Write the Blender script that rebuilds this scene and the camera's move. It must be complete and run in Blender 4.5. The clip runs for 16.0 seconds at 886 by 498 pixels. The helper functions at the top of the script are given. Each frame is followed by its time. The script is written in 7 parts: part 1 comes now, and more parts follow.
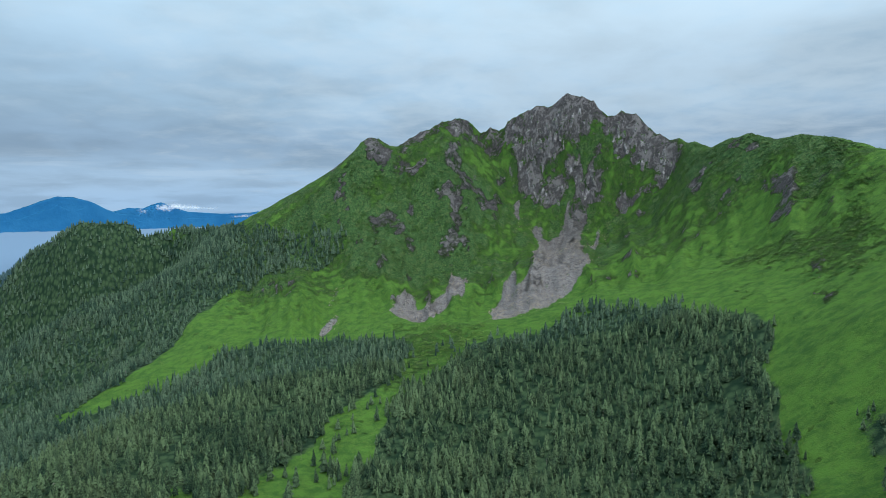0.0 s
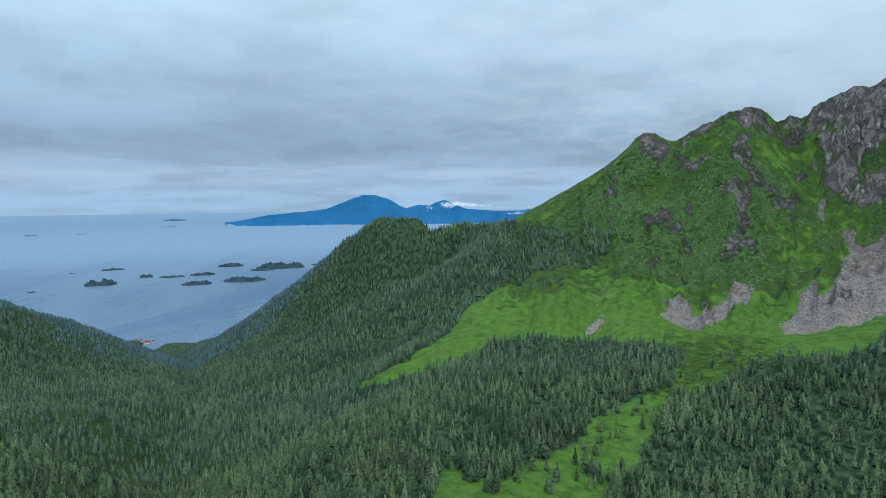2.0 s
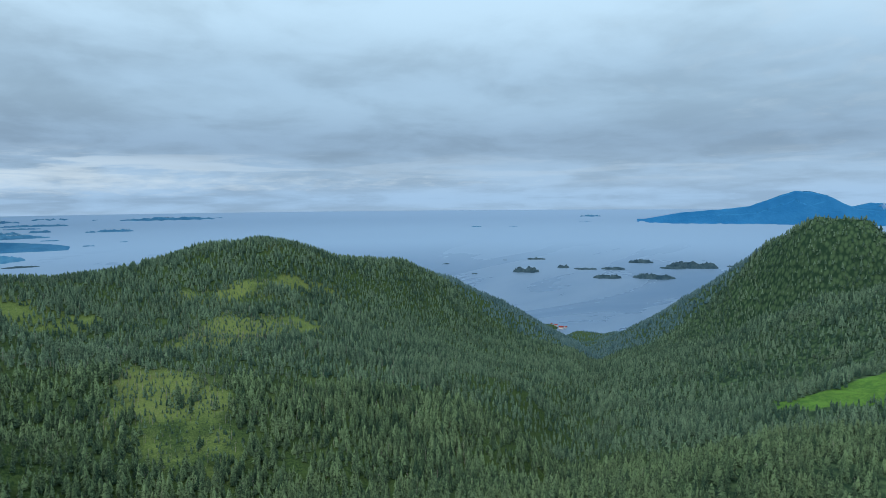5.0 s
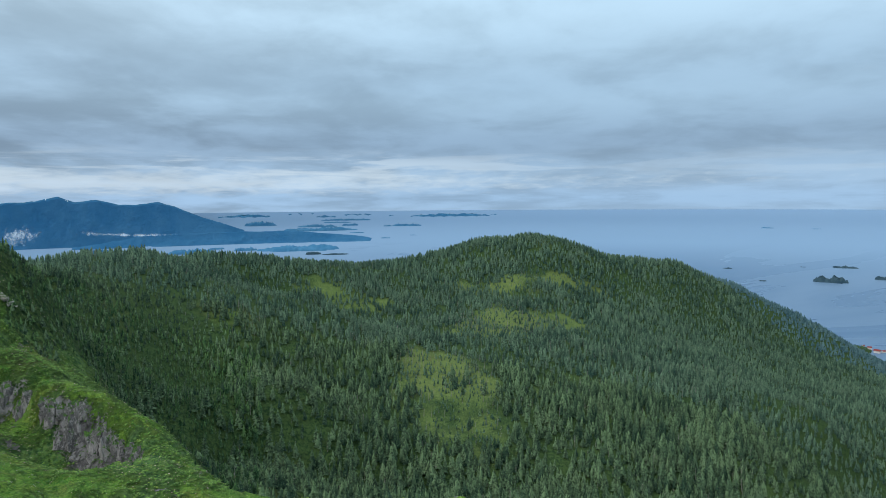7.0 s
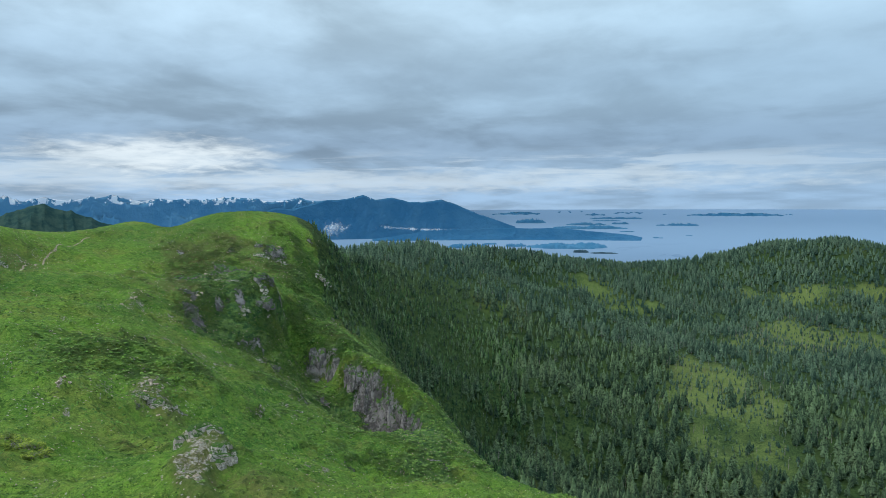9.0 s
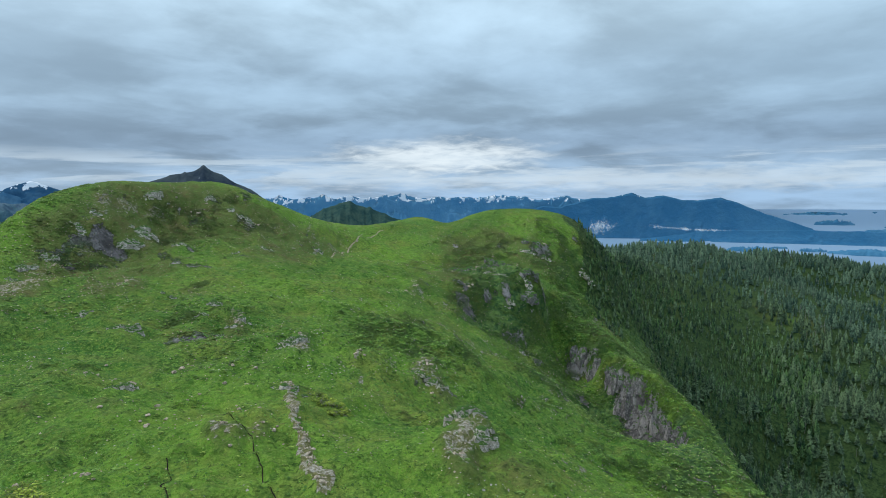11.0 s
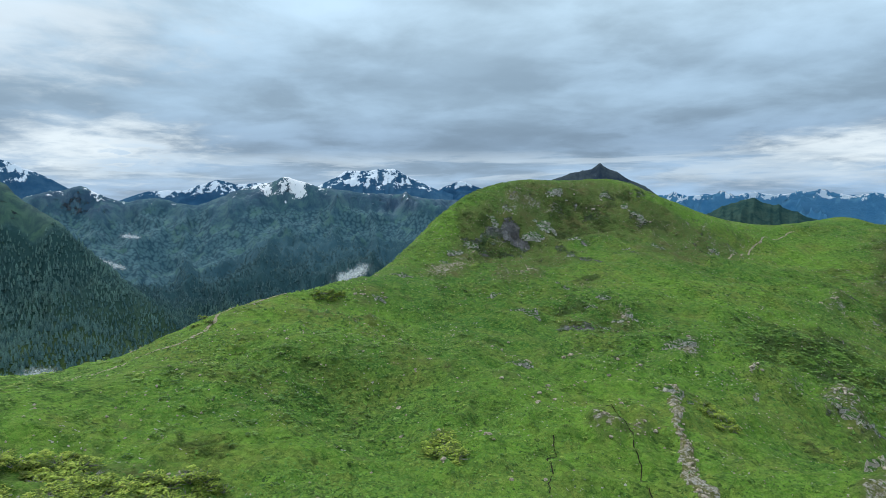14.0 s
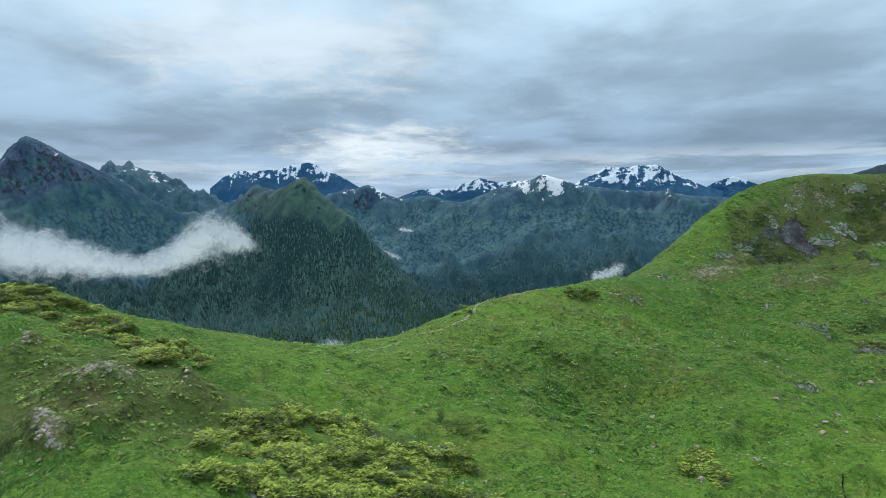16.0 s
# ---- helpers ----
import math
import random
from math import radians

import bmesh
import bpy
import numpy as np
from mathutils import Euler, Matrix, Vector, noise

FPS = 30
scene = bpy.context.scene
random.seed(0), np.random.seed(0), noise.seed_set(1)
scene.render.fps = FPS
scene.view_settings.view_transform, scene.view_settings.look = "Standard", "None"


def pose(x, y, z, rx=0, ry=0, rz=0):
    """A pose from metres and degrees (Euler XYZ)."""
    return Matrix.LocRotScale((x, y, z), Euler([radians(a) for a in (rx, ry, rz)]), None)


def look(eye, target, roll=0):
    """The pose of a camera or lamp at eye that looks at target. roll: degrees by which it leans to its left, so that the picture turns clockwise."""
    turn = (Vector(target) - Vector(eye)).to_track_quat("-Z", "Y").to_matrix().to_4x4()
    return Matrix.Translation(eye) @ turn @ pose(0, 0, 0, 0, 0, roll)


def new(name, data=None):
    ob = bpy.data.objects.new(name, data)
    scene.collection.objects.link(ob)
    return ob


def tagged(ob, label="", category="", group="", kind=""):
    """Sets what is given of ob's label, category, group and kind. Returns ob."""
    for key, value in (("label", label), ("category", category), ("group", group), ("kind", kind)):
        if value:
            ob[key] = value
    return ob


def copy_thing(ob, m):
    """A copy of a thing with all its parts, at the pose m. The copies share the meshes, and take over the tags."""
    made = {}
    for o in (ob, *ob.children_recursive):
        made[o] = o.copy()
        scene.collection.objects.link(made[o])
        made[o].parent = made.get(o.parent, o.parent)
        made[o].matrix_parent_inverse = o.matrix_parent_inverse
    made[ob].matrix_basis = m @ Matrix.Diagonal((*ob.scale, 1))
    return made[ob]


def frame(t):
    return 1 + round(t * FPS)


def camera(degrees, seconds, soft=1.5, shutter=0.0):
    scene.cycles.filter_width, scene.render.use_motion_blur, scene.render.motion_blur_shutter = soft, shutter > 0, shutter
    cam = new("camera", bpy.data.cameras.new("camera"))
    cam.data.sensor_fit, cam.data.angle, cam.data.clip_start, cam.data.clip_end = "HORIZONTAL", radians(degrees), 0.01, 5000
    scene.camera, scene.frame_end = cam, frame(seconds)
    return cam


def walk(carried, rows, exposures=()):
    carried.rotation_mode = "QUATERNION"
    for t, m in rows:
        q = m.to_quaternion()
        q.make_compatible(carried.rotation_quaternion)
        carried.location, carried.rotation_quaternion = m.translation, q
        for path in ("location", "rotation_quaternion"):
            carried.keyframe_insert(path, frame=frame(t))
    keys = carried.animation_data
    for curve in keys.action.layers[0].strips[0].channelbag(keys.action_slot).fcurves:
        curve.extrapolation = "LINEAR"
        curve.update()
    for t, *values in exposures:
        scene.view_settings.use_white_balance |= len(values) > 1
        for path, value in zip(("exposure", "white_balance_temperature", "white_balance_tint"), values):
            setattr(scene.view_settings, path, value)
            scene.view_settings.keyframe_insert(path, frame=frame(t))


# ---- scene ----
# ---- camera ----
cam = camera(71.3, 16.0, soft=0.55)
TURN = ((0.0, 0.0), (0.5, 6.01), (1.0, 12.12), (1.5, 18.38), (2.0, 24.64), (2.5, 30.88), (3.0, 36.89), (3.5, 43.15), (4.0, 49.29),
        (6.5, 79.96), (7.0, 86.13), (7.5, 92.41), (8.0, 98.57), (8.5, 104.62), (9.0, 110.67), (9.5, 116.85), (10.0, 122.97),
        (12.5, 152.49), (13.0, 158.32), (13.5, 164.24), (14.0, 170.14), (14.5, 175.99), (15.0, 181.84), (15.5, 187.74), (16.0, 193.55))
walk(cam, [(t, pose(0, 0, 600, 85.31 - 0.03 * max(t - 13.5, 0), 0, yaw) @ pose(0, 0, 0, 0, 0, -0.45)) for t, yaw in TURN])
# ---- light: an overcast sky and a weak, wide sun ----
class Nodes:
    """Short hand for a node tree: n.add(type, inputs, settings) gives the node, links go by socket."""

    def __init__(self, tree):
        self.tree = tree
        tree.nodes.clear()

    def add(self, kind, inputs=None, operation="", interpolation="", data="", attribute="", feature=""):
        node = self.tree.nodes.new(kind)
        if operation:
            node.operation = operation
        if interpolation:
            node.interpolation_type = interpolation
        if data:
            node.data_type = data
        if attribute:
            node.attribute_name = attribute
        if feature:
            node.feature = feature
        for key, value in (inputs or {}).items():
            self.put(node.inputs[key], value)
        return node

    def put(self, socket, value):
        if isinstance(value, bpy.types.NodeSocket):
            self.tree.links.new(value, socket)
        elif isinstance(value, bpy.types.Node):
            self.tree.links.new(value.outputs[0], socket)
        else:
            socket.default_value = value

    def math(self, op, a, b=0.0, c=0.0):
        return self.add("ShaderNodeMath", {0: a, 1: b, 2: c}, operation=op).outputs[0]

    def span(self, x, a, b, lo=0.0, hi=1.0):
        return self.add("ShaderNodeMapRange", {"Value": x, "From Min": a, "From Max": b, "To Min": lo, "To Max": hi}, interpolation="SMOOTHSTEP").outputs[0]

    def mix(self, fac, a, b):
        node = self.add("ShaderNodeMix", data="RGBA")
        self.put(node.inputs[0], fac), self.put(node.inputs[6], a), self.put(node.inputs[7], b)
        return node.outputs[2]

    def noise(self, vector, scale, detail=4.0, rough=0.55, warp=0.0):
        node = self.add("ShaderNodeTexNoise", {"Scale": scale, "Detail": detail, "Roughness": rough, "Distortion": warp})
        if vector is not None:
            self.put(node.inputs["Vector"], vector)
        return node.outputs[0]

    def attr(self, name):
        return self.add("ShaderNodeAttribute", attribute=name).outputs["Fac"]


def rgb(r, g, b):
    return (r, g, b, 1.0)


world = bpy.data.worlds.new("overcast_sky")
scene.world = world
world.use_nodes = True
w = Nodes(world.node_tree)
SUN_HEIGHT, SUN_BEARING = 42, 218
sky = w.add("ShaderNodeTexSky")
sky.sky_type, sky.sun_disc, sky.altitude = "NISHITA", False, 600
sky.sun_elevation, sky.sun_rotation = radians(SUN_HEIGHT), radians(-SUN_BEARING)
way = w.add("ShaderNodeTexCoord").outputs["Generated"]
axis = w.add("ShaderNodeSeparateXYZ", {0: way})
up = w.math("ABSOLUTE", axis.outputs[2])
deck = w.math("ADD", up, 0.15)
flat = w.add("ShaderNodeCombineXYZ", {0: w.math("DIVIDE", axis.outputs[0], deck), 1: w.math("DIVIDE", axis.outputs[1], deck)}).outputs[0]
broad = w.noise(flat, 0.50, 3, 0.5, 0.2)
banks = w.noise(flat, 1.5, 8, 0.52, 0.25)
fine = w.noise(flat, 4.2, 8, 0.58, 0.3)
lumps = w.math("ADD", w.math("ADD", w.math("MULTIPLY", broad, 0.46), w.math("MULTIPLY", banks, 0.40)), w.math("MULTIPLY", fine, 0.14))
height_tone = w.add("ShaderNodeValToRGB", {0: up})
ramp = height_tone.color_ramp
ramp.interpolation = "EASE"
for k, (at, colour) in enumerate(((0.0, (0.332, 0.51, 0.734)), (0.035, (0.332, 0.49, 0.683)), (0.075, (0.269, 0.395, 0.551)), (0.16, (0.376, 0.54, 0.703)), (0.30, (0.547, 0.75, 0.917)), (1.0, (1.221, 1.34, 1.407)))):
    stop = ramp.elements[k] if k < 2 else ramp.elements.new(at)
    stop.position, stop.color = at, rgb(*colour)
shade = w.math("MULTIPLY", w.span(lumps, 0.40, 0.60, 0.84, 1.15), w.span(banks, 0.34, 0.54, 0.92, 1.03))
seaward = w.add("ShaderNodeVectorMath", {0: way, 1: (-0.5, 0.866, 0.0)}, operation="DOT_PRODUCT").outputs["Value"]
shade = w.math("ADD", 1.0, w.math("MULTIPLY", w.math("SUBTRACT", shade, 1.0), w.span(seaward, -0.2, 0.8, 1.15, 0.62)))
cloud = w.add("ShaderNodeVectorMath", {0: height_tone.outputs[0], 3: shade}, operation="SCALE").outputs[0]


def gap_in_cloud(bearing, height, wide, tall):
    """How far a way lies within a bright break in the cloud."""
    a = radians(bearing)
    along = w.add("ShaderNodeVectorMath", {0: way, 1: (math.cos(a), math.sin(a), 0)}, operation="DOT_PRODUCT").outputs["Value"]
    ahead = w.add("ShaderNodeVectorMath", {0: way, 1: (-math.sin(a), math.cos(a), 0)}, operation="DOT_PRODUCT").outputs["Value"]
    dx = w.math("DIVIDE", along, math.sin(radians(wide)))
    dy = w.math("DIVIDE", w.math("SUBTRACT", axis.outputs[2], math.sin(radians(height))), math.sin(radians(tall)))
    reach = w.math("SQRT", w.math("ADD", w.math("MULTIPLY", dx, dx), w.math("MULTIPLY", dy, dy)))
    reach = w.math("ADD", reach, w.math("MULTIPLY", w.math("SUBTRACT", fine, 0.5), 2.4))
    return w.math("MULTIPLY", w.span(reach, 0.1, 1.5, 1.0, 0.0), w.math("GREATER_THAN", ahead, 0.0))


glow = w.math("MAXIMUM", gap_in_cloud(135, 3.7, 8, 1.5), gap_in_cloud(199, 4.2, 7, 2.2))
glow = w.math("MAXIMUM", glow, w.math("MULTIPLY", gap_in_cloud(208, 13.5, 14, 4), 0.7))
glow = w.math("MAXIMUM", glow, w.math("MULTIPLY", gap_in_cloud(-16, 12, 34, 10), 0.30))
glow = w.math("MAXIMUM", glow, w.math("MULTIPLY", gap_in_cloud(112, 1.5, 34, 0.9), 0.45))
cloud = w.mix(w.math("MULTIPLY", glow, 0.9), cloud, rgb(0.88, 0.99, 1.06))
tint = w.mix(w.span(seaward, -0.1, 0.7), rgb(1.0, 1.0, 1.0), rgb(0.968, 1.0, 1.015))
cloud = w.add("ShaderNodeVectorMath", {0: cloud, 1: tint}, operation="MULTIPLY").outputs[0]
blue_gap = w.math("MULTIPLY", gap_in_cloud(196.5, 3.3, 3.5, 1.3), w.span(fine, 0.56, 0.46))
cloud = w.mix(w.math("MULTIPLY", blue_gap, 0.6), cloud, rgb(0.36, 0.56, 0.80))
# thin bright streaks where the cloud deck lifts off the horizon
thin = w.noise(w.add("ShaderNodeMapping", {0: way, 3: (4.0, 4.0, 52.0)}).outputs[0], 1.0, 6, 0.62, 0.4)
brink = w.math("MULTIPLY", w.span(axis.outputs[2], 0.018, 0.034), w.span(axis.outputs[2], 0.082, 0.052))
landward = w.add("ShaderNodeVectorMath", {0: way, 1: (-0.5, -0.866, 0.0)}, operation="DOT_PRODUCT").outputs["Value"]
streak = w.math("MULTIPLY", w.math("MULTIPLY", brink, w.span(thin, 0.46, 0.60)), w.span(landward, 0.1, 0.6, 0.25, 0.9))
cloud = w.mix(w.math("MULTIPLY", streak, 0.6), cloud, rgb(0.66, 0.79, 0.90))
veil = w.add("ShaderNodeVectorMath", {0: sky.outputs[0], 3: 0.08}, operation="SCALE").outputs[0]
both = w.mix(0.92, veil, cloud)
w.add("ShaderNodeOutputWorld", {0: w.add("ShaderNodeBackground", {0: both, 1: 1.0}).outputs[0]})

sun = new("sun", bpy.data.lights.new("sun", "SUN"))
sun.data.energy, sun.data.angle, sun.data.color = 1.5, radians(20), (1.0, 0.96, 0.9)
sun_way = Vector((-math.sin(radians(SUN_BEARING)) * math.cos(radians(SUN_HEIGHT)), math.cos(radians(SUN_BEARING)) * math.cos(radians(SUN_HEIGHT)), math.sin(radians(SUN_HEIGHT))))
sun.matrix_world = look(sun_way * 100, (0, 0, 0))
# ---- materials ----
def material(name):
    m = bpy.data.materials.new(name)
    m.use_nodes = True
    return m, Nodes(m.node_tree)


def finish(n, colour, roughness, bump=None, strength=0.5, distance=1.0, spec=0.3):
    surface = n.add("ShaderNodeBsdfPrincipled", {"Base Color": colour, "Roughness": roughness, "Specular IOR Level": spec})
    if bump is not None:
        n.put(surface.inputs["Normal"], n.add("ShaderNodeBump", {"Height": bump, "Strength": strength, "Distance": distance}).outputs[0])
    n.add("ShaderNodeOutputMaterial", {0: surface.outputs[0]})
    return surface


def ground_material():
    m, n = material("hillside")
    spot = n.add("ShaderNodeNewGeometry")
    at = spot.outputs["Position"]
    slant = n.add("ShaderNodeSeparateXYZ", {0: spot.outputs["Normal"]}).outputs[2]
    big, mid, tuft, fine = n.noise(at, 0.012, 4), n.noise(at, 0.06, 6, 0.62), n.noise(at, 0.45, 6, 0.68), n.noise(at, 2.6, 4, 0.65)
    blade = n.noise(at, 8.0, 3, 0.6)
    grass = n.mix(n.span(big, 0.40, 0.60), rgb(0.052, 0.158, 0.028), rgb(0.141, 0.294, 0.035))
    grass = n.mix(n.math("MULTIPLY", n.span(mid, 0.47, 0.64), 0.75), grass, rgb(0.193, 0.217, 0.050))
    sward = n.mix(n.span(mid, 0.4, 0.62), rgb(0.032, 0.116, 0.025), rgb(0.063, 0.165, 0.028))
    sward = n.mix(n.math("MULTIPLY", n.span(n.noise(at, 0.15, 7, 0.74), 0.50, 0.60), 0.6), sward, rgb(0.023, 0.081, 0.021))
    sward = n.mix(n.math("MULTIPLY", n.span(n.noise(at, 0.21, 6, 0.72, 0.5), 0.53, 0.63), 0.6), sward, rgb(0.098, 0.200, 0.044))
    grass = n.mix(n.math("MULTIPLY", n.attr("lush"), 0.85), grass, sward)
    grass = n.mix(n.math("MULTIPLY", n.span(n.noise(at, 0.17, 6, 0.7), 0.53, 0.66), 0.55), grass, rgb(0.149, 0.139, 0.065))
    grass = n.mix(n.math("MULTIPLY", n.span(n.noise(at, 0.32, 6, 0.7, 0.4), 0.50, 0.62), 0.6), grass, rgb(0.133, 0.221, 0.037))
    # Shade between grass lumps and their light tops, mixed into the colour.
    grass = n.mix(n.math("MULTIPLY", n.span(tuft, 0.48, 0.60), 0.50), grass, rgb(0.029, 0.081, 0.015))
    grass = n.mix(n.math("MULTIPLY", n.span(fine, 0.50, 0.58), 0.62), grass, rgb(0.220, 0.316, 0.062))
    grass = n.mix(n.math("MULTIPLY", n.span(blade, 0.54, 0.60), 0.60), grass, rgb(0.021, 0.061, 0.010))
    tussock = n.add("ShaderNodeTexVoronoi", {"Vector": at, "Scale": 0.95})
    hump = n.add("ShaderNodeTexVoronoi", {"Vector": n.add("ShaderNodeMapping", {0: at, 3: (1.0, 1.0, 0.6)}).outputs[0], "Scale": 0.30})
    # Self-shadow between tussocks, painted dark along the cell edges.
    gap_shade = n.math("MULTIPLY", n.span(tussock.outputs["Distance"], 0.45, 0.9), 0.22)
    pick = n.add("ShaderNodeSeparateColor", {0: tussock.outputs["Color"]})
    bushy = n.add("ShaderNodeSeparateColor", {0: hump.outputs["Color"]})
    grass = n.mix(n.math("MULTIPLY", n.span(pick.outputs[0], 0.55, 0.95), 0.35), grass, rgb(0.183, 0.329, 0.049))
    grass = n.mix(n.math("MULTIPLY", n.span(pick.outputs[1], 0.60, 0.95), 0.28), grass, rgb(0.034, 0.112, 0.022))
    grass = n.mix(n.math("MULTIPLY", n.math("MULTIPLY", n.span(bushy.outputs[0], 0.66, 0.74), n.span(hump.outputs["Distance"], 0.62, 0.36)), n.span(n.attr("lush"), 0.0, 1.0, 0.22, 0.0)), grass, n.mix(n.span(fine, 0.42, 0.58), rgb(0.032, 0.091, 0.017), rgb(0.104, 0.201, 0.034)))
    grass = n.mix(gap_shade, grass, rgb(0.022, 0.067, 0.012))
    swathe = n.noise(n.add("ShaderNodeMapping", {0: at, 3: (1.0, 1.0, 0.35)}).outputs[0], 0.075, 8, 0.72, 0.1)
    grass = n.mix(n.math("MULTIPLY", n.attr("lush"), n.span(swathe, 0.50, 0.62, 0.0, 0.55)), grass, rgb(0.082, 0.215, 0.030))
    grass = n.mix(n.math("MULTIPLY", n.attr("lush"), n.span(swathe, 0.47, 0.38, 0.0, 0.60)), grass, rgb(0.030, 0.100, 0.024))
    grass = n.mix(n.math("MULTIPLY", n.attr("lush"), 0.55), grass, n.mix(n.span(swathe, 0.40, 0.60), rgb(0.048, 0.138, 0.030), rgb(0.100, 0.238, 0.044)))
    squat = n.add("ShaderNodeMapping", {0: at, 3: (1.0, 1.0, 0.7)}).outputs[0]
    clumpy, stony = n.span(n.noise(at, 0.045, 6, 0.68), 0.46, 0.60), n.span(n.noise(at, 0.075, 5, 0.65, 0.4), 0.50, 0.62)
    # Specks paint tussock shade and lit tops; shrublets add small dark shrubs.
    shade_speck = n.math("MULTIPLY", n.span(n.noise(squat, 1.25, 2, 0.5), 0.58, 0.65), n.span(clumpy, 0.0, 1.0, 0.04, 0.70))
    shrublet = n.math("MULTIPLY", n.span(n.noise(squat, 0.48, 3, 0.6, 0.3), 0.58, 0.64), n.span(clumpy, 0.0, 1.0, 0.0, 0.66))
    bright = n.math("MULTIPLY", n.span(n.noise(squat, 0.85, 3, 0.6), 0.58, 0.66), n.span(clumpy, 0.0, 1.0, 0.22, 0.70))
    chip = n.math("MULTIPLY", n.span(n.noise(at, 1.7, 1, 0.5), 0.68, 0.72), n.span(stony, 0.2, 1.0, 0.0, 0.9))
    flecked = n.span(n.attr("lush"), 0.0, 1.0, 1.0, 0.45)
    grass = n.mix(n.math("MULTIPLY", n.math("MULTIPLY", bright, flecked), flecked), grass, rgb(0.185, 0.335, 0.050))
    grass = n.mix(n.math("MULTIPLY", shrublet, flecked), grass, n.mix(n.span(fine, 0.45, 0.60), rgb(0.020, 0.062, 0.012), rgb(0.060, 0.130, 0.024)))
    grass = n.mix(n.math("MULTIPLY", shade_speck, flecked), grass, rgb(0.016, 0.050, 0.010))
    grass = n.mix(n.math("MULTIPLY", chip, n.span(n.attr("lush"), 0.0, 1.0, 1.0, 0.0)), grass, rgb(0.40, 0.385, 0.35))
    heath = n.mix(n.span(tuft, 0.4, 0.62), rgb(0.092, 0.112, 0.034), rgb(0.090, 0.145, 0.036))
    heath = n.mix(n.math("MULTIPLY", n.span(fine, 0.5, 0.64), 0.5), heath, rgb(0.160, 0.170, 0.070))
    heath = n.mix(n.math("MULTIPLY", n.span(n.noise(at, 0.13, 6, 0.7), 0.50, 0.62), 0.7), heath, rgb(0.128, 0.108, 0.050))
    heath = n.mix(n.math("MULTIPLY", shade_speck, 0.8), heath, rgb(0.028, 0.048, 0.014))
    heath = n.mix(n.math("MULTIPLY", bright, 0.8), heath, rgb(0.200, 0.215, 0.080))
    heath = n.mix(chip, heath, rgb(0.38, 0.365, 0.335))
    brush = n.mix(n.span(tuft, 0.40, 0.62), rgb(0.036, 0.100, 0.038), rgb(0.104, 0.205, 0.066))
    brush = n.mix(n.math("MULTIPLY", n.span(n.noise(at, 0.11, 7, 0.72), 0.50, 0.60), 0.6), brush, rgb(0.130, 0.192, 0.068))
    # shade between the bushes is put into the brush colour
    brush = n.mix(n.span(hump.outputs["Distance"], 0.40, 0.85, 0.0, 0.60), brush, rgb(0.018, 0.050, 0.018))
    brush = n.mix(n.math("MULTIPLY", n.span(n.attr("lush"), 0.0, 1.0, 0.6, 0.0), n.span(tuft, 0.40, 0.60)), brush, rgb(0.110, 0.195, 0.045))
    floor = n.mix(n.span(tuft, 0.4, 0.6), rgb(0.020, 0.048, 0.018), rgb(0.056, 0.100, 0.030))
    floor = n.mix(n.math("MULTIPLY", n.span(mid, 0.48, 0.66), 0.7), floor, rgb(0.051, 0.085, 0.026))
    # Treetops as a painted pattern, dark where shade lies between them.
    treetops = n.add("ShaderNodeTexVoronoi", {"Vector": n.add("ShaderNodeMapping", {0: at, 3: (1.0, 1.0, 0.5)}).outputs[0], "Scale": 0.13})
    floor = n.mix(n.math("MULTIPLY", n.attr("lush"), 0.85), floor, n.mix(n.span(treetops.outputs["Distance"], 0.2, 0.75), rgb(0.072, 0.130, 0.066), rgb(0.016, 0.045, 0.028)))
    # Land over the valley: bluish air haze is put into these colours.
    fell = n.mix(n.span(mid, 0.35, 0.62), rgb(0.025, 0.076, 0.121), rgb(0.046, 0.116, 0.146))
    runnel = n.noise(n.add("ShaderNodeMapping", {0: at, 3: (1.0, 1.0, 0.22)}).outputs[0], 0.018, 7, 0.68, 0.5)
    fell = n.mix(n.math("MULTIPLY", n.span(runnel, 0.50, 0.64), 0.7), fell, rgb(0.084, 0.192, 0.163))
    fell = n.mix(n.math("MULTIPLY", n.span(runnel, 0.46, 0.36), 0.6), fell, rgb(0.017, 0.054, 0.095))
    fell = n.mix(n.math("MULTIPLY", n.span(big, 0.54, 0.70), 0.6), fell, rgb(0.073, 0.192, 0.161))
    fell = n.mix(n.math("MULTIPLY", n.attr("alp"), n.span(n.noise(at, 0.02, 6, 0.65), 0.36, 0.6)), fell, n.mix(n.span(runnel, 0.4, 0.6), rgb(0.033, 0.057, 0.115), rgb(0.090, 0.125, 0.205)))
    # Nearer flank greener, farther one paler and bluer: haze painted by distance.
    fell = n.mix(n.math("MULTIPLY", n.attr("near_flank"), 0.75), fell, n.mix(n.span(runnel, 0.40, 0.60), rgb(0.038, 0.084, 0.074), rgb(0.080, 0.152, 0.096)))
    fell = n.mix(n.math("MULTIPLY", n.attr("flank_haze"), 0.55), fell, n.mix(n.span(runnel, 0.40, 0.60), rgb(0.040, 0.098, 0.150), rgb(0.085, 0.165, 0.200)))
    # Far forest painted on the slope: pale crowns with shaded gaps.
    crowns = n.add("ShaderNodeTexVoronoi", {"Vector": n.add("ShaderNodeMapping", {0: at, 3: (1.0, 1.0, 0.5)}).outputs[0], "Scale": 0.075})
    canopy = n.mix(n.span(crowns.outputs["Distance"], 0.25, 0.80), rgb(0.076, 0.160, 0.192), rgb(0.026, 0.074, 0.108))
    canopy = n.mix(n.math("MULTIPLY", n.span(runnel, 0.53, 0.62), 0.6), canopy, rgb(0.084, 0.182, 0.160))
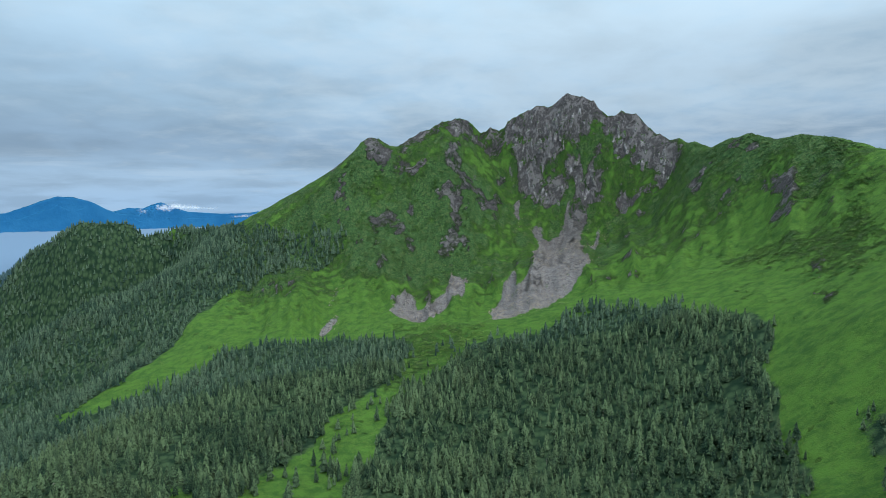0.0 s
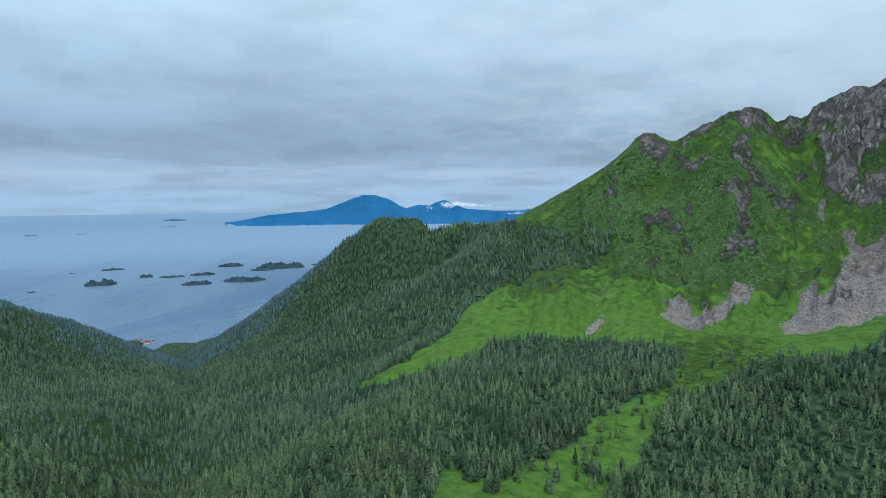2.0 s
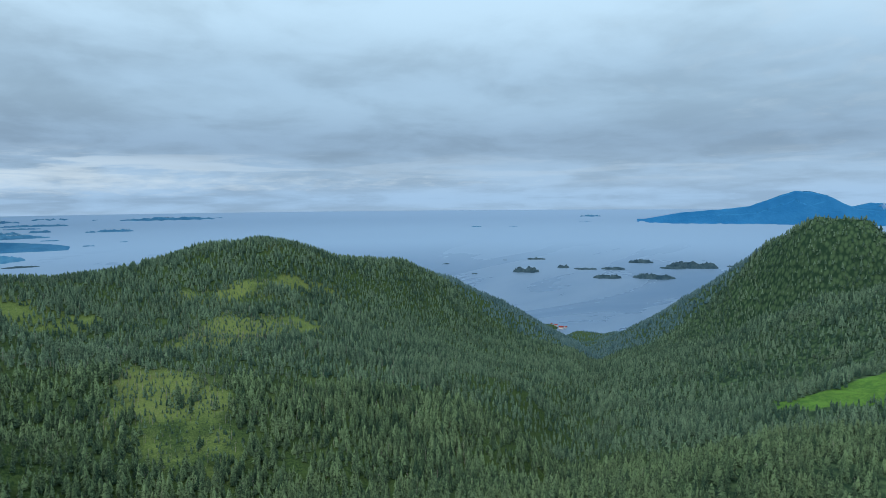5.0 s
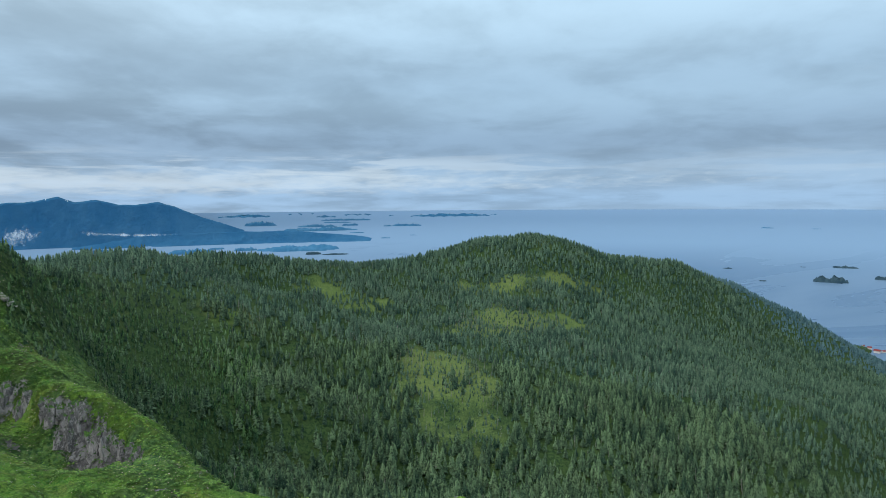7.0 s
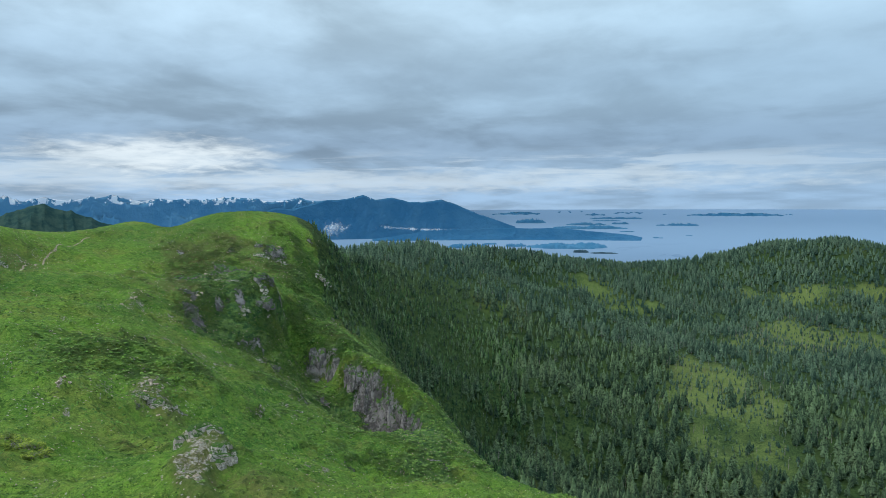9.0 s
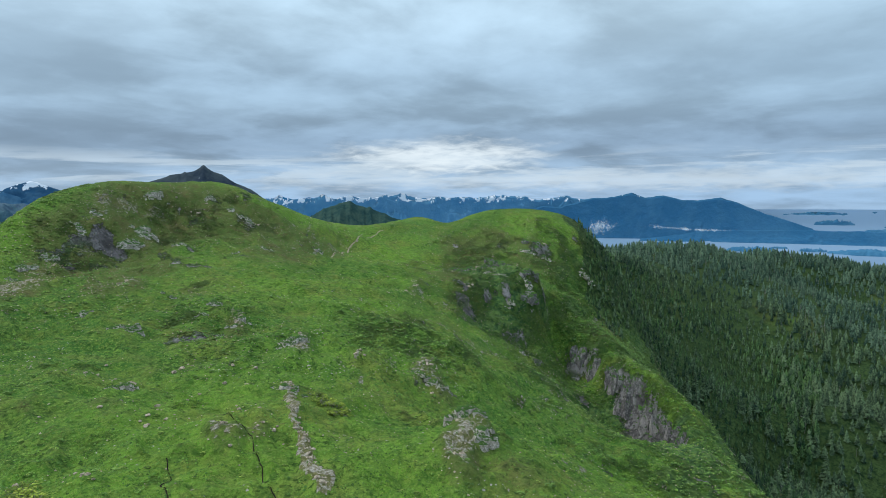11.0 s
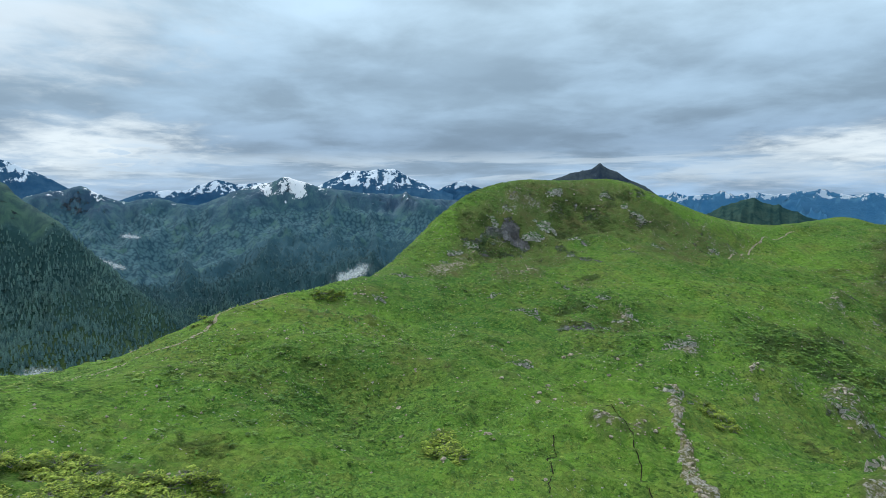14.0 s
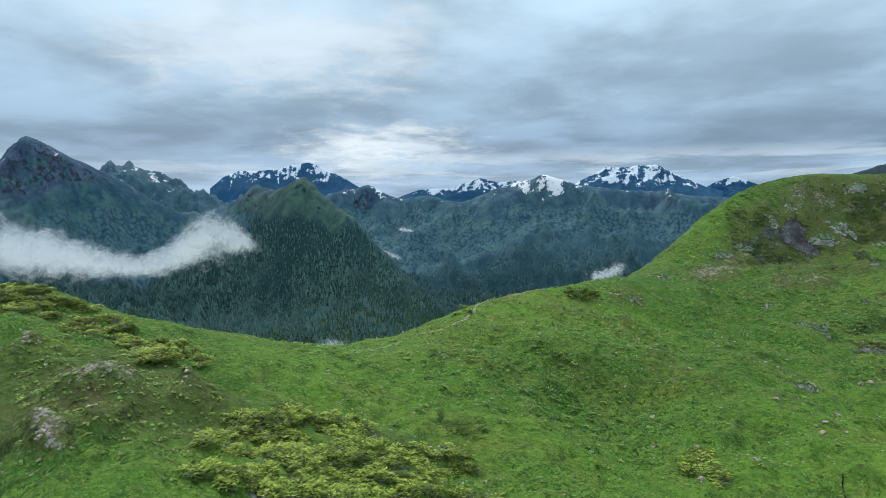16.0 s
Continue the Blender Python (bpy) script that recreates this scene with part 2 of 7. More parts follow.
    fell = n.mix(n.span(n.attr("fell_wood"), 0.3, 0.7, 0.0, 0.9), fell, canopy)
    # the forest floor there takes on the same haze blue
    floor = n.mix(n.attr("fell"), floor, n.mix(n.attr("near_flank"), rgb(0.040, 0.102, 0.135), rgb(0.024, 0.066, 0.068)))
    steep_at = n.add("ShaderNodeMapping", {0: at, 3: (1.0, 1.0, 0.6)}).outputs[0]
    coarse, chips = n.noise(steep_at, 0.055, 8, 0.70, 0.4), n.noise(steep_at, 0.24, 7, 0.75, 0.3)
    stone = n.mix(n.span(coarse, 0.38, 0.62), rgb(0.125, 0.122, 0.130), rgb(0.380, 0.370, 0.385))
    stone = n.mix(n.math("MULTIPLY", n.span(chips, 0.52, 0.62), 0.8), stone, rgb(0.38, 0.375, 0.38))
    # Shade inside the clefts is painted as near-black lines.
    cleft_shade = n.span(n.math("ABSOLUTE", n.math("SUBTRACT", coarse, 0.5)), 0.0, 0.030, 0.55, 0.0)
    stone = n.mix(n.math("MAXIMUM", cleft_shade, n.span(chips, 0.42, 0.32, 0.0, 0.5)), stone, rgb(0.013, 0.013, 0.016))
    ledge = n.math("MULTIPLY", n.span(slant, 0.66, 0.86), n.span(n.noise(at, 0.08, 6, 0.68), 0.42, 0.54))
    # stone over the valley is hazed in its colour too
    stone = n.mix(n.attr("fell"), stone, n.mix(n.span(coarse, 0.4, 0.6), rgb(0.040, 0.055, 0.074), rgb(0.100, 0.112, 0.128)))
    stone = n.mix(n.math("MULTIPLY", ledge, 0.9), stone, n.mix(n.span(tuft, 0.4, 0.6), rgb(0.03, 0.07, 0.014), rgb(0.06, 0.12, 0.022)))
    rubble = n.add("ShaderNodeTexVoronoi", {"Vector": at, "Scale": 0.42})
    scree = n.mix(rubble.outputs["Color"], rgb(0.167, 0.163, 0.167), rgb(0.352, 0.343, 0.348))
    # spaces between the blocks darkened in the colour, as shade
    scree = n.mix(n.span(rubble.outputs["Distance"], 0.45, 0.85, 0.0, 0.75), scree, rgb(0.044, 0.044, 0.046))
    scree = n.mix(n.math("MULTIPLY", n.span(n.noise(at, 0.05, 4), 0.52, 0.66), 0.35), scree, rgb(0.114, 0.110, 0.106))
    bare = n.mix(n.span(fine, 0.38, 0.62), rgb(0.190, 0.175, 0.120), rgb(0.430, 0.415, 0.375))
    bare = n.mix(n.span(n.noise(at, 0.9, 6, 0.7), 0.56, 0.47), bare, n.mix(n.span(fine, 0.4, 0.6), rgb(0.100, 0.112, 0.040), rgb(0.190, 0.185, 0.085)))
    bare = n.mix(n.math("MULTIPLY", gap_shade, 0.6), bare, rgb(0.040, 0.046, 0.020))
    edge = n.math("ADD", n.math("MULTIPLY", n.math("SUBTRACT", n.noise(at, 0.09, 7, 0.7), 0.5), 0.75), n.math("MULTIPLY", n.math("SUBTRACT", n.noise(at, 0.9, 5, 0.7), 0.5), 0.65))

    def cover(name, low=0.36, top=0.60):
        return n.span(n.math("ADD", n.attr(name), edge), low, top)

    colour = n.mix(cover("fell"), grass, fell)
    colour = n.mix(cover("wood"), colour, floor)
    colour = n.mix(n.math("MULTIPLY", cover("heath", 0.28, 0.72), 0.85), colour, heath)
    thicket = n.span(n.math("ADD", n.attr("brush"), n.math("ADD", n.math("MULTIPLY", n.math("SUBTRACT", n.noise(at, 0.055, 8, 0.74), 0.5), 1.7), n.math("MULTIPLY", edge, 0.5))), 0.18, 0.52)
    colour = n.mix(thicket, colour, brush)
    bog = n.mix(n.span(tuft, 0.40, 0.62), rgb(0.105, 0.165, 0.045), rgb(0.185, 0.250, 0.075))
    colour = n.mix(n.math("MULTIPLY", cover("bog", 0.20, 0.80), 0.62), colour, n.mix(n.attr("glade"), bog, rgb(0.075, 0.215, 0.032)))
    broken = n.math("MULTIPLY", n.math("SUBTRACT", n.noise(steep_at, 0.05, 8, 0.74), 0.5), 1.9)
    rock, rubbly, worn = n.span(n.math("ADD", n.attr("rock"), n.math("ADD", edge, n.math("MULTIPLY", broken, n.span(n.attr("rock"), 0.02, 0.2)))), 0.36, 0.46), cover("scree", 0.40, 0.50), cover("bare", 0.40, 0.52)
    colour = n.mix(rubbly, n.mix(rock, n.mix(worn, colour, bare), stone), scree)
    flecks = n.math("MULTIPLY", n.math("SUBTRACT", n.noise(n.add("ShaderNodeMapping", {0: at, 3: (1.0, 1.0, 0.5)}).outputs[0], 0.022, 8, 0.72), 0.5), 2.4)
    colour = n.mix(n.math("MULTIPLY", n.span(n.attr("snow"), 0.01, 0.04), n.span(n.math("ADD", n.attr("snow"), flecks), 0.40, 0.48)), colour, rgb(0.82, 0.85, 0.9))
    relief = n.math("SUBTRACT", n.math("ADD", n.math("MULTIPLY", tuft, 0.75), n.math("MULTIPLY", fine, 0.20)), n.math("MULTIPLY", tussock.outputs["Distance"], 0.30))
    craggy = n.math("ADD", n.math("MULTIPLY", coarse, 26.0), n.math("MULTIPLY", chips, 7.0))
    relief = n.math("ADD", relief, n.math("MULTIPLY", n.math("MULTIPLY", rock, craggy), n.span(n.attr("lush"), 0.0, 1.0, 0.16, 1.0)))
    relief = n.math("ADD", relief, n.math("MULTIPLY", thicket, n.math("MULTIPLY", n.noise(at, 0.22, 4, 0.6), 2.6)))
    relief = n.math("SUBTRACT", relief, n.math("MULTIPLY", rubbly, rubble.outputs["Distance"]))
    finish(n, colour, 0.9, relief, 1.0, 1.6, 0.1)
    return m


def leaf_material(name, dark, light, warm):
    """Foliage: each plant's own tone, with sunlit tips and shaded hollows between the sprays painted into the colour.
    """
    m, n = material(name)
    at = n.add("ShaderNodeNewGeometry").outputs["Position"]
    tone = n.attr("tone")
    sprays, tips = n.noise(at, 0.62, 3, 0.6), n.noise(at, 1.9, 2, 0.6)
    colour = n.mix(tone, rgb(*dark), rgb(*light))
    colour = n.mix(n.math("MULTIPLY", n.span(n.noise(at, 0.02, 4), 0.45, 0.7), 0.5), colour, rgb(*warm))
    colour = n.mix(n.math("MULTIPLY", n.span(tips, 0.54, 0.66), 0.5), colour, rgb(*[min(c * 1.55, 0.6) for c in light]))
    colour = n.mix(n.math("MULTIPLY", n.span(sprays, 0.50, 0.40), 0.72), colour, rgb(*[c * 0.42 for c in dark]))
    finish(n, colour, 0.75, n.math("ADD", sprays, n.math("MULTIPLY", tips, 0.4)), 0.8, 1.0, 0.2)
    return m


def water_material():
    m, n = material("sea_water")
    at = n.add("ShaderNodeNewGeometry").outputs["Position"]
    slick = n.noise(n.add("ShaderNodeMapping", {0: at, 3: (1.0, 0.3, 1.0)}).outputs[0], 0.0022, 6, 0.62, 0.8)
    # Horizon haze and far sky reflection are put into the diffuse colour.
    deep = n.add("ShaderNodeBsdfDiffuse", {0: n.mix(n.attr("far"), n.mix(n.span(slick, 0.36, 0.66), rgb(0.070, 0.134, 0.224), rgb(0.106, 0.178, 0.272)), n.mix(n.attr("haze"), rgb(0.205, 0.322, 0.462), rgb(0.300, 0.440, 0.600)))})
    bump = n.add("ShaderNodeBump", {"Height": n.noise(at, 0.03, 5, 0.6), "Strength": 0.05, "Distance": 3.0})
    shine = n.add("ShaderNodeBsdfGlossy", {"Color": rgb(0.62, 0.74, 0.88), "Roughness": n.span(slick, 0.35, 0.65, 0.22, 0.34), "Normal": bump.outputs[0]})
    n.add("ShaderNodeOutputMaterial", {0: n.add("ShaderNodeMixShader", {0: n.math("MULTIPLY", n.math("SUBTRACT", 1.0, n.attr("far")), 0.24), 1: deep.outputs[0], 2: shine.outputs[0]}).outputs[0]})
    return m


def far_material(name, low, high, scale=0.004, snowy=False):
    """Land so far off that it is seen through miles of blue air; the haze is put into its base colour."""
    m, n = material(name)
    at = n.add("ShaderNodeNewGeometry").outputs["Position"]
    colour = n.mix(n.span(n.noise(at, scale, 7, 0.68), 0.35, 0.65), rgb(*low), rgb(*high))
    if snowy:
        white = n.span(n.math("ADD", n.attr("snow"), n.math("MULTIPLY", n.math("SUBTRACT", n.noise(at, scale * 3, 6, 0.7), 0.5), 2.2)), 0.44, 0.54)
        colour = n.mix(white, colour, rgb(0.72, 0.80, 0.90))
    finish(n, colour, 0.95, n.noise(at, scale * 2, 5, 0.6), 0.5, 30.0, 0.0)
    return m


def plain_material(name, low, high, scale, roughness=0.9, bump=0.3):
    m, n = material(name)
    at = n.add("ShaderNodeNewGeometry").outputs["Position"]
    grain_of = n.noise(at, scale, 6, 0.65)
    finish(n, n.mix(n.span(grain_of, 0.36, 0.64), rgb(*low), rgb(*high)), roughness, grain_of, bump, 0.3, 0.15)
    return m


def crag_material(name, low, high, scale, deep):
    """Split rock with shade painted into its clefts, pale chips and green growth on its ledges."""
    m, n = material(name)
    spot = n.add("ShaderNodeNewGeometry")
    at, slant = spot.outputs["Position"], n.add("ShaderNodeSeparateXYZ", {0: spot.outputs["Normal"]}).outputs[2]
    tall = n.add("ShaderNodeMapping", {0: at, 3: (1.0, 1.0, 0.65)}).outputs[0]
    coarse, chips = n.noise(tall, scale, 8, 0.72, 0.4), n.noise(tall, scale * 5, 6, 0.72, 0.3)
    colour = n.mix(n.span(coarse, 0.36, 0.64), rgb(*low), rgb(*high))
    colour = n.mix(n.math("MULTIPLY", n.span(chips, 0.52, 0.62), 0.55), colour, rgb(*[min(c * 1.5, 0.6) for c in high]))
    cleft_shade = n.math("MAXIMUM", n.span(n.math("ABSOLUTE", n.math("SUBTRACT", coarse, 0.5)), 0.0, 0.028, 0.7, 0.0), n.span(chips, 0.42, 0.34, 0.0, 0.6))
    colour = n.mix(cleft_shade, colour, rgb(0.014, 0.014, 0.015))
    growth = n.span(n.math("ADD", slant, n.math("MULTIPLY", n.math("SUBTRACT", n.noise(at, scale * 2.5, 6, 0.7), 0.5), 1.8)), 0.42, 0.62)
    colour = n.mix(growth, colour, n.mix(n.span(chips, 0.4, 0.6), rgb(0.030, 0.082, 0.020), rgb(0.085, 0.165, 0.035)))
    finish(n, colour, 0.9, n.math("ADD", coarse, n.math("MULTIPLY", chips, 0.3)), 0.9, deep, 0.15)
    return m


def cloud_material():
    m, n = material("cloud")
    at = n.add("ShaderNodeNewGeometry").outputs["Position"]
    thick = n.attr("thick")
    lump = n.attr("lump")
    puff = n.math("ADD", n.math("MULTIPLY", n.noise(at, lump, 7, 0.62, 0.8), 0.62), n.math("MULTIPLY", n.noise(at, n.math("MULTIPLY", lump, 3.7), 5, 0.6, 0.6), 0.38))
    alpha = n.span(n.math("ADD", thick, n.math("MULTIPLY", n.math("SUBTRACT", puff, 0.5), 3.4)), 0.25, 1.25, 0.0, 0.62)
    white = n.add("ShaderNodeAddShader", {0: n.add("ShaderNodeBsdfDiffuse", {0: rgb(0.50, 0.52, 0.54)}).outputs[0], 1: n.add("ShaderNodeBsdfTranslucent", {0: rgb(0.40, 0.42, 0.44)}).outputs[0]})
    n.add("ShaderNodeOutputMaterial", {0: n.add("ShaderNodeMixShader", {0: alpha, 1: n.add("ShaderNodeBsdfTransparent").outputs[0], 2: white.outputs[0]}).outputs[0]})
    return m


HILLSIDE, SEA, CLOUD = ground_material(), water_material(), cloud_material()
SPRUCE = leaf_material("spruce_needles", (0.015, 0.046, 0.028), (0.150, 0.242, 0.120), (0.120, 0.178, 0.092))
# The hillside, far and valley woods carry distance haze in their needle colour.
MID_SPRUCE = leaf_material("hazed_hillside_spruce_needles", (0.020, 0.060, 0.044), (0.146, 0.238, 0.150), (0.118, 0.178, 0.112))
FAR_SPRUCE = leaf_material("hazed_far_spruce_needles", (0.034, 0.094, 0.120), (0.128, 0.226, 0.240), (0.108, 0.188, 0.185))
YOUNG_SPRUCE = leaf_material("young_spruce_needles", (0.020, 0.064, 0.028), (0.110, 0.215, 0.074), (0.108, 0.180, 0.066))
FLANK_SPRUCE = leaf_material("hazed_valley_spruce_needles", (0.044, 0.112, 0.122), (0.158, 0.275, 0.245), (0.140, 0.235, 0.190))
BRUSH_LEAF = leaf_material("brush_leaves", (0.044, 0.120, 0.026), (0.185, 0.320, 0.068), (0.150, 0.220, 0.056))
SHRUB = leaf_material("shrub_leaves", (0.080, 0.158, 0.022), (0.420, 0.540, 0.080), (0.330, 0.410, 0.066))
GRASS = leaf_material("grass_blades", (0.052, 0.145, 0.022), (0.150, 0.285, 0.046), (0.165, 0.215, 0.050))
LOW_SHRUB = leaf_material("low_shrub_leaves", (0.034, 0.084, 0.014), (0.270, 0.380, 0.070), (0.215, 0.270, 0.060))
DEADWOOD = plain_material("weathered_wood", (0.16, 0.15, 0.14), (0.34, 0.33, 0.31), 2.0)
BARK = plain_material("bark", (0.05, 0.04, 0.03), (0.12, 0.10, 0.08), 3.0)
BOULDER = plain_material("grey_stone", (0.20, 0.165, 0.125), (0.52, 0.45, 0.36), 2.2, 0.9, 0.9)
CRAG = crag_material("dark_crag", (0.080, 0.078, 0.080), (0.270, 0.260, 0.262), 0.30, 1.2)
LEDGE_STONE = crag_material("ledge_stone", (0.255, 0.236, 0.204), (0.550, 0.515, 0.460), 0.9, 0.5)
CLIFF_STONE = crag_material("cliff_stone", (0.115, 0.112, 0.120), (0.385, 0.375, 0.390), 0.09, 5.0)
EARTH = plain_material("wet_earth", (0.008, 0.008, 0.006), (0.03, 0.026, 0.016), 1.5)
TRODDEN = plain_material("trodden_gravel", (0.20, 0.17, 0.11), (0.36, 0.32, 0.24), 1.2)
# Base colours of the far land, with blue haze mixed in.
ISLE = far_material("hazed_isle_woodland", (0.026, 0.058, 0.084), (0.056, 0.100, 0.124), 0.02)
FAR_ISLE = far_material("far_hazed_isle_woodland", (0.050, 0.180, 0.320), (0.075, 0.215, 0.360), 0.01)
FAR_BLUE = far_material("far_hazed_land", (0.024, 0.165, 0.370), (0.034, 0.200, 0.420), 0.004, True)
MID_BLUE = far_material("hazed_wooded_land", (0.034, 0.140, 0.275), (0.050, 0.165, 0.300), 0.006, True)
FAR_SNOW = far_material("far_hazed_snowy_land", (0.024, 0.082, 0.165), (0.048, 0.120, 0.205), 0.006, True)
RANGE_BLUE = far_material("hazed_range", (0.066, 0.215, 0.385), (0.098, 0.260, 0.430), 0.006, True)
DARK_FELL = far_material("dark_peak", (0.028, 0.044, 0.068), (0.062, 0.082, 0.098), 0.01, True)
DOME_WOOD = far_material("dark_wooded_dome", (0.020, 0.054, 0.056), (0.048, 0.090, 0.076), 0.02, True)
# The lie of the land: crests, slopes and valley floors as lines of (bearing in degrees, metres from the drone, metres above the sea).
SUMMIT_CREST = [(-35.5, 1050, 661), (-32.3, 1120, 685), (-30.0, 1150, 698), (-28.6, 1170, 690), (-26.3, 1200, 708), (-23.2, 1280, 692), (-20.7, 1330, 718), (-17.9, 1370, 753), (-17.3, 1375, 775), (-16.0, 1380, 782), (-14.4, 1385, 782), (-13.7, 1385, 809), (-11.1, 1390, 827), (-10.0, 1395, 797), (-8.6, 1400, 804), (-6.1, 1420, 776), (-4.5, 1430, 768)]
WEST_CREST = [(-3.1, 1430, 763), (-2.5, 1420, 780), (-1.4, 1410, 784), (-0.1, 1400, 775), (1.9, 1390, 752), (4.4, 1400, 713), (5.8, 1400, 736), (6.7, 1400, 741), (7.6, 1400, 722), (9.4, 1410, 669), (12.5, 1430, 623), (16.0, 1460, 567), (17.9, 1490, 535)]
WEST_WOODED_CREST = [(17.9, 1490, 535), (19.4, 1510, 530), (20.7, 1530, 539), (22.6, 1560, 537), (25.0, 1600, 522), (26.9, 1620, 547), (28.5, 1630, 554), (30.1, 1640, 549), (32.1, 1700, 506)]
SHOULDER_TO_SHORE = [(35.3, 1850, 416), (40.6, 2100, 254), (43.7, 2350, 128), (45.7, 2550, 40), (48.1, 2700, 8), (50.6, 2860, -14)]
KNOB_SHOULDER = [(30.3, 1640, 545), (31.1, 1652, 539), (32.1, 1690, 518), (33.2, 1740, 490), (34.3, 1790, 456)]
SPUR_WEST = [(1.9, 1370, 738), (4.8, 1290, 626), (7.5, 1190, 527), (9.6, 1080, 476), (13.8, 940, 426)]
SPUR_MID = [(-1.4, 1390, 758), (-0.9, 1290, 625), (-0.3, 1190, 525), (1.3, 1080, 473)]
GULLY_WEST = [(-4.5, 1420, 716), (-5.0, 1330, 613), (-4.5, 1200, 513), (-3.5, 1000, 445), (-0.8, 880, 418)]
CLIFF_FOOT = [(-6.1, 1360, 625), (-9.2, 1330, 600), (-13.2, 1320, 605), (-16.6, 1300, 587), (-19.9, 1300, 642)]
CIRQUE_FLOOR = [(-35.7, 560, 510), (-31.6, 620, 498), (-28.4, 680, 491), (-21.0, 760, 474), (-13.3, 820, 456), (-6.1, 860, 431), (1.3, 860, 426), (7.1, 870, 418), (11.8, 880, 411), (18.3, 900, 405), (23.0, 880, 370), (28.8, 850, 347), (33.6, 850, 333)]
CIRQUE_SLOPE = [(-35.4, 780, 557), (-29.5, 900, 555), (-22.7, 1080, 553), (-16.2, 1120, 530), (-8.7, 1080, 502), (1.3, 1020, 461)]
MEADOW_WEST = [(9.6, 1150, 499), (15.7, 1120, 465), (20.5, 1120, 440), (24.3, 1000, 385), (29.5, 920, 351)]
FOREST_WEST = [(24.1, 1250, 448), (30.4, 1330, 401), (35.5, 1330, 336)]
FOREST_BENCH = [(-36.1, 430, 451), (-29.1, 520, 450), (-23.5, 560, 431), (-13.9, 600, 409), (-3.4, 620, 398), (7.3, 640, 394), (17.5, 650, 388), (26.8, 620, 380), (34.5, 600, 380)]
FOREST_FRONT = [(-35.6, 380, 444), (-28.1, 420, 417), (-16.5, 440, 392), (-3.4, 450, 379), (10.1, 450, 383), (20.2, 460, 390), (29.1, 470, 397), (36.1, 490, 406)]
SLOPE_BELOW_NORTH = [(-45, 150, 545), (-30, 150, 522), (0, 150, 510), (30, 150, 512), (60, 150, 520), (85, 150, 525)]
SLOPE_BELOW_NORTH_2 = [(-45, 290, 490), (-30, 280, 445), (0, 290, 428), (30, 300, 428), (60, 300, 440)]
VALLEY_STREAM = [(52.2, 540, 346), (50.6, 720, 308), (49.4, 880, 290), (47.9, 1100, 262), (47.3, 1500, 196), (47.6, 2000, 120), (48.6, 2550, 18)]
SHORE = [(50.8, 2850, 5), (52.9, 2880, 6)]
WEST_SLOPE_FOOT = [(40.9, 620, 313), (39.7, 1050, 264), (40.7, 1500, 234), (43.7, 1900, 177)]
WEST_SLOPE = [(24.8, 1550, 388), (30.1, 1550, 359), (35.4, 1650, 284), (26.4, 1050, 358), (32.3, 1080, 300)]
HILL_CREST = [(120.5, 880, 522), (116.4, 950, 514), (112.3, 1020, 508), (105.6, 1150, 485), (99.8, 1250, 468), (93.7, 1350, 456), (88.5, 1420, 457), (85.3, 1450, 476), (82.1, 1480, 496), (78.5, 1500, 508), (74.4, 1520, 491), (71.9, 1550, 461), (69.0, 1600, 445), (65.2, 1680, 423), (63.4, 1750, 392), (60.7, 1850, 356), (56.5, 2080, 250.4), (52.5, 2450, 68.0), (50.1, 2700, 4.0)]
HILL_FACE = [(90.6, 1150, 423), (85.3, 1250, 429), (78.5, 1280, 437), (72.4, 1350, 394), (67.4, 1350, 350), (60.6, 1500, 283), (55.6, 1800, 236)]
HILL_MEADOW = [(100.9, 950, 425), (93.3, 880, 416), (86.4, 780, 413), (77.4, 900, 394), (69.8, 900, 366), (60.5, 1000, 321)]
HILL_FOOT = [(106.1, 520, 424), (98.6, 560, 413), (86.5, 600, 405), (74.8, 620, 390), (64.9, 650, 378), (55.4, 850, 345)]
HILL_FRONT = [(105.4, 380, 422), (96.2, 400, 404), (85.4, 410, 395), (74.7, 430, 388), (62.4, 470, 383), (52.1, 560, 370)]
FOREST_EAST = [(119.0, 640, 539), (115.8, 540, 496), (111.7, 650, 488), (104.3, 760, 480), (97.5, 900, 456)]
FOREST_EAST_LOW = [(114.8, 450, 476), (111.1, 400, 461), (106.6, 480, 458), (99.5, 500, 449), (107.5, 340, 451), (101.6, 370, 437)]
EAST_HILL_CREST = [(137.0, 430, 588), (134.5, 425, 583), (132.5, 425, 588.5), (130.4, 425, 592.5), (127.8, 425, 592.5), (125.2, 425, 590.5), (123.2, 423, 586), (122.1, 420, 580), (121.3, 418, 571.5)]
EAST_HILL_EDGE = [(121.3, 400, 570), (121.5, 365, 550), (121.8, 325, 540)]
EAST_CLIFF_TOP = [(125.1, 303, 534), (122.7, 291, 534), (120.5, 284, 535), (119.4, 264, 529), (116.9, 256, 529), (114.8, 241, 525), (112.8, 222, 522), (108.9, 180, 522), (106.7, 164, 521)]
EAST_CLIFF_FOOT = [(125.1, 298, 523), (122.7, 286, 522), (120.3, 277, 520), (119.0, 254, 511), (116.6, 243, 508), (115.0, 231, 509), (113.4, 218, 514)]
EAST_HILL_FOOT = [(119.0, 450, 547), (117.4, 400, 523), (115.8, 345, 508), (112.9, 290, 505), (108.5, 245, 504), (105.0, 210, 500)]
EAST_MEADOW = [(143.3, 330, 573), (140.1, 240, 565), (132.6, 330, 562), (134.8, 185, 559), (130.2, 165, 547), (125.3, 300, 548), (122.8, 225, 527), (116.9, 162, 524), (142.8, 135, 561), (137.1, 105, 557)]
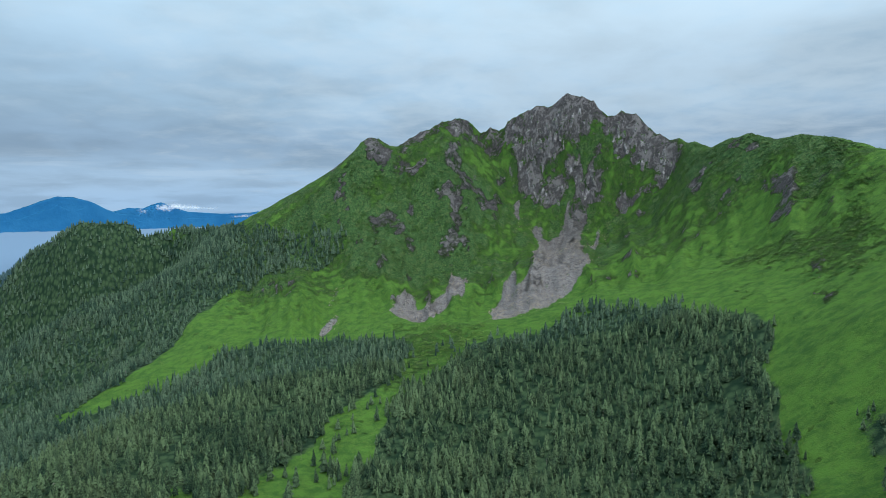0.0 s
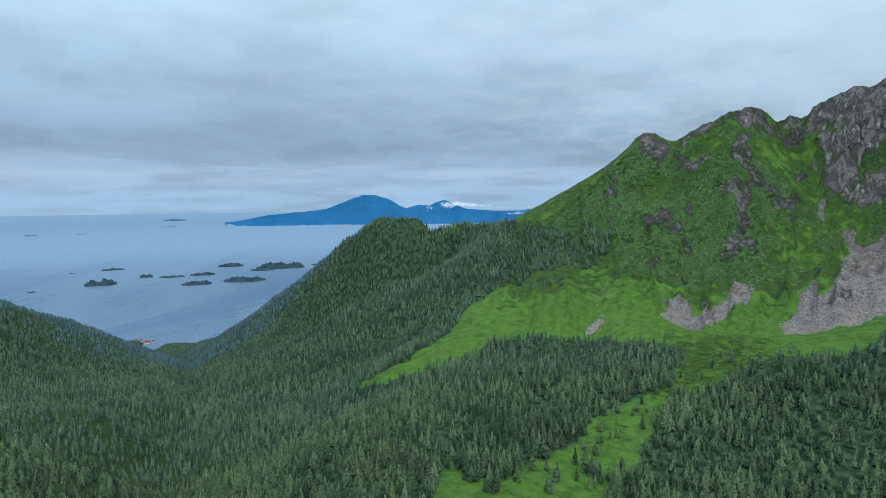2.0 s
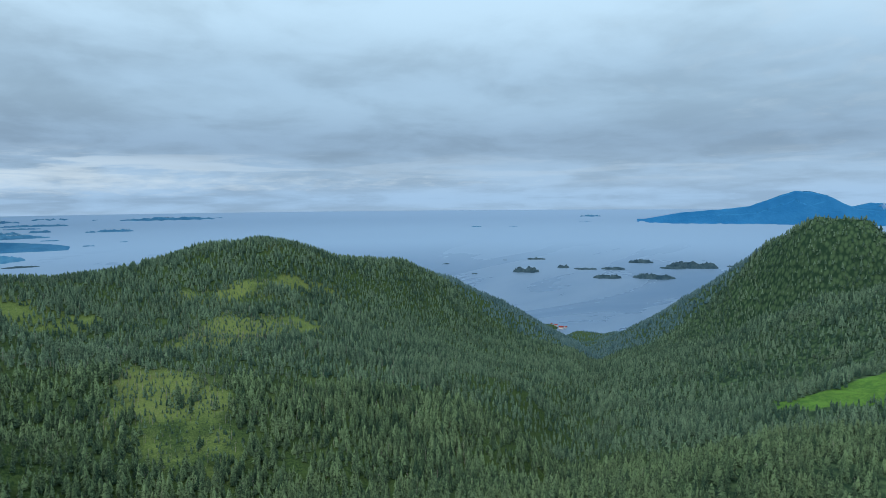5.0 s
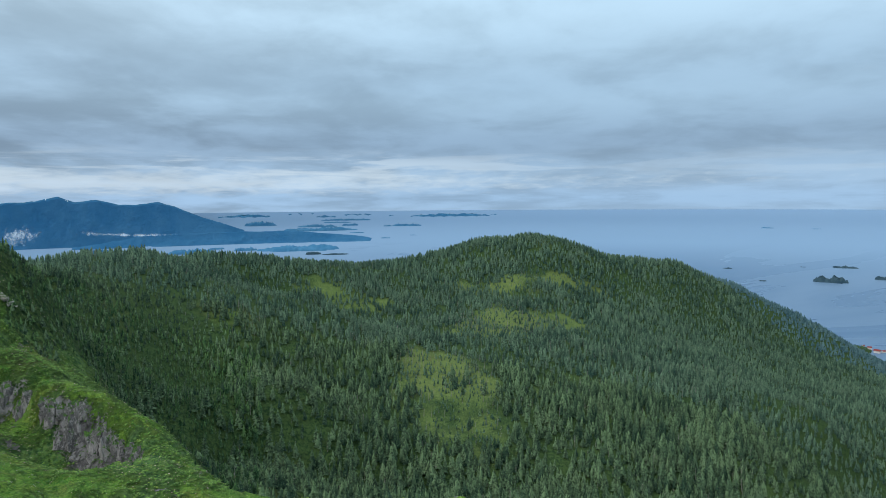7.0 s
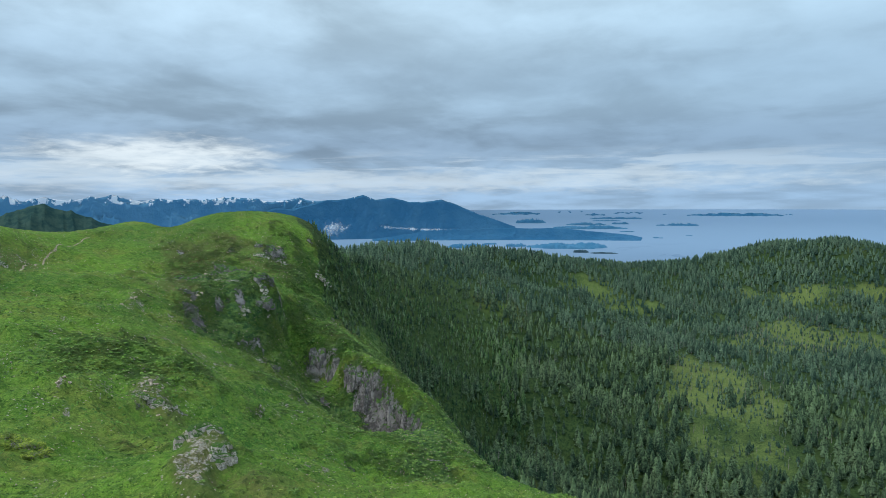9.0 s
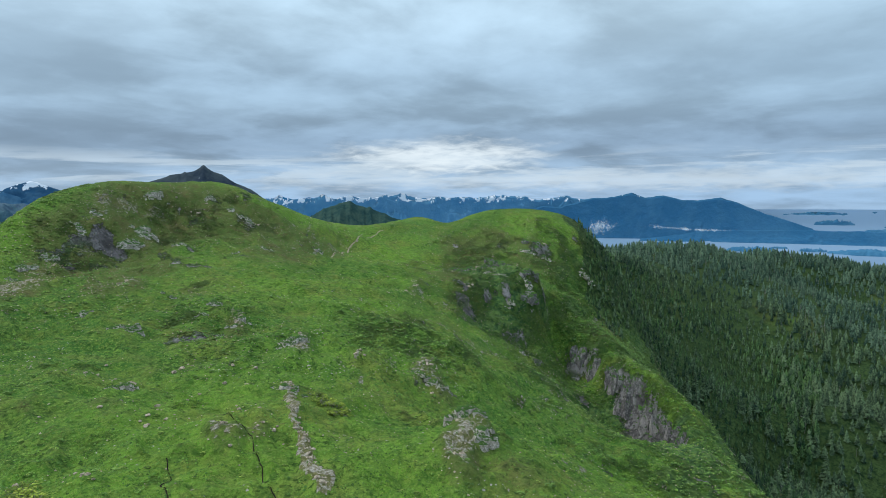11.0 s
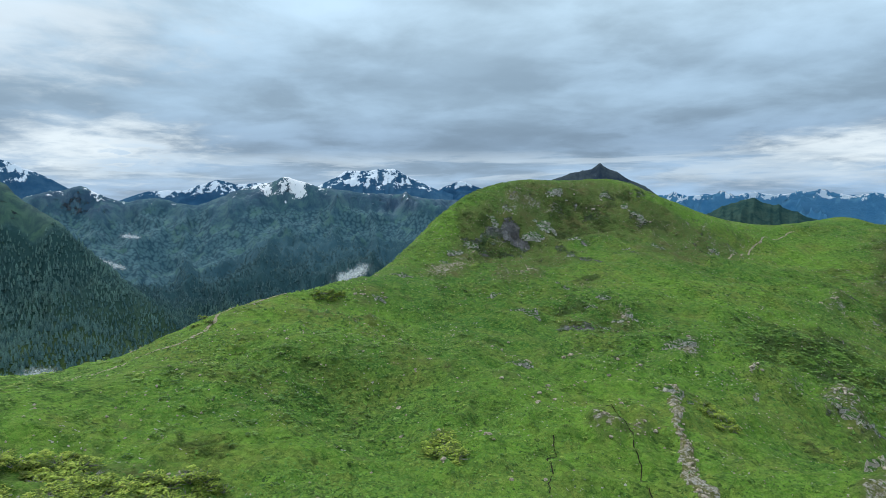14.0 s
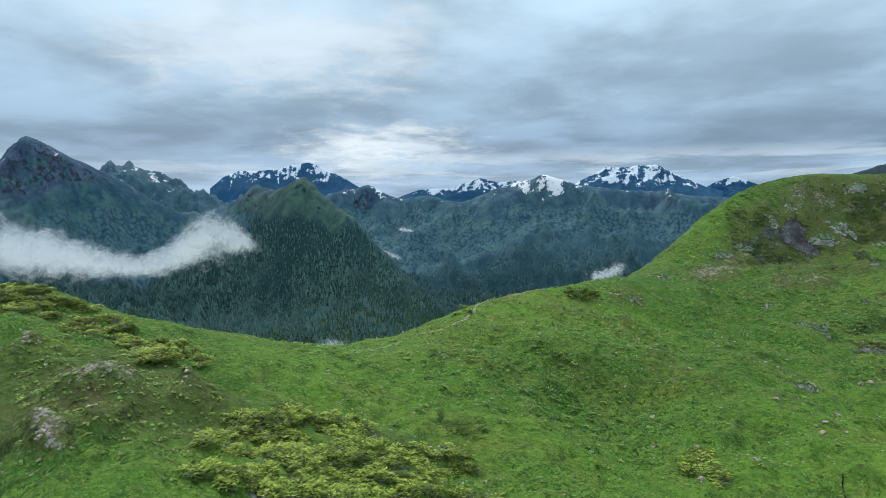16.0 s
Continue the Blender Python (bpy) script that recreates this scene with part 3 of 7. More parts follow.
NEAR_HILL_CREST = [(177.4, 211, 573), (175.9, 233, 573), (173.8, 262, 578), (171.7, 284, 586), (169.6, 302, 594), (167.5, 315, 601), (165.4, 323, 605), (163.4, 330, 608), (160.2, 339, 608.5), (158.2, 342, 609.5), (155.1, 345, 610), (153.1, 348, 607), (151.1, 353, 601), (149.1, 361, 595.5), (147.1, 372, 590), (145.7, 385, 586.5), (143.4, 410, 582.5), (140.7, 440, 580)]
NEAR_HILL_FACE = [(171.8, 225, 576), (163.4, 270, 578), (158.2, 295, 587), (153.0, 285, 579), (163.4, 235, 574), (153.0, 220, 572), (145.7, 300, 576), (143.3, 230, 570)]
BOWL = [(188.6, 110, 573), (181.5, 150, 573), (174.0, 155, 571), (166.1, 160, 569), (158.2, 165, 568), (150.4, 145, 567), (174.1, 113, 568), (160.8, 122, 566), (152.9, 106, 566), (145.4, 112, 563)]
BOWL_NEAR = [(186.6, 84, 569), (179.4, 82, 567), (168.9, 92, 565), (160.8, 84, 565), (152.8, 78, 564), (140.6, 92, 564), (132.2, 102, 561), (169.0, 72, 565)]
NEAR_CREST = [(202.3, 112, 572), (198.1, 125, 571), (192.7, 140, 574), (188.5, 152, 576), (184.9, 158, 577), (182.3, 163, 577), (179.3, 170, 578), (176.8, 180, 578)]
KNOLL_CREST = [(229.4, 125, 586), (227.3, 122, 586), (224.3, 119, 584), (222.0, 117, 582), (217.8, 112, 580), (213.2, 108, 577), (208.4, 106, 575), (205.4, 107, 574)]
KNOLL = [(227.6, 85, 583), (222.1, 93, 582), (215.7, 74, 579), (224.4, 64, 580), (211.1, 68, 575), (218.3, 54, 578), (203.6, 62, 571), (198.2, 84, 571), (192.8, 76, 568)]
KNOLL_NEAR = [(228.5, 46, 582), (206.2, 56, 573)]
UNDER_CAMERA = [(0, 20, 568), (90, 20, 569), (180, 20, 569), (270, 20, 568), (40, 60, 554), (90, 60, 556), (130, 70, 557), (0, 70, 550), (310, 70, 552)]
RIDGE_BEHIND = [(232, 120, 584), (240, 60, 568), (265, 120, 575), (285, 250, 575), (300, 450, 610), (310, 750, 660), (318, 980, 690)]
SLOPE_BEHIND = [(235, 260, 500), (255, 300, 470), (270, 420, 500), (250, 700, 330), (280, 900, 520), (300, 1200, 560)]
EAST_DROP = [(226, 220, 520), (210, 210, 505), (196, 200, 508), (186, 230, 512), (176, 300, 500), (168, 420, 490)]
EAST_DROP_2 = [(226, 420, 400), (210, 420, 385), (196, 420, 380), (184, 480, 380), (172, 620, 380), (160, 700, 430), (150, 700, 470)]
EAST_VALLEY = [(228, 1000, 220), (214, 1000, 215), (202, 1000, 205), (190, 1050, 190), (180, 1200, 170), (172, 1500, 160), (160, 1700, 170)]
SADDLE_BEHIND = [(152, 520, 560), (142, 520, 545), (134, 560, 535), (126, 640, 535), (122, 640, 525)]
SADDLE_FAR = [(152, 1000, 350), (140, 1000, 330), (130, 1100, 300), (120, 1200, 250)]
VALLEY_PEAK_CREST = [(212.25, 2300, 583), (211.0, 2270, 618), (210.0, 2230, 653), (208.8, 2170, 629), (208.0, 2120, 613), (207.2, 2070, 633), (206.0, 2000, 670), (205.1, 1970, 643), (203.6, 1930, 593), (201.6, 1870, 538), (199.8, 1790, 465), (197.5, 1690, 395), (194.6, 1560, 351), (193.0, 1480, 300)]
VALLEY_PEAK_WEST = [(212.9, 2250, 550), (216.2, 2050, 435), (219.8, 1800, 356)]
VALLEY_PEAK_FACE = [(206.1, 1800, 493), (206.3, 1550, 368), (209.4, 1300, 315), (213.2, 1450, 341)]
WEST_MASSIF = [(228.9, 2500, 739), (228.3, 2520, 786), (227.4, 2550, 818), (226.0, 2550, 798), (223.4, 2600, 731), (220.7, 2620, 671), (217.4, 2600, 572), (215.6, 2650, 562)]
WEST_MASSIF_FACE = [(228.5, 2150, 531), (223.7, 2250, 522), (219.2, 2300, 459), (227.2, 1900, 422)]
MASSIF_BEHIND = [(222.2, 3300, 773), (220.8, 3300, 790), (219.6, 3300, 776), (217.6, 3200, 812), (216.3, 3200, 773), (214.1, 3100, 704), (211.8, 3000, 675)]
EAST_MASSIF = [(203.8, 3300, 626), (202.0, 3250, 649), (200.2, 3200, 673), (198.4, 3200, 600), (197.4, 3200, 571), (194.8, 3150, 616), (192.2, 3100, 561), (190.1, 3100, 597), (188.0, 3100, 643), (185.4, 3050, 677), (184.2, 3000, 712), (182.4, 3000, 679), (180.4, 3000, 641), (177.4, 3000, 628), (174.6, 3000, 616), (171.4, 3050, 594), (168.3, 3100, 593)]
EAST_MASSIF_FACE = [(202.0, 2950, 527), (196.9, 2750, 479), (192.7, 2600, 413), (187.5, 2450, 445), (182.4, 2700, 551), (179.8, 2500, 488), (175.0, 2500, 489), (182.3, 2150, 406), (189.6, 1950, 333), (193.8, 2250, 334), (170.4, 2400, 454)]
BEHIND_EAST = [(160, 3000, 420), (150, 3000, 400), (140, 2600, 330), (170, 3900, 500), (185, 4000, 450), (200, 3900, 500), (215, 3800, 600), (226, 3600, 700)]
OUTER = [(235, 1600, 500), (235, 2600, 760), (250, 2500, 700), (270, 2600, 650), (290, 2500, 500), (310, 2400, 400), (330, 2300, 350), (345, 2300, 350), (0, 2300, 300), (12, 2400, 150), (250, 4300, 500), (290, 4300, 400)]
SEA_BED = [(0, 3200, -60), (15, 3100, -60), (25, 2900, -50), (35, 2980, -20), (45, 3000, -25), (55, 3000, -40), (65, 2750, -50), (75, 2600, -40), (85, 2500, -40), (95, 2300, -40), (105, 2000, -40), (112, 1900, -40)]
SEA_BED_OUTER = [(330, 4300, -80), (0, 4300, -80), (20, 4300, -80), (40, 4300, -80), (60, 4300, -80), (80, 4300, -80), (100, 4300, -80), (118, 3600, -60), (128, 3200, -40), (128, 4300, -60)]
BEHIND_CREST = [(-30, 1500, 560), (-15, 1700, 560), (-3, 1800, 520), (8, 1800, 430), (18, 1950, 330), (24, 2200, 160)]
BEHIND_HILL = [(110, 1150, 400), (104, 1300, 380), (98, 1600, 340), (90, 1800, 330), (82, 1850, 340), (74, 2050, 240), (66, 2300, 110)]
FEATURES = [SUMMIT_CREST, WEST_CREST, WEST_WOODED_CREST, SHOULDER_TO_SHORE, KNOB_SHOULDER, SPUR_WEST, SPUR_MID, GULLY_WEST, CLIFF_FOOT, CIRQUE_FLOOR, CIRQUE_SLOPE, MEADOW_WEST, FOREST_WEST, FOREST_BENCH, FOREST_FRONT, SLOPE_BELOW_NORTH, SLOPE_BELOW_NORTH_2, VALLEY_STREAM, SHORE, WEST_SLOPE_FOOT, WEST_SLOPE, HILL_CREST, HILL_FACE, HILL_MEADOW, HILL_FOOT, HILL_FRONT, FOREST_EAST, FOREST_EAST_LOW, EAST_HILL_CREST, EAST_HILL_EDGE, EAST_CLIFF_TOP, EAST_CLIFF_FOOT, EAST_HILL_FOOT, EAST_MEADOW, NEAR_HILL_CREST, NEAR_HILL_FACE, BOWL, BOWL_NEAR, NEAR_CREST, KNOLL_CREST, KNOLL, KNOLL_NEAR, UNDER_CAMERA, RIDGE_BEHIND, SLOPE_BEHIND, EAST_DROP, EAST_DROP_2, EAST_VALLEY, SADDLE_BEHIND, SADDLE_FAR, VALLEY_PEAK_CREST, VALLEY_PEAK_WEST, VALLEY_PEAK_FACE, WEST_MASSIF, WEST_MASSIF_FACE, MASSIF_BEHIND, EAST_MASSIF, EAST_MASSIF_FACE, BEHIND_EAST, OUTER, SEA_BED, SEA_BED_OUTER, BEHIND_CREST, BEHIND_HILL]
EYE = 600.0


def polar(bearing, r):
    a = np.radians(bearing)
    return np.stack([-np.sin(a) * r, np.cos(a) * r], -1)


def lattice(ix, iy, seed):
    h = (ix * 374761393 + iy * 668265263 + seed * 974634777) & 0x7FFFFFFF
    h = ((h ^ (h >> 13)) * 1274126177) & 0x7FFFFFFF
    return ((h ^ (h >> 16)) & 0xFFFF) / 32767.5 - 1.0


def grain(x, y, size, seed=0):
    """Smooth noise of about -1 to 1 with lumps of that size in metres."""
    x, y = np.asarray(x) / size + seed * 17.31, np.asarray(y) / size - seed * 9.77
    fx, fy = np.floor(x), np.floor(y)
    ix, iy, u, v = fx.astype(np.int64), fy.astype(np.int64), x - fx, y - fy
    u, v = u * u * u * (u * (u * 6 - 15) + 10), v * v * v * (v * (v * 6 - 15) + 10)
    a, b = lattice(ix, iy, seed), lattice(ix + 1, iy, seed)
    c, d = lattice(ix, iy + 1, seed), lattice(ix + 1, iy + 1, seed)
    return (a + (b - a) * u) * (1 - v) + (c + (d - c) * u) * v


def rough(x, y, size, octaves=4, seed=0, gain=0.5):
    return sum(grain(x, y, size / 2 ** k, seed + k) * gain ** k for k in range(octaves))


def crags(x, y, size, octaves=4, seed=0, gain=0.5):
    """Ridged noise, 0 to about 1."""
    return sum((1 - np.abs(grain(x, y, size / 2 ** k, seed + k))) ** 2 * gain ** k for k in range(octaves)) * (1 - gain)


def smooth(a, b, x):
    t = np.clip((x - a) / (b - a), 0, 1)
    return t * t * (3 - 2 * t)


def drawn_in(p):
    """Beyond 2.6 km the land is drawn in towards the drone along its bearing, so that all of it lies within 4.9 km."""
    q = p - np.array([0, 0, EYE])
    d = np.maximum(np.hypot(q[..., 0], q[..., 1]), 1.0)
    s = np.where(d > 2600, 2600 + 2300 * (1 - np.exp(-(np.maximum(d, 2600) - 2600) / 2300)), d)
    return q * (s / d)[..., None] + np.array([0, 0, EYE])


SHARP = [SUMMIT_CREST, WEST_CREST, WEST_WOODED_CREST,  VALLEY_PEAK_CREST, WEST_MASSIF, MASSIF_BEHIND, EAST_MASSIF]


def land_lines():
    pts = []
    for line in FEATURES:
        blunt = 0.003 if line in SHARP or line in (EAST_CLIFF_TOP, EAST_CLIFF_FOOT) else 0.012
        for (a0, r0, z0), (a1, r1, z1) in zip(line, line[1:]):
            p, q = polar(a0, r0), polar(a1, r1)
            gap = np.hypot(*(q - p))
            n = 1 + (int(gap / (0.04 * min(r0, r1) + 3)) if gap < 0.3 * min(r0, r1) else 0)
            pts += [(*(p + (q - p) * k / n), z0 + (z1 - z0) * k / n, blunt) for k in range(n)]
        if line in SHARP or line is HILL_CREST:
            # the lee side falls away behind a crest
            pts += [(*polar(a, r * 1.04), z - r * (0.045 if line in SHARP else 0.02), 0.012) for a, r, z in line[::2]]
        a, r, z = line[-1]
        pts.append((*polar(a, r), z, blunt))
    return np.array(pts)


KNOTS = land_lines()
BLUNT = KNOTS[:, 3] * np.hypot(KNOTS[:, 0], KNOTS[:, 1])


def cones(x, y):
    return np.sqrt((x[:, None] - KNOTS[None, :, 0]) ** 2 + (y[:, None] - KNOTS[None, :, 1]) ** 2 + BLUNT[None, :] ** 2)


PULL = np.linalg.solve(cones(KNOTS[:, 0], KNOTS[:, 1]) - np.diag(0.02 * BLUNT + 0.2), KNOTS[:, 2] - 400)


def lie(x, y):
    """Height of the land without its small relief."""
    x, y = np.asarray(x, float), np.asarray(y, float)
    out = np.empty(x.size)
    fx, fy = x.ravel(), y.ravel()
    for k in range(0, x.size, 40000):
        out[k:k + 40000] = cones(fx[k:k + 40000], fy[k:k + 40000]) @ PULL + 400
    return out.reshape(x.shape)
# Land cover as outlines in plan, metres.
WOOD_1 = [(-320, 847), (-239, 843), (-129, 839), (-65, 816), (-35, 747), (-52, 645), (-96, 547), (-130, 478), (-154.1, 419.0), (-404, 541), (-649, 878), (-446, 734), (-383, 763), (-336, 790)]
WOOD_2 = [(156, 781), (267, 730), (318, 608), (292, 528), (255, 450), (221, 401), (200.9, 345.3), (-60.5, 432.5), (-64, 537), (-16, 640), (45, 751), (103, 765)]
WOOD_3 = [(259, 398), (273, 374), (220.1, 297.6), (228.0, 319.4)]
WOOD_4 = [(-1020, 1450), (-884, 1432), (-824, 1422), (-678, 1455), (-489, 1393), (-396, 1258), (-247, 1206), (-197, 1165), (-286, 1093), (-376, 1089), (-396, 1033), (-408, 924), (-424, 802), (-468, 761), (-629, 850)]
WOOD_5 = [(-134, 301), (-260, 150), (-299, 26), (-200, -10), (-177, -22), (-177, -34), (-193, -52), (-219, -76), (-276, -117), (-347, -177), (-420, -233), (-566, -320), (-787, -436), (-1449, -388), (-2200, 0), (-2631, 958), (-2260, 1896), (-1692, 2416), (-1288, 2143), (-839, 1244), (-503, 746), (-340, 589), (-228, 467)]
WOOD_6 = [(-308, -846), (0, -900), (274, -752), (604, -525), (1623, -1411), (1233, -1761), (824, -1767), (621, -2318), (227, -2590), (-451, -2561), (-1014, -2175)]
WOOD_7 = [(-482, 1399), (-651, 1462), (-820, 1420), (-1058, 1456), (-1354, 1734), (-1033, 1942), (-556, 1712)]
WOOD_8 = [(-530, -282), (-468, -452), (-863, -834), (-1060, -563)]
WOOD_9 = [(-335.3, -208.7), (-751, -433), (-509, -272), (-340.0, -174.1), (-289.8, -161.0), (-293.3, -184.2)]
WOOD = [WOOD_1, WOOD_2, WOOD_3, WOOD_4, WOOD_5, WOOD_6, WOOD_7, WOOD_8, WOOD_9]
CLEARING_1 = [(-748, 0), (-771, 88), (-660, 119), (-591, 98), (-553, 45), (-569, -7), (-601, -36)]
CLEARING_2 = [(-1020, 55), (-1102, 193), (-1062, 287), (-869, 177), (-885, 72)]
CLEARING_3 = [(-1243, 90), (-1266, 246), (-1318, 432), (-1281, 420), (-1180, 207), (-1192, 98)]
CLEARING_4 = [(-695, -208), (-744, -183), (-722, -152), (-671, -166), (-663, -187)]
CLEARING_5 = [(-533, -244), (-584, -237), (-558, -220), (-534, -231)]
CLEARING_6 = [(-564, 3), (-571, 100), (-513, 100), (-483, 20)]
CLEARING_7 = [(-32, 755), (10, 761), (-10, 683), (-39, 630), (-72, 559), (-64, 455), (-116.0, 425.1), (-142.8, 420.8), (-112, 524), (-83, 608)]
CLEARING = [CLEARING_1, CLEARING_2, CLEARING_3, CLEARING_4, CLEARING_5, CLEARING_6, CLEARING_7]
BARE_1 = [(-37.5, -88.8), (-41.6, -89.2), (-43.6, -85.1), (-40.5, -81.8), (-36.8, -82.7)]
BARE_2 = [(-44.1, -87.1), (-47.2, -88.2), (-45.1, -82.8), (-42.1, -81.4)]
BARE_3 = [(-74.8, -127.8), (-86.4, -140.7), (-89.3, -138.7), (-81.5, -127.6), (-73.0, -122.2)]
BARE_4 = [(-101.8, -117.3), (-119.1, -121.7), (-115.4, -114.5), (-102.7, -111.1)]
BARE_5 = [(-104.4, -109.6), (-111.6, -108.9), (-105.1, -103.2), (-100.3, -104.5)]
BARE_6 = [(-62.6, -64.3), (-95.3, -87.6), (-73.8, -62.3), (-63.2, -61.1)]
BARE_7 = [(-17.2, -87.8), (-21.5, -84.4), (-22.4, -78.6), (-19.8, -80.8)]
BARE_8 = [(-11.9, -85.7), (-15.3, -86.7), (-15.6, -83.5)]
BARE_9 = [(-46.4, -242.5), (-65.8, -254.4), (-59.2, -238.1), (-44.4, -232.5)]
BARE_10 = [(-80.2, -268.9), (-98.0, -272.8), (-96.3, -260.6), (-80.3, -260.6)]
BARE_11 = [(-70.7, -272.7), (-82.9, -277.5), (-79.6, -271.3)]
BARE_12 = [(-104.5, -299.2), (-130.0, -300.6), (-122.5, -290.4), (-107.1, -289.7)]
BARE_13 = [(-135.8, -276.0), (-158.7, -275.5), (-147.6, -266.7), (-134.3, -270.0)]
BARE_14 = [(-48.9, -161.5), (-55.3, -163.6), (-53.9, -157.0), (-48.2, -156.9)]
BARE_15 = [(-77.3, -160.4), (-82.8, -162.5), (-76.2, -149.3), (-73.2, -150.0)]
BARE_16 = [(-32.0, -221.9), (-50.8, -231.2), (-44.3, -202.1), (-28.7, -187.5)]
BARE_17 = [(-2.9, -161.3), (-10.2, -164.8), (-9.1, -158.9), (-4.2, -157.7)]
BARE_18 = [(-51.4, -199.2), (-74.3, -213.2), (-68.5, -196.4), (-50.7, -189.3)]
BARE_19 = [(54.6, -52.4), (51.0, -55.4), (45.5, -55.5), (44.1, -52.2), (51.1, -50.2)]
BARE_20 = [(46.1, -60.1), (44.3, -61.6), (42.7, -58.4), (43.9, -57.6)]
BARE_21 = [(67.2, -58.5), (65.1, -60.3), (62.5, -57.1), (64.5, -56.4)]
BARE_22 = [(50.6, -44.6), (46.3, -44.7), (40.9, -38.7), (46.2, -40.5)]
BARE_23 = [(23.3, -68.5), (16.6, -69.9), (15.5, -67.7), (19.0, -65.9)]
BARE_24 = [(45.4, -46.4), (44.7, -47.6), (43.3, -45.7)]
BARE_25 = [(-102.0, -116.8), (-118.0, -119.5), (-113.4, -112.9), (-103.8, -111.0)]
BARE_26 = [(-62.1, -63.4), (-68.0, -61.1), (-62.9, -56.1), (-58.7, -57.9)]
BARE_27 = [(-94.7, -88.0), (-96.1, -83.0), (-71.8, -61.5), (-71.6, -65.4)]
BARE_28 = [(-258.9, -233.6), (-269.0, -221.6), (-260.4, -216.6), (-252.0, -225.4)]
BARE_29 = [(-295.2, -225.5), (-314.7, -214.1), (-306.2, -208.4), (-285.0, -215.7)]
BARE_30 = [(-85.8, -118.3), (-94.1, -122.3), (-91.7, -117.2), (-84.3, -114.2)]
BARE_31 = [(-199.8, -191.4), (-218.9, -196.0), (-214.4, -189.3), (-196.7, -185.7)]
BARE_32 = [(-235.1, -219.8), (-253.3, -218.8), (-245.4, -209.0), (-229.9, -211.9)]
BARE_33 = [(-114.7, -286.2), (-130.7, -288.2), (-130.1, -279.9), (-115.2, -280.0)]
BARE_34 = [(-164.3, -187.4), (-186.7, -202.1), (-178.0, -191.2), (-152.4, -172.4)]
BARE = [BARE_1, BARE_2, BARE_3, BARE_4, BARE_5, BARE_6, BARE_7, BARE_8, BARE_9, BARE_10, BARE_11, BARE_12, BARE_13, BARE_14, BARE_15, BARE_16, BARE_17, BARE_18, BARE_19, BARE_20, BARE_21, BARE_22, BARE_23, BARE_24, BARE_25, BARE_26, BARE_27, BARE_28, BARE_29, BARE_30, BARE_31, BARE_32, BARE_33, BARE_34]
BUSH_1 = [(93.7, -80.2), (87.4, -80.6), (74.6, -80.6), (62.1, -80.0), (52.5, -75.3), (47.7, -67.6), (52.2, -63.0), (60.9, -65.5), (68.1, -65.8), (79.6, -67.8)]
BUSH_2 = [(36.4, -47.8), (38.1, -57.5), (35.3, -67.7), (28.4, -72.6), (19.2, -71.7), (12.0, -67.1), (8.9, -63.7), (28.6, -38.6)]
BUSH_3 = [(-12.0, -83.7), (-14.5, -84.6), (-16.5, -78.6), (-15.1, -75.5), (-12.8, -79.1)]
BUSH_4 = [(5.3, -160.0), (-1.5, -159.6), (-0.0, -154.3), (6.4, -153.3)]
BUSH_5 = [(32.2, -135.5), (27.6, -141.7), (25.6, -130.9), (31.2, -133.5)]
BUSH_6 = [(-61.7, -97.2), (-67.3, -101.3), (-65.0, -89.3), (-60.6, -87.7)]
BUSH = [BUSH_1, BUSH_2, BUSH_3, BUSH_4, BUSH_5, BUSH_6]
BRUSH_1 = [(-118.4, -134.6), (-154.0, -160.3), (-141.2, -123.8), (-129.5, -107.2), (-114.4, -105.5), (-116.4, -124.4)]
BRUSH_2 = [(-229.9, -227.0), (-256.7, -219.5), (-243.3, -172.6), (-242.0, -152.3), (-210.6, -106.8), (-171.8, -68.0), (-154.3, -51.5), (-150.2, -59.4), (-155.0, -82.2), (-168.0, -114.9), (-144.7, -111.3), (-189.3, -168.6)]
BRUSH_3 = [(-326.4, -221.9), (-340.8, -207.5), (-538, -298), (-425, -216), (-408.0, -179.3), (-204.2, -68.4), (-156.5, -47.7), (-174.9, -65.6), (-211.7, -107.3), (-225.9, -130.8), (-244.4, -157.0), (-281.5, -191.8), (-288.1, -220.1)]
BRUSH_4 = [(-337.4, -209.9), (-753, -430), (-541, -279), (-464, -217), (-422, -181), (-237.3, -126.3), (-252.9, -160.0)]
BRUSH_5 = [(-263.8, -166.7), (-302.9, -160.6), (-416.0, -156.6), (-402.3, -109.4), (-233.2, -42.7), (-140.2, -90.7)]
BRUSH_6 = [(-32, 765), (18, 778), (85, 800), (53, 767), (-10, 675), (-39, 623), (-76, 548), (-95, 514), (-112, 524), (-79, 621)]
BRUSH_7 = [(-115, 856), (-20, 844), (74, 840), (46, 770), (-32, 765), (-64, 805)]
BRUSH_8 = [(-358, 1249), (-219, 1316), (-164, 1369), (-113, 1345), (-177, 1179), (-270, 1209)]
BRUSH_9 = [(-172, 1143), (-99, 1313), (21, 1352), (80, 1312), (60, 1167), (-24, 1097), (-136, 1020)]
BRUSH_10 = [(461, 1249), (527, 1064), (577, 913), (581, 817), (517, 750), (512, 912), (459, 1081)]
BRUSH_11 = [(387, 867), (450, 797), (518, 727), (390, 542), (378, 667), (375, 791)]
BRUSH = [BRUSH_1, BRUSH_2, BRUSH_3, BRUSH_4, BRUSH_5, BRUSH_6, BRUSH_7, BRUSH_8, BRUSH_9, BRUSH_10, BRUSH_11]
CLIFF_1 = [(156, 1406), (216, 1384), (250, 1365), (267, 1362), (329, 1349), (342, 1338), (411, 1310), (431, 1296), (481, 1243), (454, 1199), (394, 1248), (361, 1249), (289, 1286), (211, 1312), (151, 1365)]
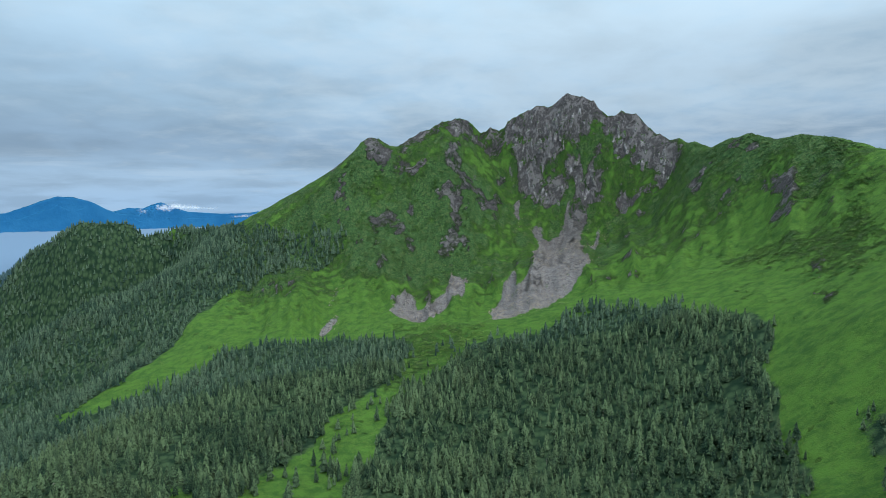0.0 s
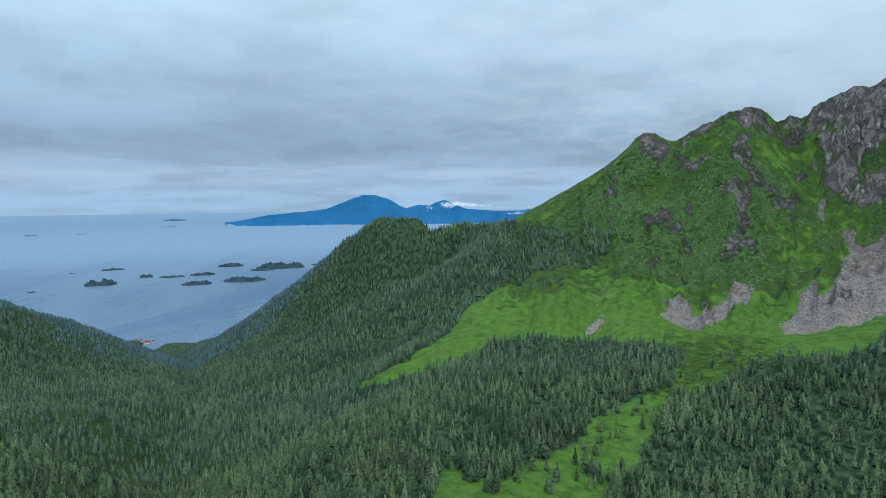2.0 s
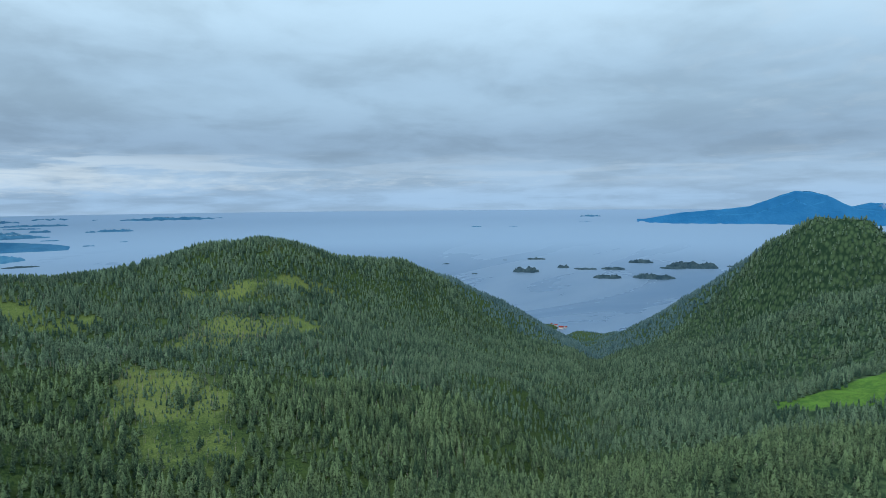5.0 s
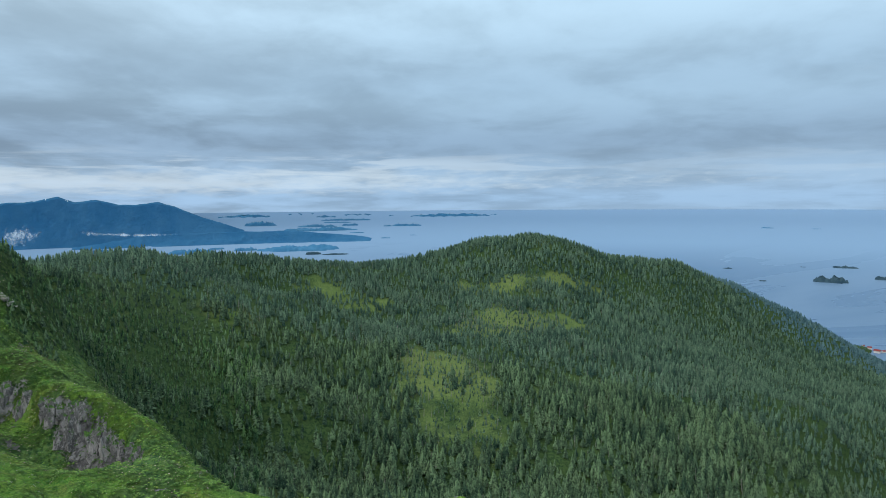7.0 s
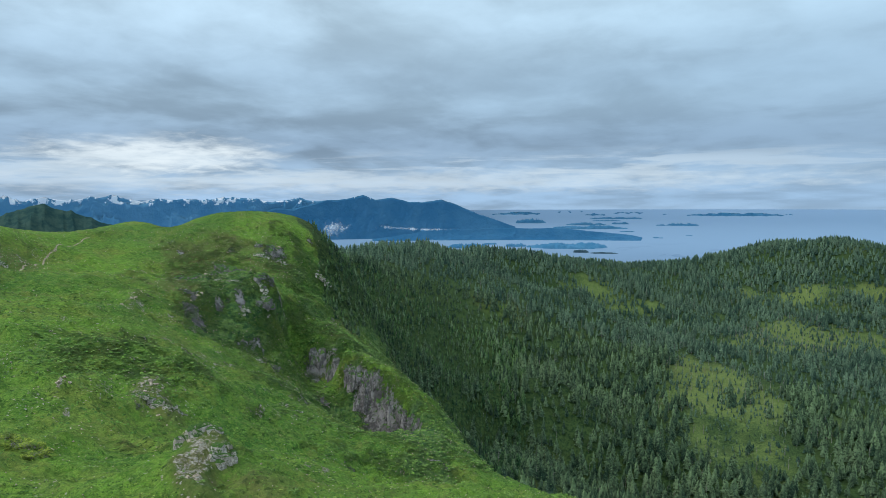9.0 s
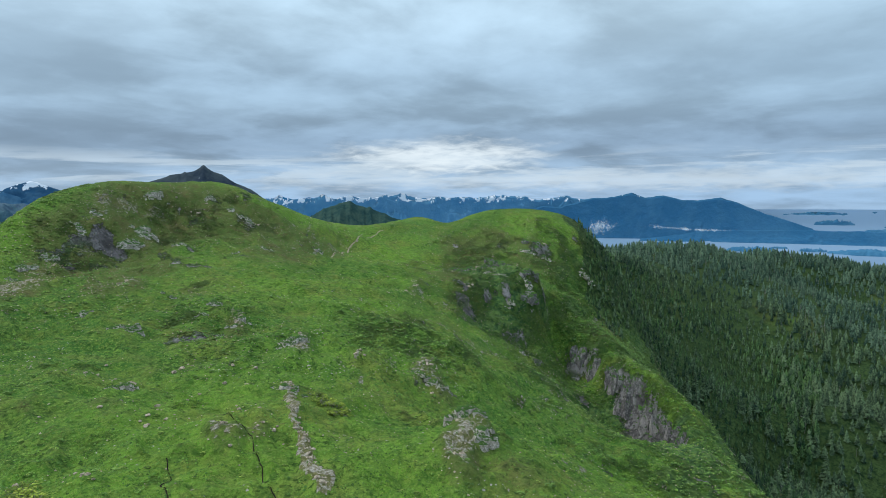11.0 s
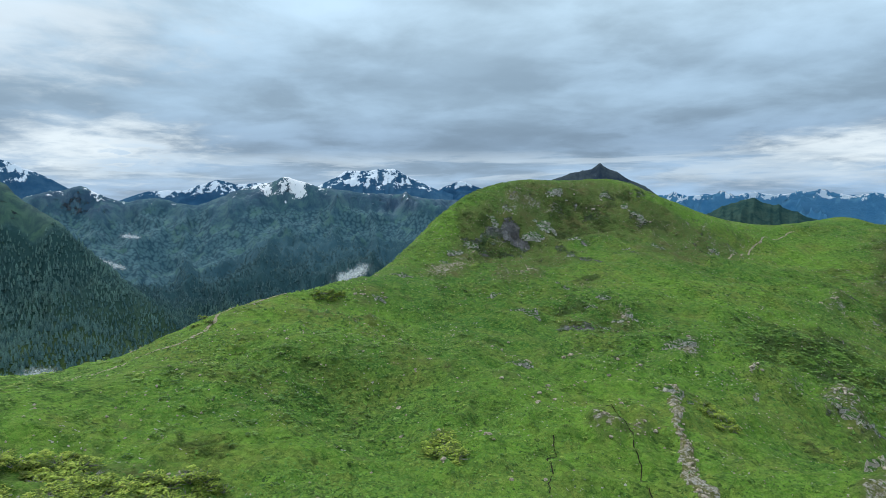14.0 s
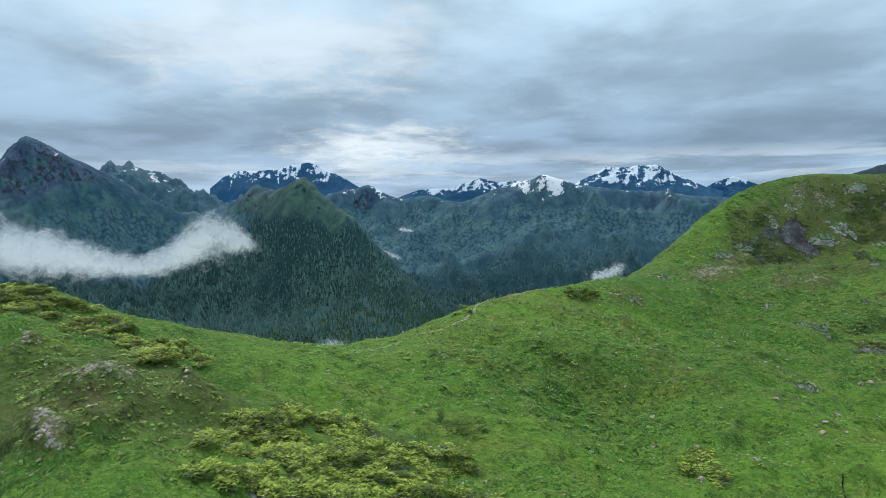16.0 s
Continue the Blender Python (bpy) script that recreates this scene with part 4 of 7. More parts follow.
CLIFF_2 = [(-3, 1392), (35, 1406), (71, 1418), (59, 1381), (9, 1357)]
CLIFF_3 = [(-102, 1358), (-47, 1384), (-3, 1365), (-51, 1318), (-99, 1323)]
CLIFF_4 = [(219, 1366), (309, 1330), (307, 1289), (229, 1309), (211, 1351)]
CLIFF_5 = [(237, 1364), (336, 1331), (331, 1307), (234, 1341)]
CLIFF = [CLIFF_1, CLIFF_2, CLIFF_3, CLIFF_4, CLIFF_5]
OUTCROP_1 = [(-150, 1231), (-96, 1264), (-85, 1231), (-136, 1202)]
OUTCROP_2 = [(14, 1266), (37, 1279), (37, 1195), (18, 1192)]
OUTCROP_3 = [(-71, 1225), (-53, 1175), (-59, 1143), (-79, 1200)]
OUTCROP_4 = [(491, 961), (514, 902), (494, 880), (480, 929)]
OUTCROP_5 = [(402, 672), (416, 664), (380, 615), (378, 634)]
OUTCROP_6 = [(352, 595), (363, 557), (343, 534), (342, 573)]
OUTCROP_7 = [(-179, 1387), (-159, 1380), (-114, 1358), (-123, 1322), (-161, 1338)]
OUTCROP_8 = [(-88, 1312), (-45, 1330), (-29, 1324), (-68, 1298)]
OUTCROP_9 = [(-9, 1178), (24, 1193), (23, 1151), (-4, 1144)]
OUTCROP_10 = [(-135, 1312), (-121, 1356), (-109, 1353), (-122, 1310)]
OUTCROP_11 = [(-15, 1285), (13, 1289), (12, 1273), (-13, 1269)]
OUTCROP_12 = [(379, 1234), (399, 1209), (387, 1189), (378, 1221)]
OUTCROP_13 = [(-73, 1265), (-62, 1270), (-55, 1246), (-70, 1242)]
OUTCROP_14 = [(-237.3, -136.5), (-232.5, -121.9), (-218.0, -101.5), (-203.8, -87.2), (-177.6, -77.2), (-208.9, -103.4), (-219.4, -115.8), (-231.5, -135.8)]
OUTCROP_15 = [(-232.8, -207.0), (-260.6, -222.7), (-264.4, -213.9), (-239.8, -197.8)]
OUTCROP_16 = [(-238.8, -186.3), (-260.7, -188.7), (-241.1, -174.7), (-234.7, -179.8)]
OUTCROP_17 = [(-236.4, -229.3), (-245.2, -221.4), (-229.1, -209.0), (-222.9, -215.6)]
OUTCROP_18 = [(-232.2, -178.0), (-239.7, -173.5), (-236.6, -172.9), (-228.9, -175.6)]
OUTCROP_19 = [(-241.5, -171.5), (-244.1, -156.8), (-243.0, -142.4), (-234.1, -136.1), (-238.8, -153.5), (-241.2, -169.7)]
OUTCROP_20 = [(-229.7, -130.1), (-226.3, -114.7), (-216.7, -100.0), (-203.1, -85.7), (-181.0, -79.0), (-203.3, -98.3), (-217.7, -120.2)]
OUTCROP_21 = [(-292.8, -223.7), (-306.3, -212.6), (-292.8, -205.3), (-280.9, -214.7)]
OUTCROP_22 = [(-252.2, -223.6), (-265.1, -206.6), (-249.3, -198.1), (-239.1, -208.4)]
OUTCROP = [OUTCROP_1, OUTCROP_2, OUTCROP_3, OUTCROP_4, OUTCROP_5, OUTCROP_6, OUTCROP_7, OUTCROP_8, OUTCROP_9, OUTCROP_10, OUTCROP_11, OUTCROP_12, OUTCROP_13, OUTCROP_14, OUTCROP_15, OUTCROP_16, OUTCROP_17, OUTCROP_18, OUTCROP_19, OUTCROP_20, OUTCROP_21, OUTCROP_22]
SCREE_1 = [(126, 1399), (135, 1387), (154, 1342), (149, 1338)]
SCREE_2 = [(229, 1251), (260, 1292), (273, 1291), (265, 1282), (236, 1238)]
SCREE_3 = [(278, 1252), (288, 1277), (294, 1276), (288, 1246)]
SCREE_4 = [(182, 1218), (192, 1286), (206, 1288), (199, 1220)]
SCREE_5 = [(284, 1209), (318, 1249), (324, 1244), (283, 1159)]
SCREE_6 = [(302, 1183), (330, 1224), (333, 1218), (297, 1131)]
SCREE_7 = [(64, 933), (100, 1030), (116, 1042), (126, 1033), (80, 910)]
SCREE_8 = [(282, 1278), (260, 1114), (247, 1030), (198, 951), (145, 893), (93, 872), (65, 915), (105, 984), (148, 1034), (188, 1273), (220, 1255), (251, 1268)]
SCREE_9 = [(22, 1123), (44, 1100), (38, 1024), (5, 984), (-17, 929), (-72, 911), (-86, 933), (-69, 1031), (-48, 1043), (-45, 983), (5, 1044)]
SCREE_10 = [(154, 1332), (166, 1329), (162, 1284), (149, 1269)]
SCREE_11 = [(471, 873), (485, 846), (471, 837), (458, 862)]
SCREE_12 = [(-191, 1067), (-182, 1060), (-180, 990), (-187, 991)]
SCREE_13 = [(-189, 887), (-160, 962), (-155, 935), (-169, 868)]
SCREE_14 = [(69, 1332), (77, 1337), (77, 1304), (70, 1301)]
SCREE_15 = [(230, 1245), (267, 1289), (266, 1276), (231, 1221)]
SCREE_16 = [(3, 718), (-6, 697), (-28, 665), (-42, 638), (-45, 646), (-26, 683)]
SCREE = [SCREE_1, SCREE_2, SCREE_3, SCREE_4, SCREE_5, SCREE_6, SCREE_7, SCREE_8, SCREE_9, SCREE_10, SCREE_11, SCREE_12, SCREE_13, SCREE_14, SCREE_15, SCREE_16]
HEATH_1 = [(72.8, -61.9), (59.2, -65.6), (45.2, -68.6), (33.1, -69.4), (25.5, -65.0), (23.1, -52.9), (45.6, -37.9)]
HEATH_2 = [(-52.2, -259.3), (-120.0, -299.4), (-145.9, -300.2), (-122.6, -270.0), (-78.0, -223.7), (-46.8, -233.4)]
HEATH_3 = [(-187.6, -285.0), (-255.2, -292.9), (-218.8, -271.0), (-163.7, -239.6)]
HEATH_4 = [(-127.9, -274.2), (-226.7, -293.7), (-173.7, -233.6), (-147.3, -246.2), (-122.2, -254.5)]
HEATH = [HEATH_1, HEATH_2, HEATH_3, HEATH_4]
TRAIL_1 = [(-62.1, -108.0), (-64.6, -106.6), (-53.7, -87.1), (-49.3, -75.3), (-44.4, -64.0), (-41.2, -64.5), (-46.4, -75.9), (-51.7, -87.9)]
TRAIL_2 = [(x * 0.86 + u * 0.14, y * 0.86 + v * 0.14) for (x, y), (u, v) in zip(TRAIL_1, (TRAIL_1[1], TRAIL_1[0], TRAIL_1[7], TRAIL_1[6], TRAIL_1[5], TRAIL_1[4], TRAIL_1[3], TRAIL_1[2]))]
TRAIL = [TRAIL_2]
ROUGH_1 = [(-213, -238), (-262, -262), (-290, -296), (-335, -278), (-362, -230), (-350, -207), (-257, -172), (-247, -143), (-205, -83), (-159, -56), (-152, -62), (-205, -112), (-164, -117), (-178, -164), (-179, -190)]
ROUGH_2 = [(-47, -245), (-60, -273), (-87, -295), (-153, -310), (-182, -296), (-195, -270), (-132, -225), (-84, -209), (-55, -199)]
ROUGH_3 = [(-90, -193), (-81, -158), (-67, -138), (-39, -124), (-50, -157)]
ROUGH = [ROUGH_1, ROUGH_2, ROUGH_3]
PATH_CREST_1 = [(40.9, -100.1), (40.5, -110.2), (36.8, -120.1), (30.2, -122.9), (26.8, -126.4), (25.5, -134.6), (25.4, -139.0), (19.3, -147.3), (15.2, -153.9), (12.6, -156.4)]
PATH_SADDLE_1 = [(-165.5, -242.3), (-193.5, -266.6), (-206.6, -275.4), (-213.7, -280.2), (-226.3, -285.1), (-239.6, -291.5)]
BROOK_1 = [(-43.0, -92.6), (-43.3, -89.5), (-43.0, -85.9), (-41.5, -81.5), (-40.8, -78.0), (-40.2, -74.7), (-38.8, -71.2), (-37.7, -67.4), (-37.1, -64.9)]
BROOK_2 = [(-30.5, -83.1), (-29.6, -78.9), (-27.4, -76.1), (-25.7, -71.8), (-24.5, -67.2)]
BROOK = [BROOK_1, BROOK_2]
STONES_1 = [(-40.7, -125.9), (-37.6, -120.9), (-33.2, -128.7), (-53.1, -133.6), (-50.9, -132.6), (-37.6, -105.7), (-28.3, -103.4), (-33.8, -98.9), (-32.0, -94.8), (-35.7, -96.8), (-17.0, -114.5), (-13.9, -110.4), (-9.8, -101.0), (-21.0, -106.9), (-9.1, -90.5), (-56.2, -110.2), (-63.1, -119.6), (-59.3, -122.3), (-53.9, -106.0), (-46.5, -94.2), (-44.3, -92.2), (-48.2, -90.6), (-79.8, -133.3), (-67.8, -125.1), (-54.3, -115.9), (-39.8, -139.4), (-15.6, -126.8), (-13.2, -131.5), (-9.7, -132.7), (-13.1, -76.1), (-20.2, -69.5), (-25.1, -71.3), (-47.0, -84.2), (-38.3, -80.7), (-47.3, -111.2), (-45.9, -111.6), (-37.1, -117.4)]
STONES_2 = [(-11.9, -163.8), (-12.4, -161.3), (-40.8, -125.0), (-37.4, -119.8), (-32.5, -95.3), (-37.6, -106.1), (-35.1, -128.6), (-33.2, -129.0), (-4.7, -117.6), (-13.9, -111.0), (-17.2, -114.7), (-40.3, -126.3), (-37.8, -122.7), (25.1, -111.0), (26.9, -96.6)]
STONES = [STONES_1, STONES_2]
# ---- the ground: one sheet round the drone, finer where it is near ----
def inside(poly, x, y):
    p = np.array(poly, float)
    hit = np.zeros(x.shape, bool)
    for (x0, y0), (x1, y1) in zip(p, np.roll(p, -1, 0)):
        cross = (y0 > y) != (y1 > y)
        hit ^= cross & (x < (x1 - x0) * (y - y0) / (y1 - y0 if y1 != y0 else 1e-9) + x0)
    return hit


def covered(polys, x, y, wander):
    """1 inside the outlines, whose edges wander by some metres."""
    dx, dy = rough(x, y, wander * 5, 4, 41) * wander, rough(x, y, wander * 5, 4, 57) * wander
    out = np.zeros(x.shape, bool)
    for poly in polys:
        out |= inside(poly, x + dx, y + dy)
    return out.astype(float)


def soften(a, times=1):
    for _ in range(times):
        a = (a + np.roll(a, 1, 1) + np.roll(a, -1, 1)) / 3
        a[1:-1] = (a[:-2] + a[1:-1] + a[2:]) / 3
    return a


BEARINGS = np.concatenate([np.arange(-40, 232, 0.2), np.arange(232, 320, 1.6)])
RINGS = np.concatenate([[-0.02, 2, 5], np.geomspace(8, 50, 12)[:-1], np.geomspace(50, 200, 100)[:-1], np.geomspace(200, 400, 60)[:-1], np.linspace(400, 850, 40)[:-1],
                        np.linspace(850, 1310, 84)[:-1], np.linspace(1310, 1420, 52)[:-1], np.linspace(1420, 1500, 14)[:-1], np.geomspace(1500, 3350, 120)[:-1], np.geomspace(3350, 4400, 14)])
GRID_R, GRID_A = np.meshgrid(RINGS, BEARINGS, indexing="ij")
GX, GY = np.moveaxis(polar(GRID_A, GRID_R), -1, 0)


def widen(coarse, rows, cols):
    """Values on every other ring and bearing spread to all of them."""
    full = np.empty((rows.size, coarse.shape[1]))
    for k in range(coarse.shape[1]):
        full[:, k] = np.interp(rows, rows[::2] if rows.size % 2 else np.append(rows[::2], rows[-1]), coarse[:, k])
    wide = np.empty((rows.size, cols.size))
    for k in range(rows.size):
        wide[k] = np.interp(cols, cols[::2] if cols.size % 2 else np.append(cols[::2], cols[-1]), full[k])
    return wide


def every_other(n):
    return np.arange(0, n, 2) if n % 2 else np.append(np.arange(0, n, 2), n - 1)


_r, _c = every_other(RINGS.size), every_other(BEARINGS.size)
LIE = widen(lie(GX[np.ix_(_r, _c)], GY[np.ix_(_r, _c)]), RINGS, BEARINGS)

# land cover
COVER = {name: covered(polys, GX, GY, wander) for name, polys, wander in
         (("wood", WOOD, 16), ("clearing", CLEARING, 20), ("cliff", CLIFF, 12), ("outcrop", OUTCROP, 3), ("scree", SCREE, 7), ("brush", BRUSH, 20), ("heath", HEATH, 10),
          ("rough", ROUGH, 12), ("trail", TRAIL, 1.0), ("bare", BARE, 1.2), ("bush", BUSH, 1.5))}
crag = soften(COVER["cliff"], 3)
outcrop = soften(COVER["outcrop"])
main = smooth(820, 1000, GRID_R) * smooth(23, 16, GRID_A)
far_side = smooth(162, 168, GRID_A) * smooth(1300, 1700, GRID_R)
def dense_line(line):
    p = np.array([polar(a, r) for a, r, _ in line])
    n = np.arange(0, len(p) - 1, 0.34)
    return np.stack([np.interp(n, np.arange(len(p)), p[:, k]) for k in (0, 1)], -1)


# how far from the crests, which keep their height
CREST = np.array([k[:2] for line in (SUMMIT_CREST, WEST_CREST, WEST_WOODED_CREST, WEST_MASSIF, VALLEY_PEAK_CREST, EAST_MASSIF) for k in dense_line(line)])
off_crest = np.full(GX.shape, 1e9)
for cx, cy in CREST:
    off_crest = np.minimum(off_crest, (GX - cx) ** 2 + (GY - cy) ** 2)
NEAREST = np.sqrt(off_crest)
off_crest = smooth(15, 170, NEAREST)
# relief: meadow hummocks, gullied slopes, ribs and buttresses that run down the fall line, crags
near = smooth(520, 300, GRID_R)
RIB_U, RIB_V = np.radians(GRID_A) * 1300, GRID_R * 0.3
relief = near * (rough(GX, GY, 26, 4, 3) * 2.1 + (crags(GX, GY, 7, 3, 11) - 0.60) * 1.9 + (crags(GX, GY, 3.1, 2, 12) - 0.5) * 0.55 * smooth(170, 120, GRID_R) + (crags(GX, GY, 19, 4, 13, 0.6) - 0.62) * 4.0 * smooth(50, 140, GRID_R))
relief *= smooth(5, 60, np.abs(GRID_R))
relief += (1 - near) * rough(GX, GY, 90, 4, 5) * 4.0 * (0.3 + 0.7 * off_crest)
ribs = crags(RIB_U, RIB_V, 95, 5, 21, 0.55)
buttress = crags(RIB_U + 14 * grain(RIB_U, LIE, 40, 2), LIE * 0.45, 44, 4, 31, 0.62)
face_blocks = crags(RIB_U + 0.4 * LIE, LIE * 0.8, 18, 3, 34, 0.6)
blocks = crags(GX, GY, 13, 3, 33, 0.6)
relief += main * off_crest * (ribs - 0.75) * 44
relief += far_side * (0.08 + 0.92 * off_crest) * (crags(np.radians(GRID_A) * 2300, GRID_R * 0.45, 260, 6, 25, 0.58) - 0.75) * 170
relief += far_side * off_crest * (crags(np.radians(GRID_A) * 2300, GRID_R * 0.5, 85, 4, 27, 0.6) - 0.7) * 46
relief += crag * (0.2 + 0.8 * off_crest) * ((buttress - 0.8) * 52 + (face_blocks - 0.7) * 26)
relief += outcrop * (crags(GX, GY, 9, 3, 37) - 0.3) * np.where(GRID_R > 600, 9.0, 3.5)
relief += main * rough(GX, GY, 18, 3, 45) * 1.2
relief += soften(COVER["bare"]) * near * ((crags(GX, GY, 3.2, 3, 51) - 0.3) * 0.8 + 0.1) + soften(COVER["bare"], 3) * near * 1.6 + soften(COVER["trail"], 2) * near * 0.8
near_crest = np.full(GX.shape, 1e9)
for cx, cy in np.concatenate([dense_line(line) for line in (NEAR_HILL_CREST, EAST_HILL_CREST, NEAR_CREST, KNOLL_CREST)]):
    near_crest = np.minimum(near_crest, (GX - cx) ** 2 + (GY - cy) ** 2)
relief *= 1 - 0.72 * smooth(26, 6, np.sqrt(near_crest))
# the stream has cut its bed into the valley floor
bed = np.full(GX.shape, 1e9)
for (a0, r0, _), (a1, r1, _) in zip(VALLEY_STREAM, VALLEY_STREAM[1:]):
    p, q = polar(a0, r0), polar(a1, r1)
    f = np.clip(((GX - p[0]) * (q - p)[0] + (GY - p[1]) * (q - p)[1]) / ((q - p) ** 2).sum(), 0, 1)
    bed = np.minimum(bed, (GX - p[0] - f * (q - p)[0]) ** 2 + (GY - p[1] - f * (q - p)[1]) ** 2)
relief -= 24 * np.exp(-bed / 42.0 ** 2) * smooth(2700, 2200, GRID_R)
crest_line = smooth(34, 10, NEAREST) * smooth(1150, 1250, GRID_R) * smooth(10, 7, GRID_A) * smooth(-24, -19, GRID_A)
relief += crest_line * (crags(np.radians(GRID_A) * 1380, GRID_R * 0.2, 13, 3, 73, 0.6) - 0.62) * 8
HEIGHT = LIE + relief
dz_r = np.gradient(HEIGHT, axis=0) / np.gradient(GRID_R, axis=0)
dz_a = np.gradient(HEIGHT, axis=1) / (np.radians(np.gradient(GRID_A, axis=1)) * GRID_R)
STEEP = np.degrees(np.arctan(np.hypot(dz_r, dz_a)))
crest_rock = smooth(38, 12, NEAREST) * smooth(1200, 1300, GRID_R) * smooth(9, 6, GRID_A) * smooth(-23, -18, GRID_A)
patchy = rough(GX, GY, 60, 4, 63)
hummock = rough(GX, GY, 26, 4, 3) * 0.6 + (crags(GX, GY, 19, 4, 13, 0.6) - 0.62) * 1.6 + (crags(GX, GY, 7, 3, 11) - 0.6) * 0.8
mottle = rough(GX, GY, 24, 4, 67)
COVER["rock"] = np.clip(crag * (0.42 + 0.36 * (buttress - 0.6) + 0.20 * rough(RIB_U + 0.5 * LIE, LIE, 70, 4, 64) + 0.24 * rough(RIB_U, LIE * 0.7, 26, 4, 68)) + main * smooth(24, 42, STEEP) * smooth(0.55, 0.95, ribs + 0.4 * patchy + 0.3 * mottle) * 0.46
                        + outcrop * (0.42 + 0.25 * blocks) + crest_rock * 0.42
                        + near * smooth(70, 120, GRID_R) * smooth(20, 32, STEEP) * smooth(0.30, 0.62, rough(GX, GY, 12, 4, 99)) * 0.2, 0, 1)
glade = soften(COVER["clearing"].copy(), 10)
COVER["wood_edge"] = soften(COVER["wood"] * (1 - 0.9 * smooth(0.15, 0.85, glade + 0.25 * mottle)), 4)
COVER["wood"] *= 1 - COVER["clearing"] * (GRID_A < 25)
COVER["wood"] = soften(COVER["wood"], 2)
upper = main * smooth(950, 1150, GRID_R)
COVER["brushwood"] = soften(COVER["brush"], 8)
COVER["brush"] = np.clip(soften(COVER["brush"], 20) * (0.30 - 0.03 * near) + upper * 0.37 + main * (0.12 * patchy + 0.16 * mottle), 0, 1)
COVER["brush"] += near * smooth(34, 48, STEEP) * 0.08 + soften(COVER["rough"].copy(), 8) * near * (0.05 + 0.2 * mottle + 0.22 * smooth(124, 117, GRID_A))
COVER["rock"] = np.maximum(COVER["rock"], soften(COVER["rough"].copy(), 8) * near * smooth(0.25, 0.75, rough(GX, GY, 9, 4, 103)) * 0.40)
COVER["rough"] = soften(COVER["rough"], 12)
COVER["heath"] = soften(COVER["heath"], 30) * 0.46 + COVER["rough"] * (0.22 + 0.3 * mottle) + soften(COVER["bare"].copy(), 7) * near * 0.55 + near * (0.19 + 0.24 * patchy + 0.14 * mottle + 0.42 * smooth(0.0, 1.0, hummock) * smooth(60, 110, GRID_R)) + soften(COVER["clearing"], 12) * (0.52 + 0.25 * patchy) * (GRID_A > 25) + COVER["wood"] * smooth(50, 70, GRID_A) * smooth(140, 120, GRID_A) * (0.12 + 0.25 * patchy)
streaks = crags(RIB_U, GRID_R * 0.10, 9, 3, 43, 0.6)
COVER["scree"] = soften(COVER["scree"], 1) * 0.72 + 0.42 * (streaks - 0.45) * (soften(COVER["scree"].copy(), 9) > 0.04)
COVER["lush"] = smooth(200, 420, GRID_R) * smooth(50, 38, GRID_A)
COVER["clearing"] = soften(COVER["clearing"], 3)
COVER["bog"] = soften(COVER["clearing"].copy(), 26) * smooth(25, 30, GRID_A) * (1.0 + 0.5 * mottle + 0.5 * patchy)
open_wood = smooth(57, 64, GRID_A) * smooth(104, 98, GRID_A) * smooth(480, 600, GRID_R) * smooth(1420, 1250, GRID_R) * smooth(0.0, 0.75, rough(GX, GY, 150, 5, 107))
COVER["bog"] = np.maximum(COVER["bog"], open_wood * 0.75)
COVER["wood_edge"] *= 1 - 0.55 * open_wood
COVER["glade"] = smooth(103, 106, GRID_A)
alpine = smooth(520, 680, HEIGHT + rough(GX, GY, 260, 4, 61) * 90)
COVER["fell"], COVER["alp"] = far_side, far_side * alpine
COVER["near_flank"], COVER["flank_haze"] = smooth(2500, 1900, GRID_R), smooth(2350, 3000, GRID_R)
treeline = smooth(490, 585, HEIGHT + rough(GX, GY, 120, 4, 62) * 45)
COVER["wood"] *= 1 - far_side * treeline
COVER["wood_edge"] *= 1 - far_side * treeline
COVER["fell_wood"] = far_side * (1 - treeline)
COVER["rock"] = np.maximum(COVER["rock"], far_side * alpine * (0.05 + 0.25 * smooth(34, 54, STEEP)))
COVER["snow"] = far_side * smooth(2350, 2700, GRID_R) * smooth(560, 680, HEIGHT) * (rough(np.radians(GRID_A) * 3000, GRID_R * 0.45, 120, 3, 71, 0.6) * 0.30 + 0.34) * (0.75 + 0.45 * smooth(201, 197, GRID_A)) * (1 - 0.6 * smooth(206, 213, GRID_A))
COVER["bare"] = np.maximum(soften(COVER["bare"], 3) * 0.48, COVER["trail"] * 0.70)
COVER["bare"] = np.maximum(COVER["bare"], near * smooth(70, 120, GRID_R) * smooth(20, 32, STEEP) * smooth(0.2, 0.6, rough(GX, GY, 12, 4, 99)) * 0.42)


def sheet(name, points, rows, cols, loop=True, layers=None, mat=None):
    """A mesh from a grid of points; loop closes it along the columns."""
    a = np.arange(rows - 1)[:, None] * cols
    c = np.arange(cols if loop else cols - 1)[None, :]
    d = (c + 1) % cols
    quads = np.stack([a + c, a + d, a + cols + d, a + cols + c], -1).reshape(-1, 4)[:, ::-1]
    mesh = bpy.data.meshes.new(name)
    fill(mesh, points.reshape(-1, 3), quads)
    for key, values in (layers or {}).items():
        layer = mesh.attributes.new(key, "FLOAT", "POINT")
        layer.data.foreach_set("value", np.ascontiguousarray(values, np.float32).ravel())
    if mat:
        mesh.materials.append(mat)
    return new(name, mesh)


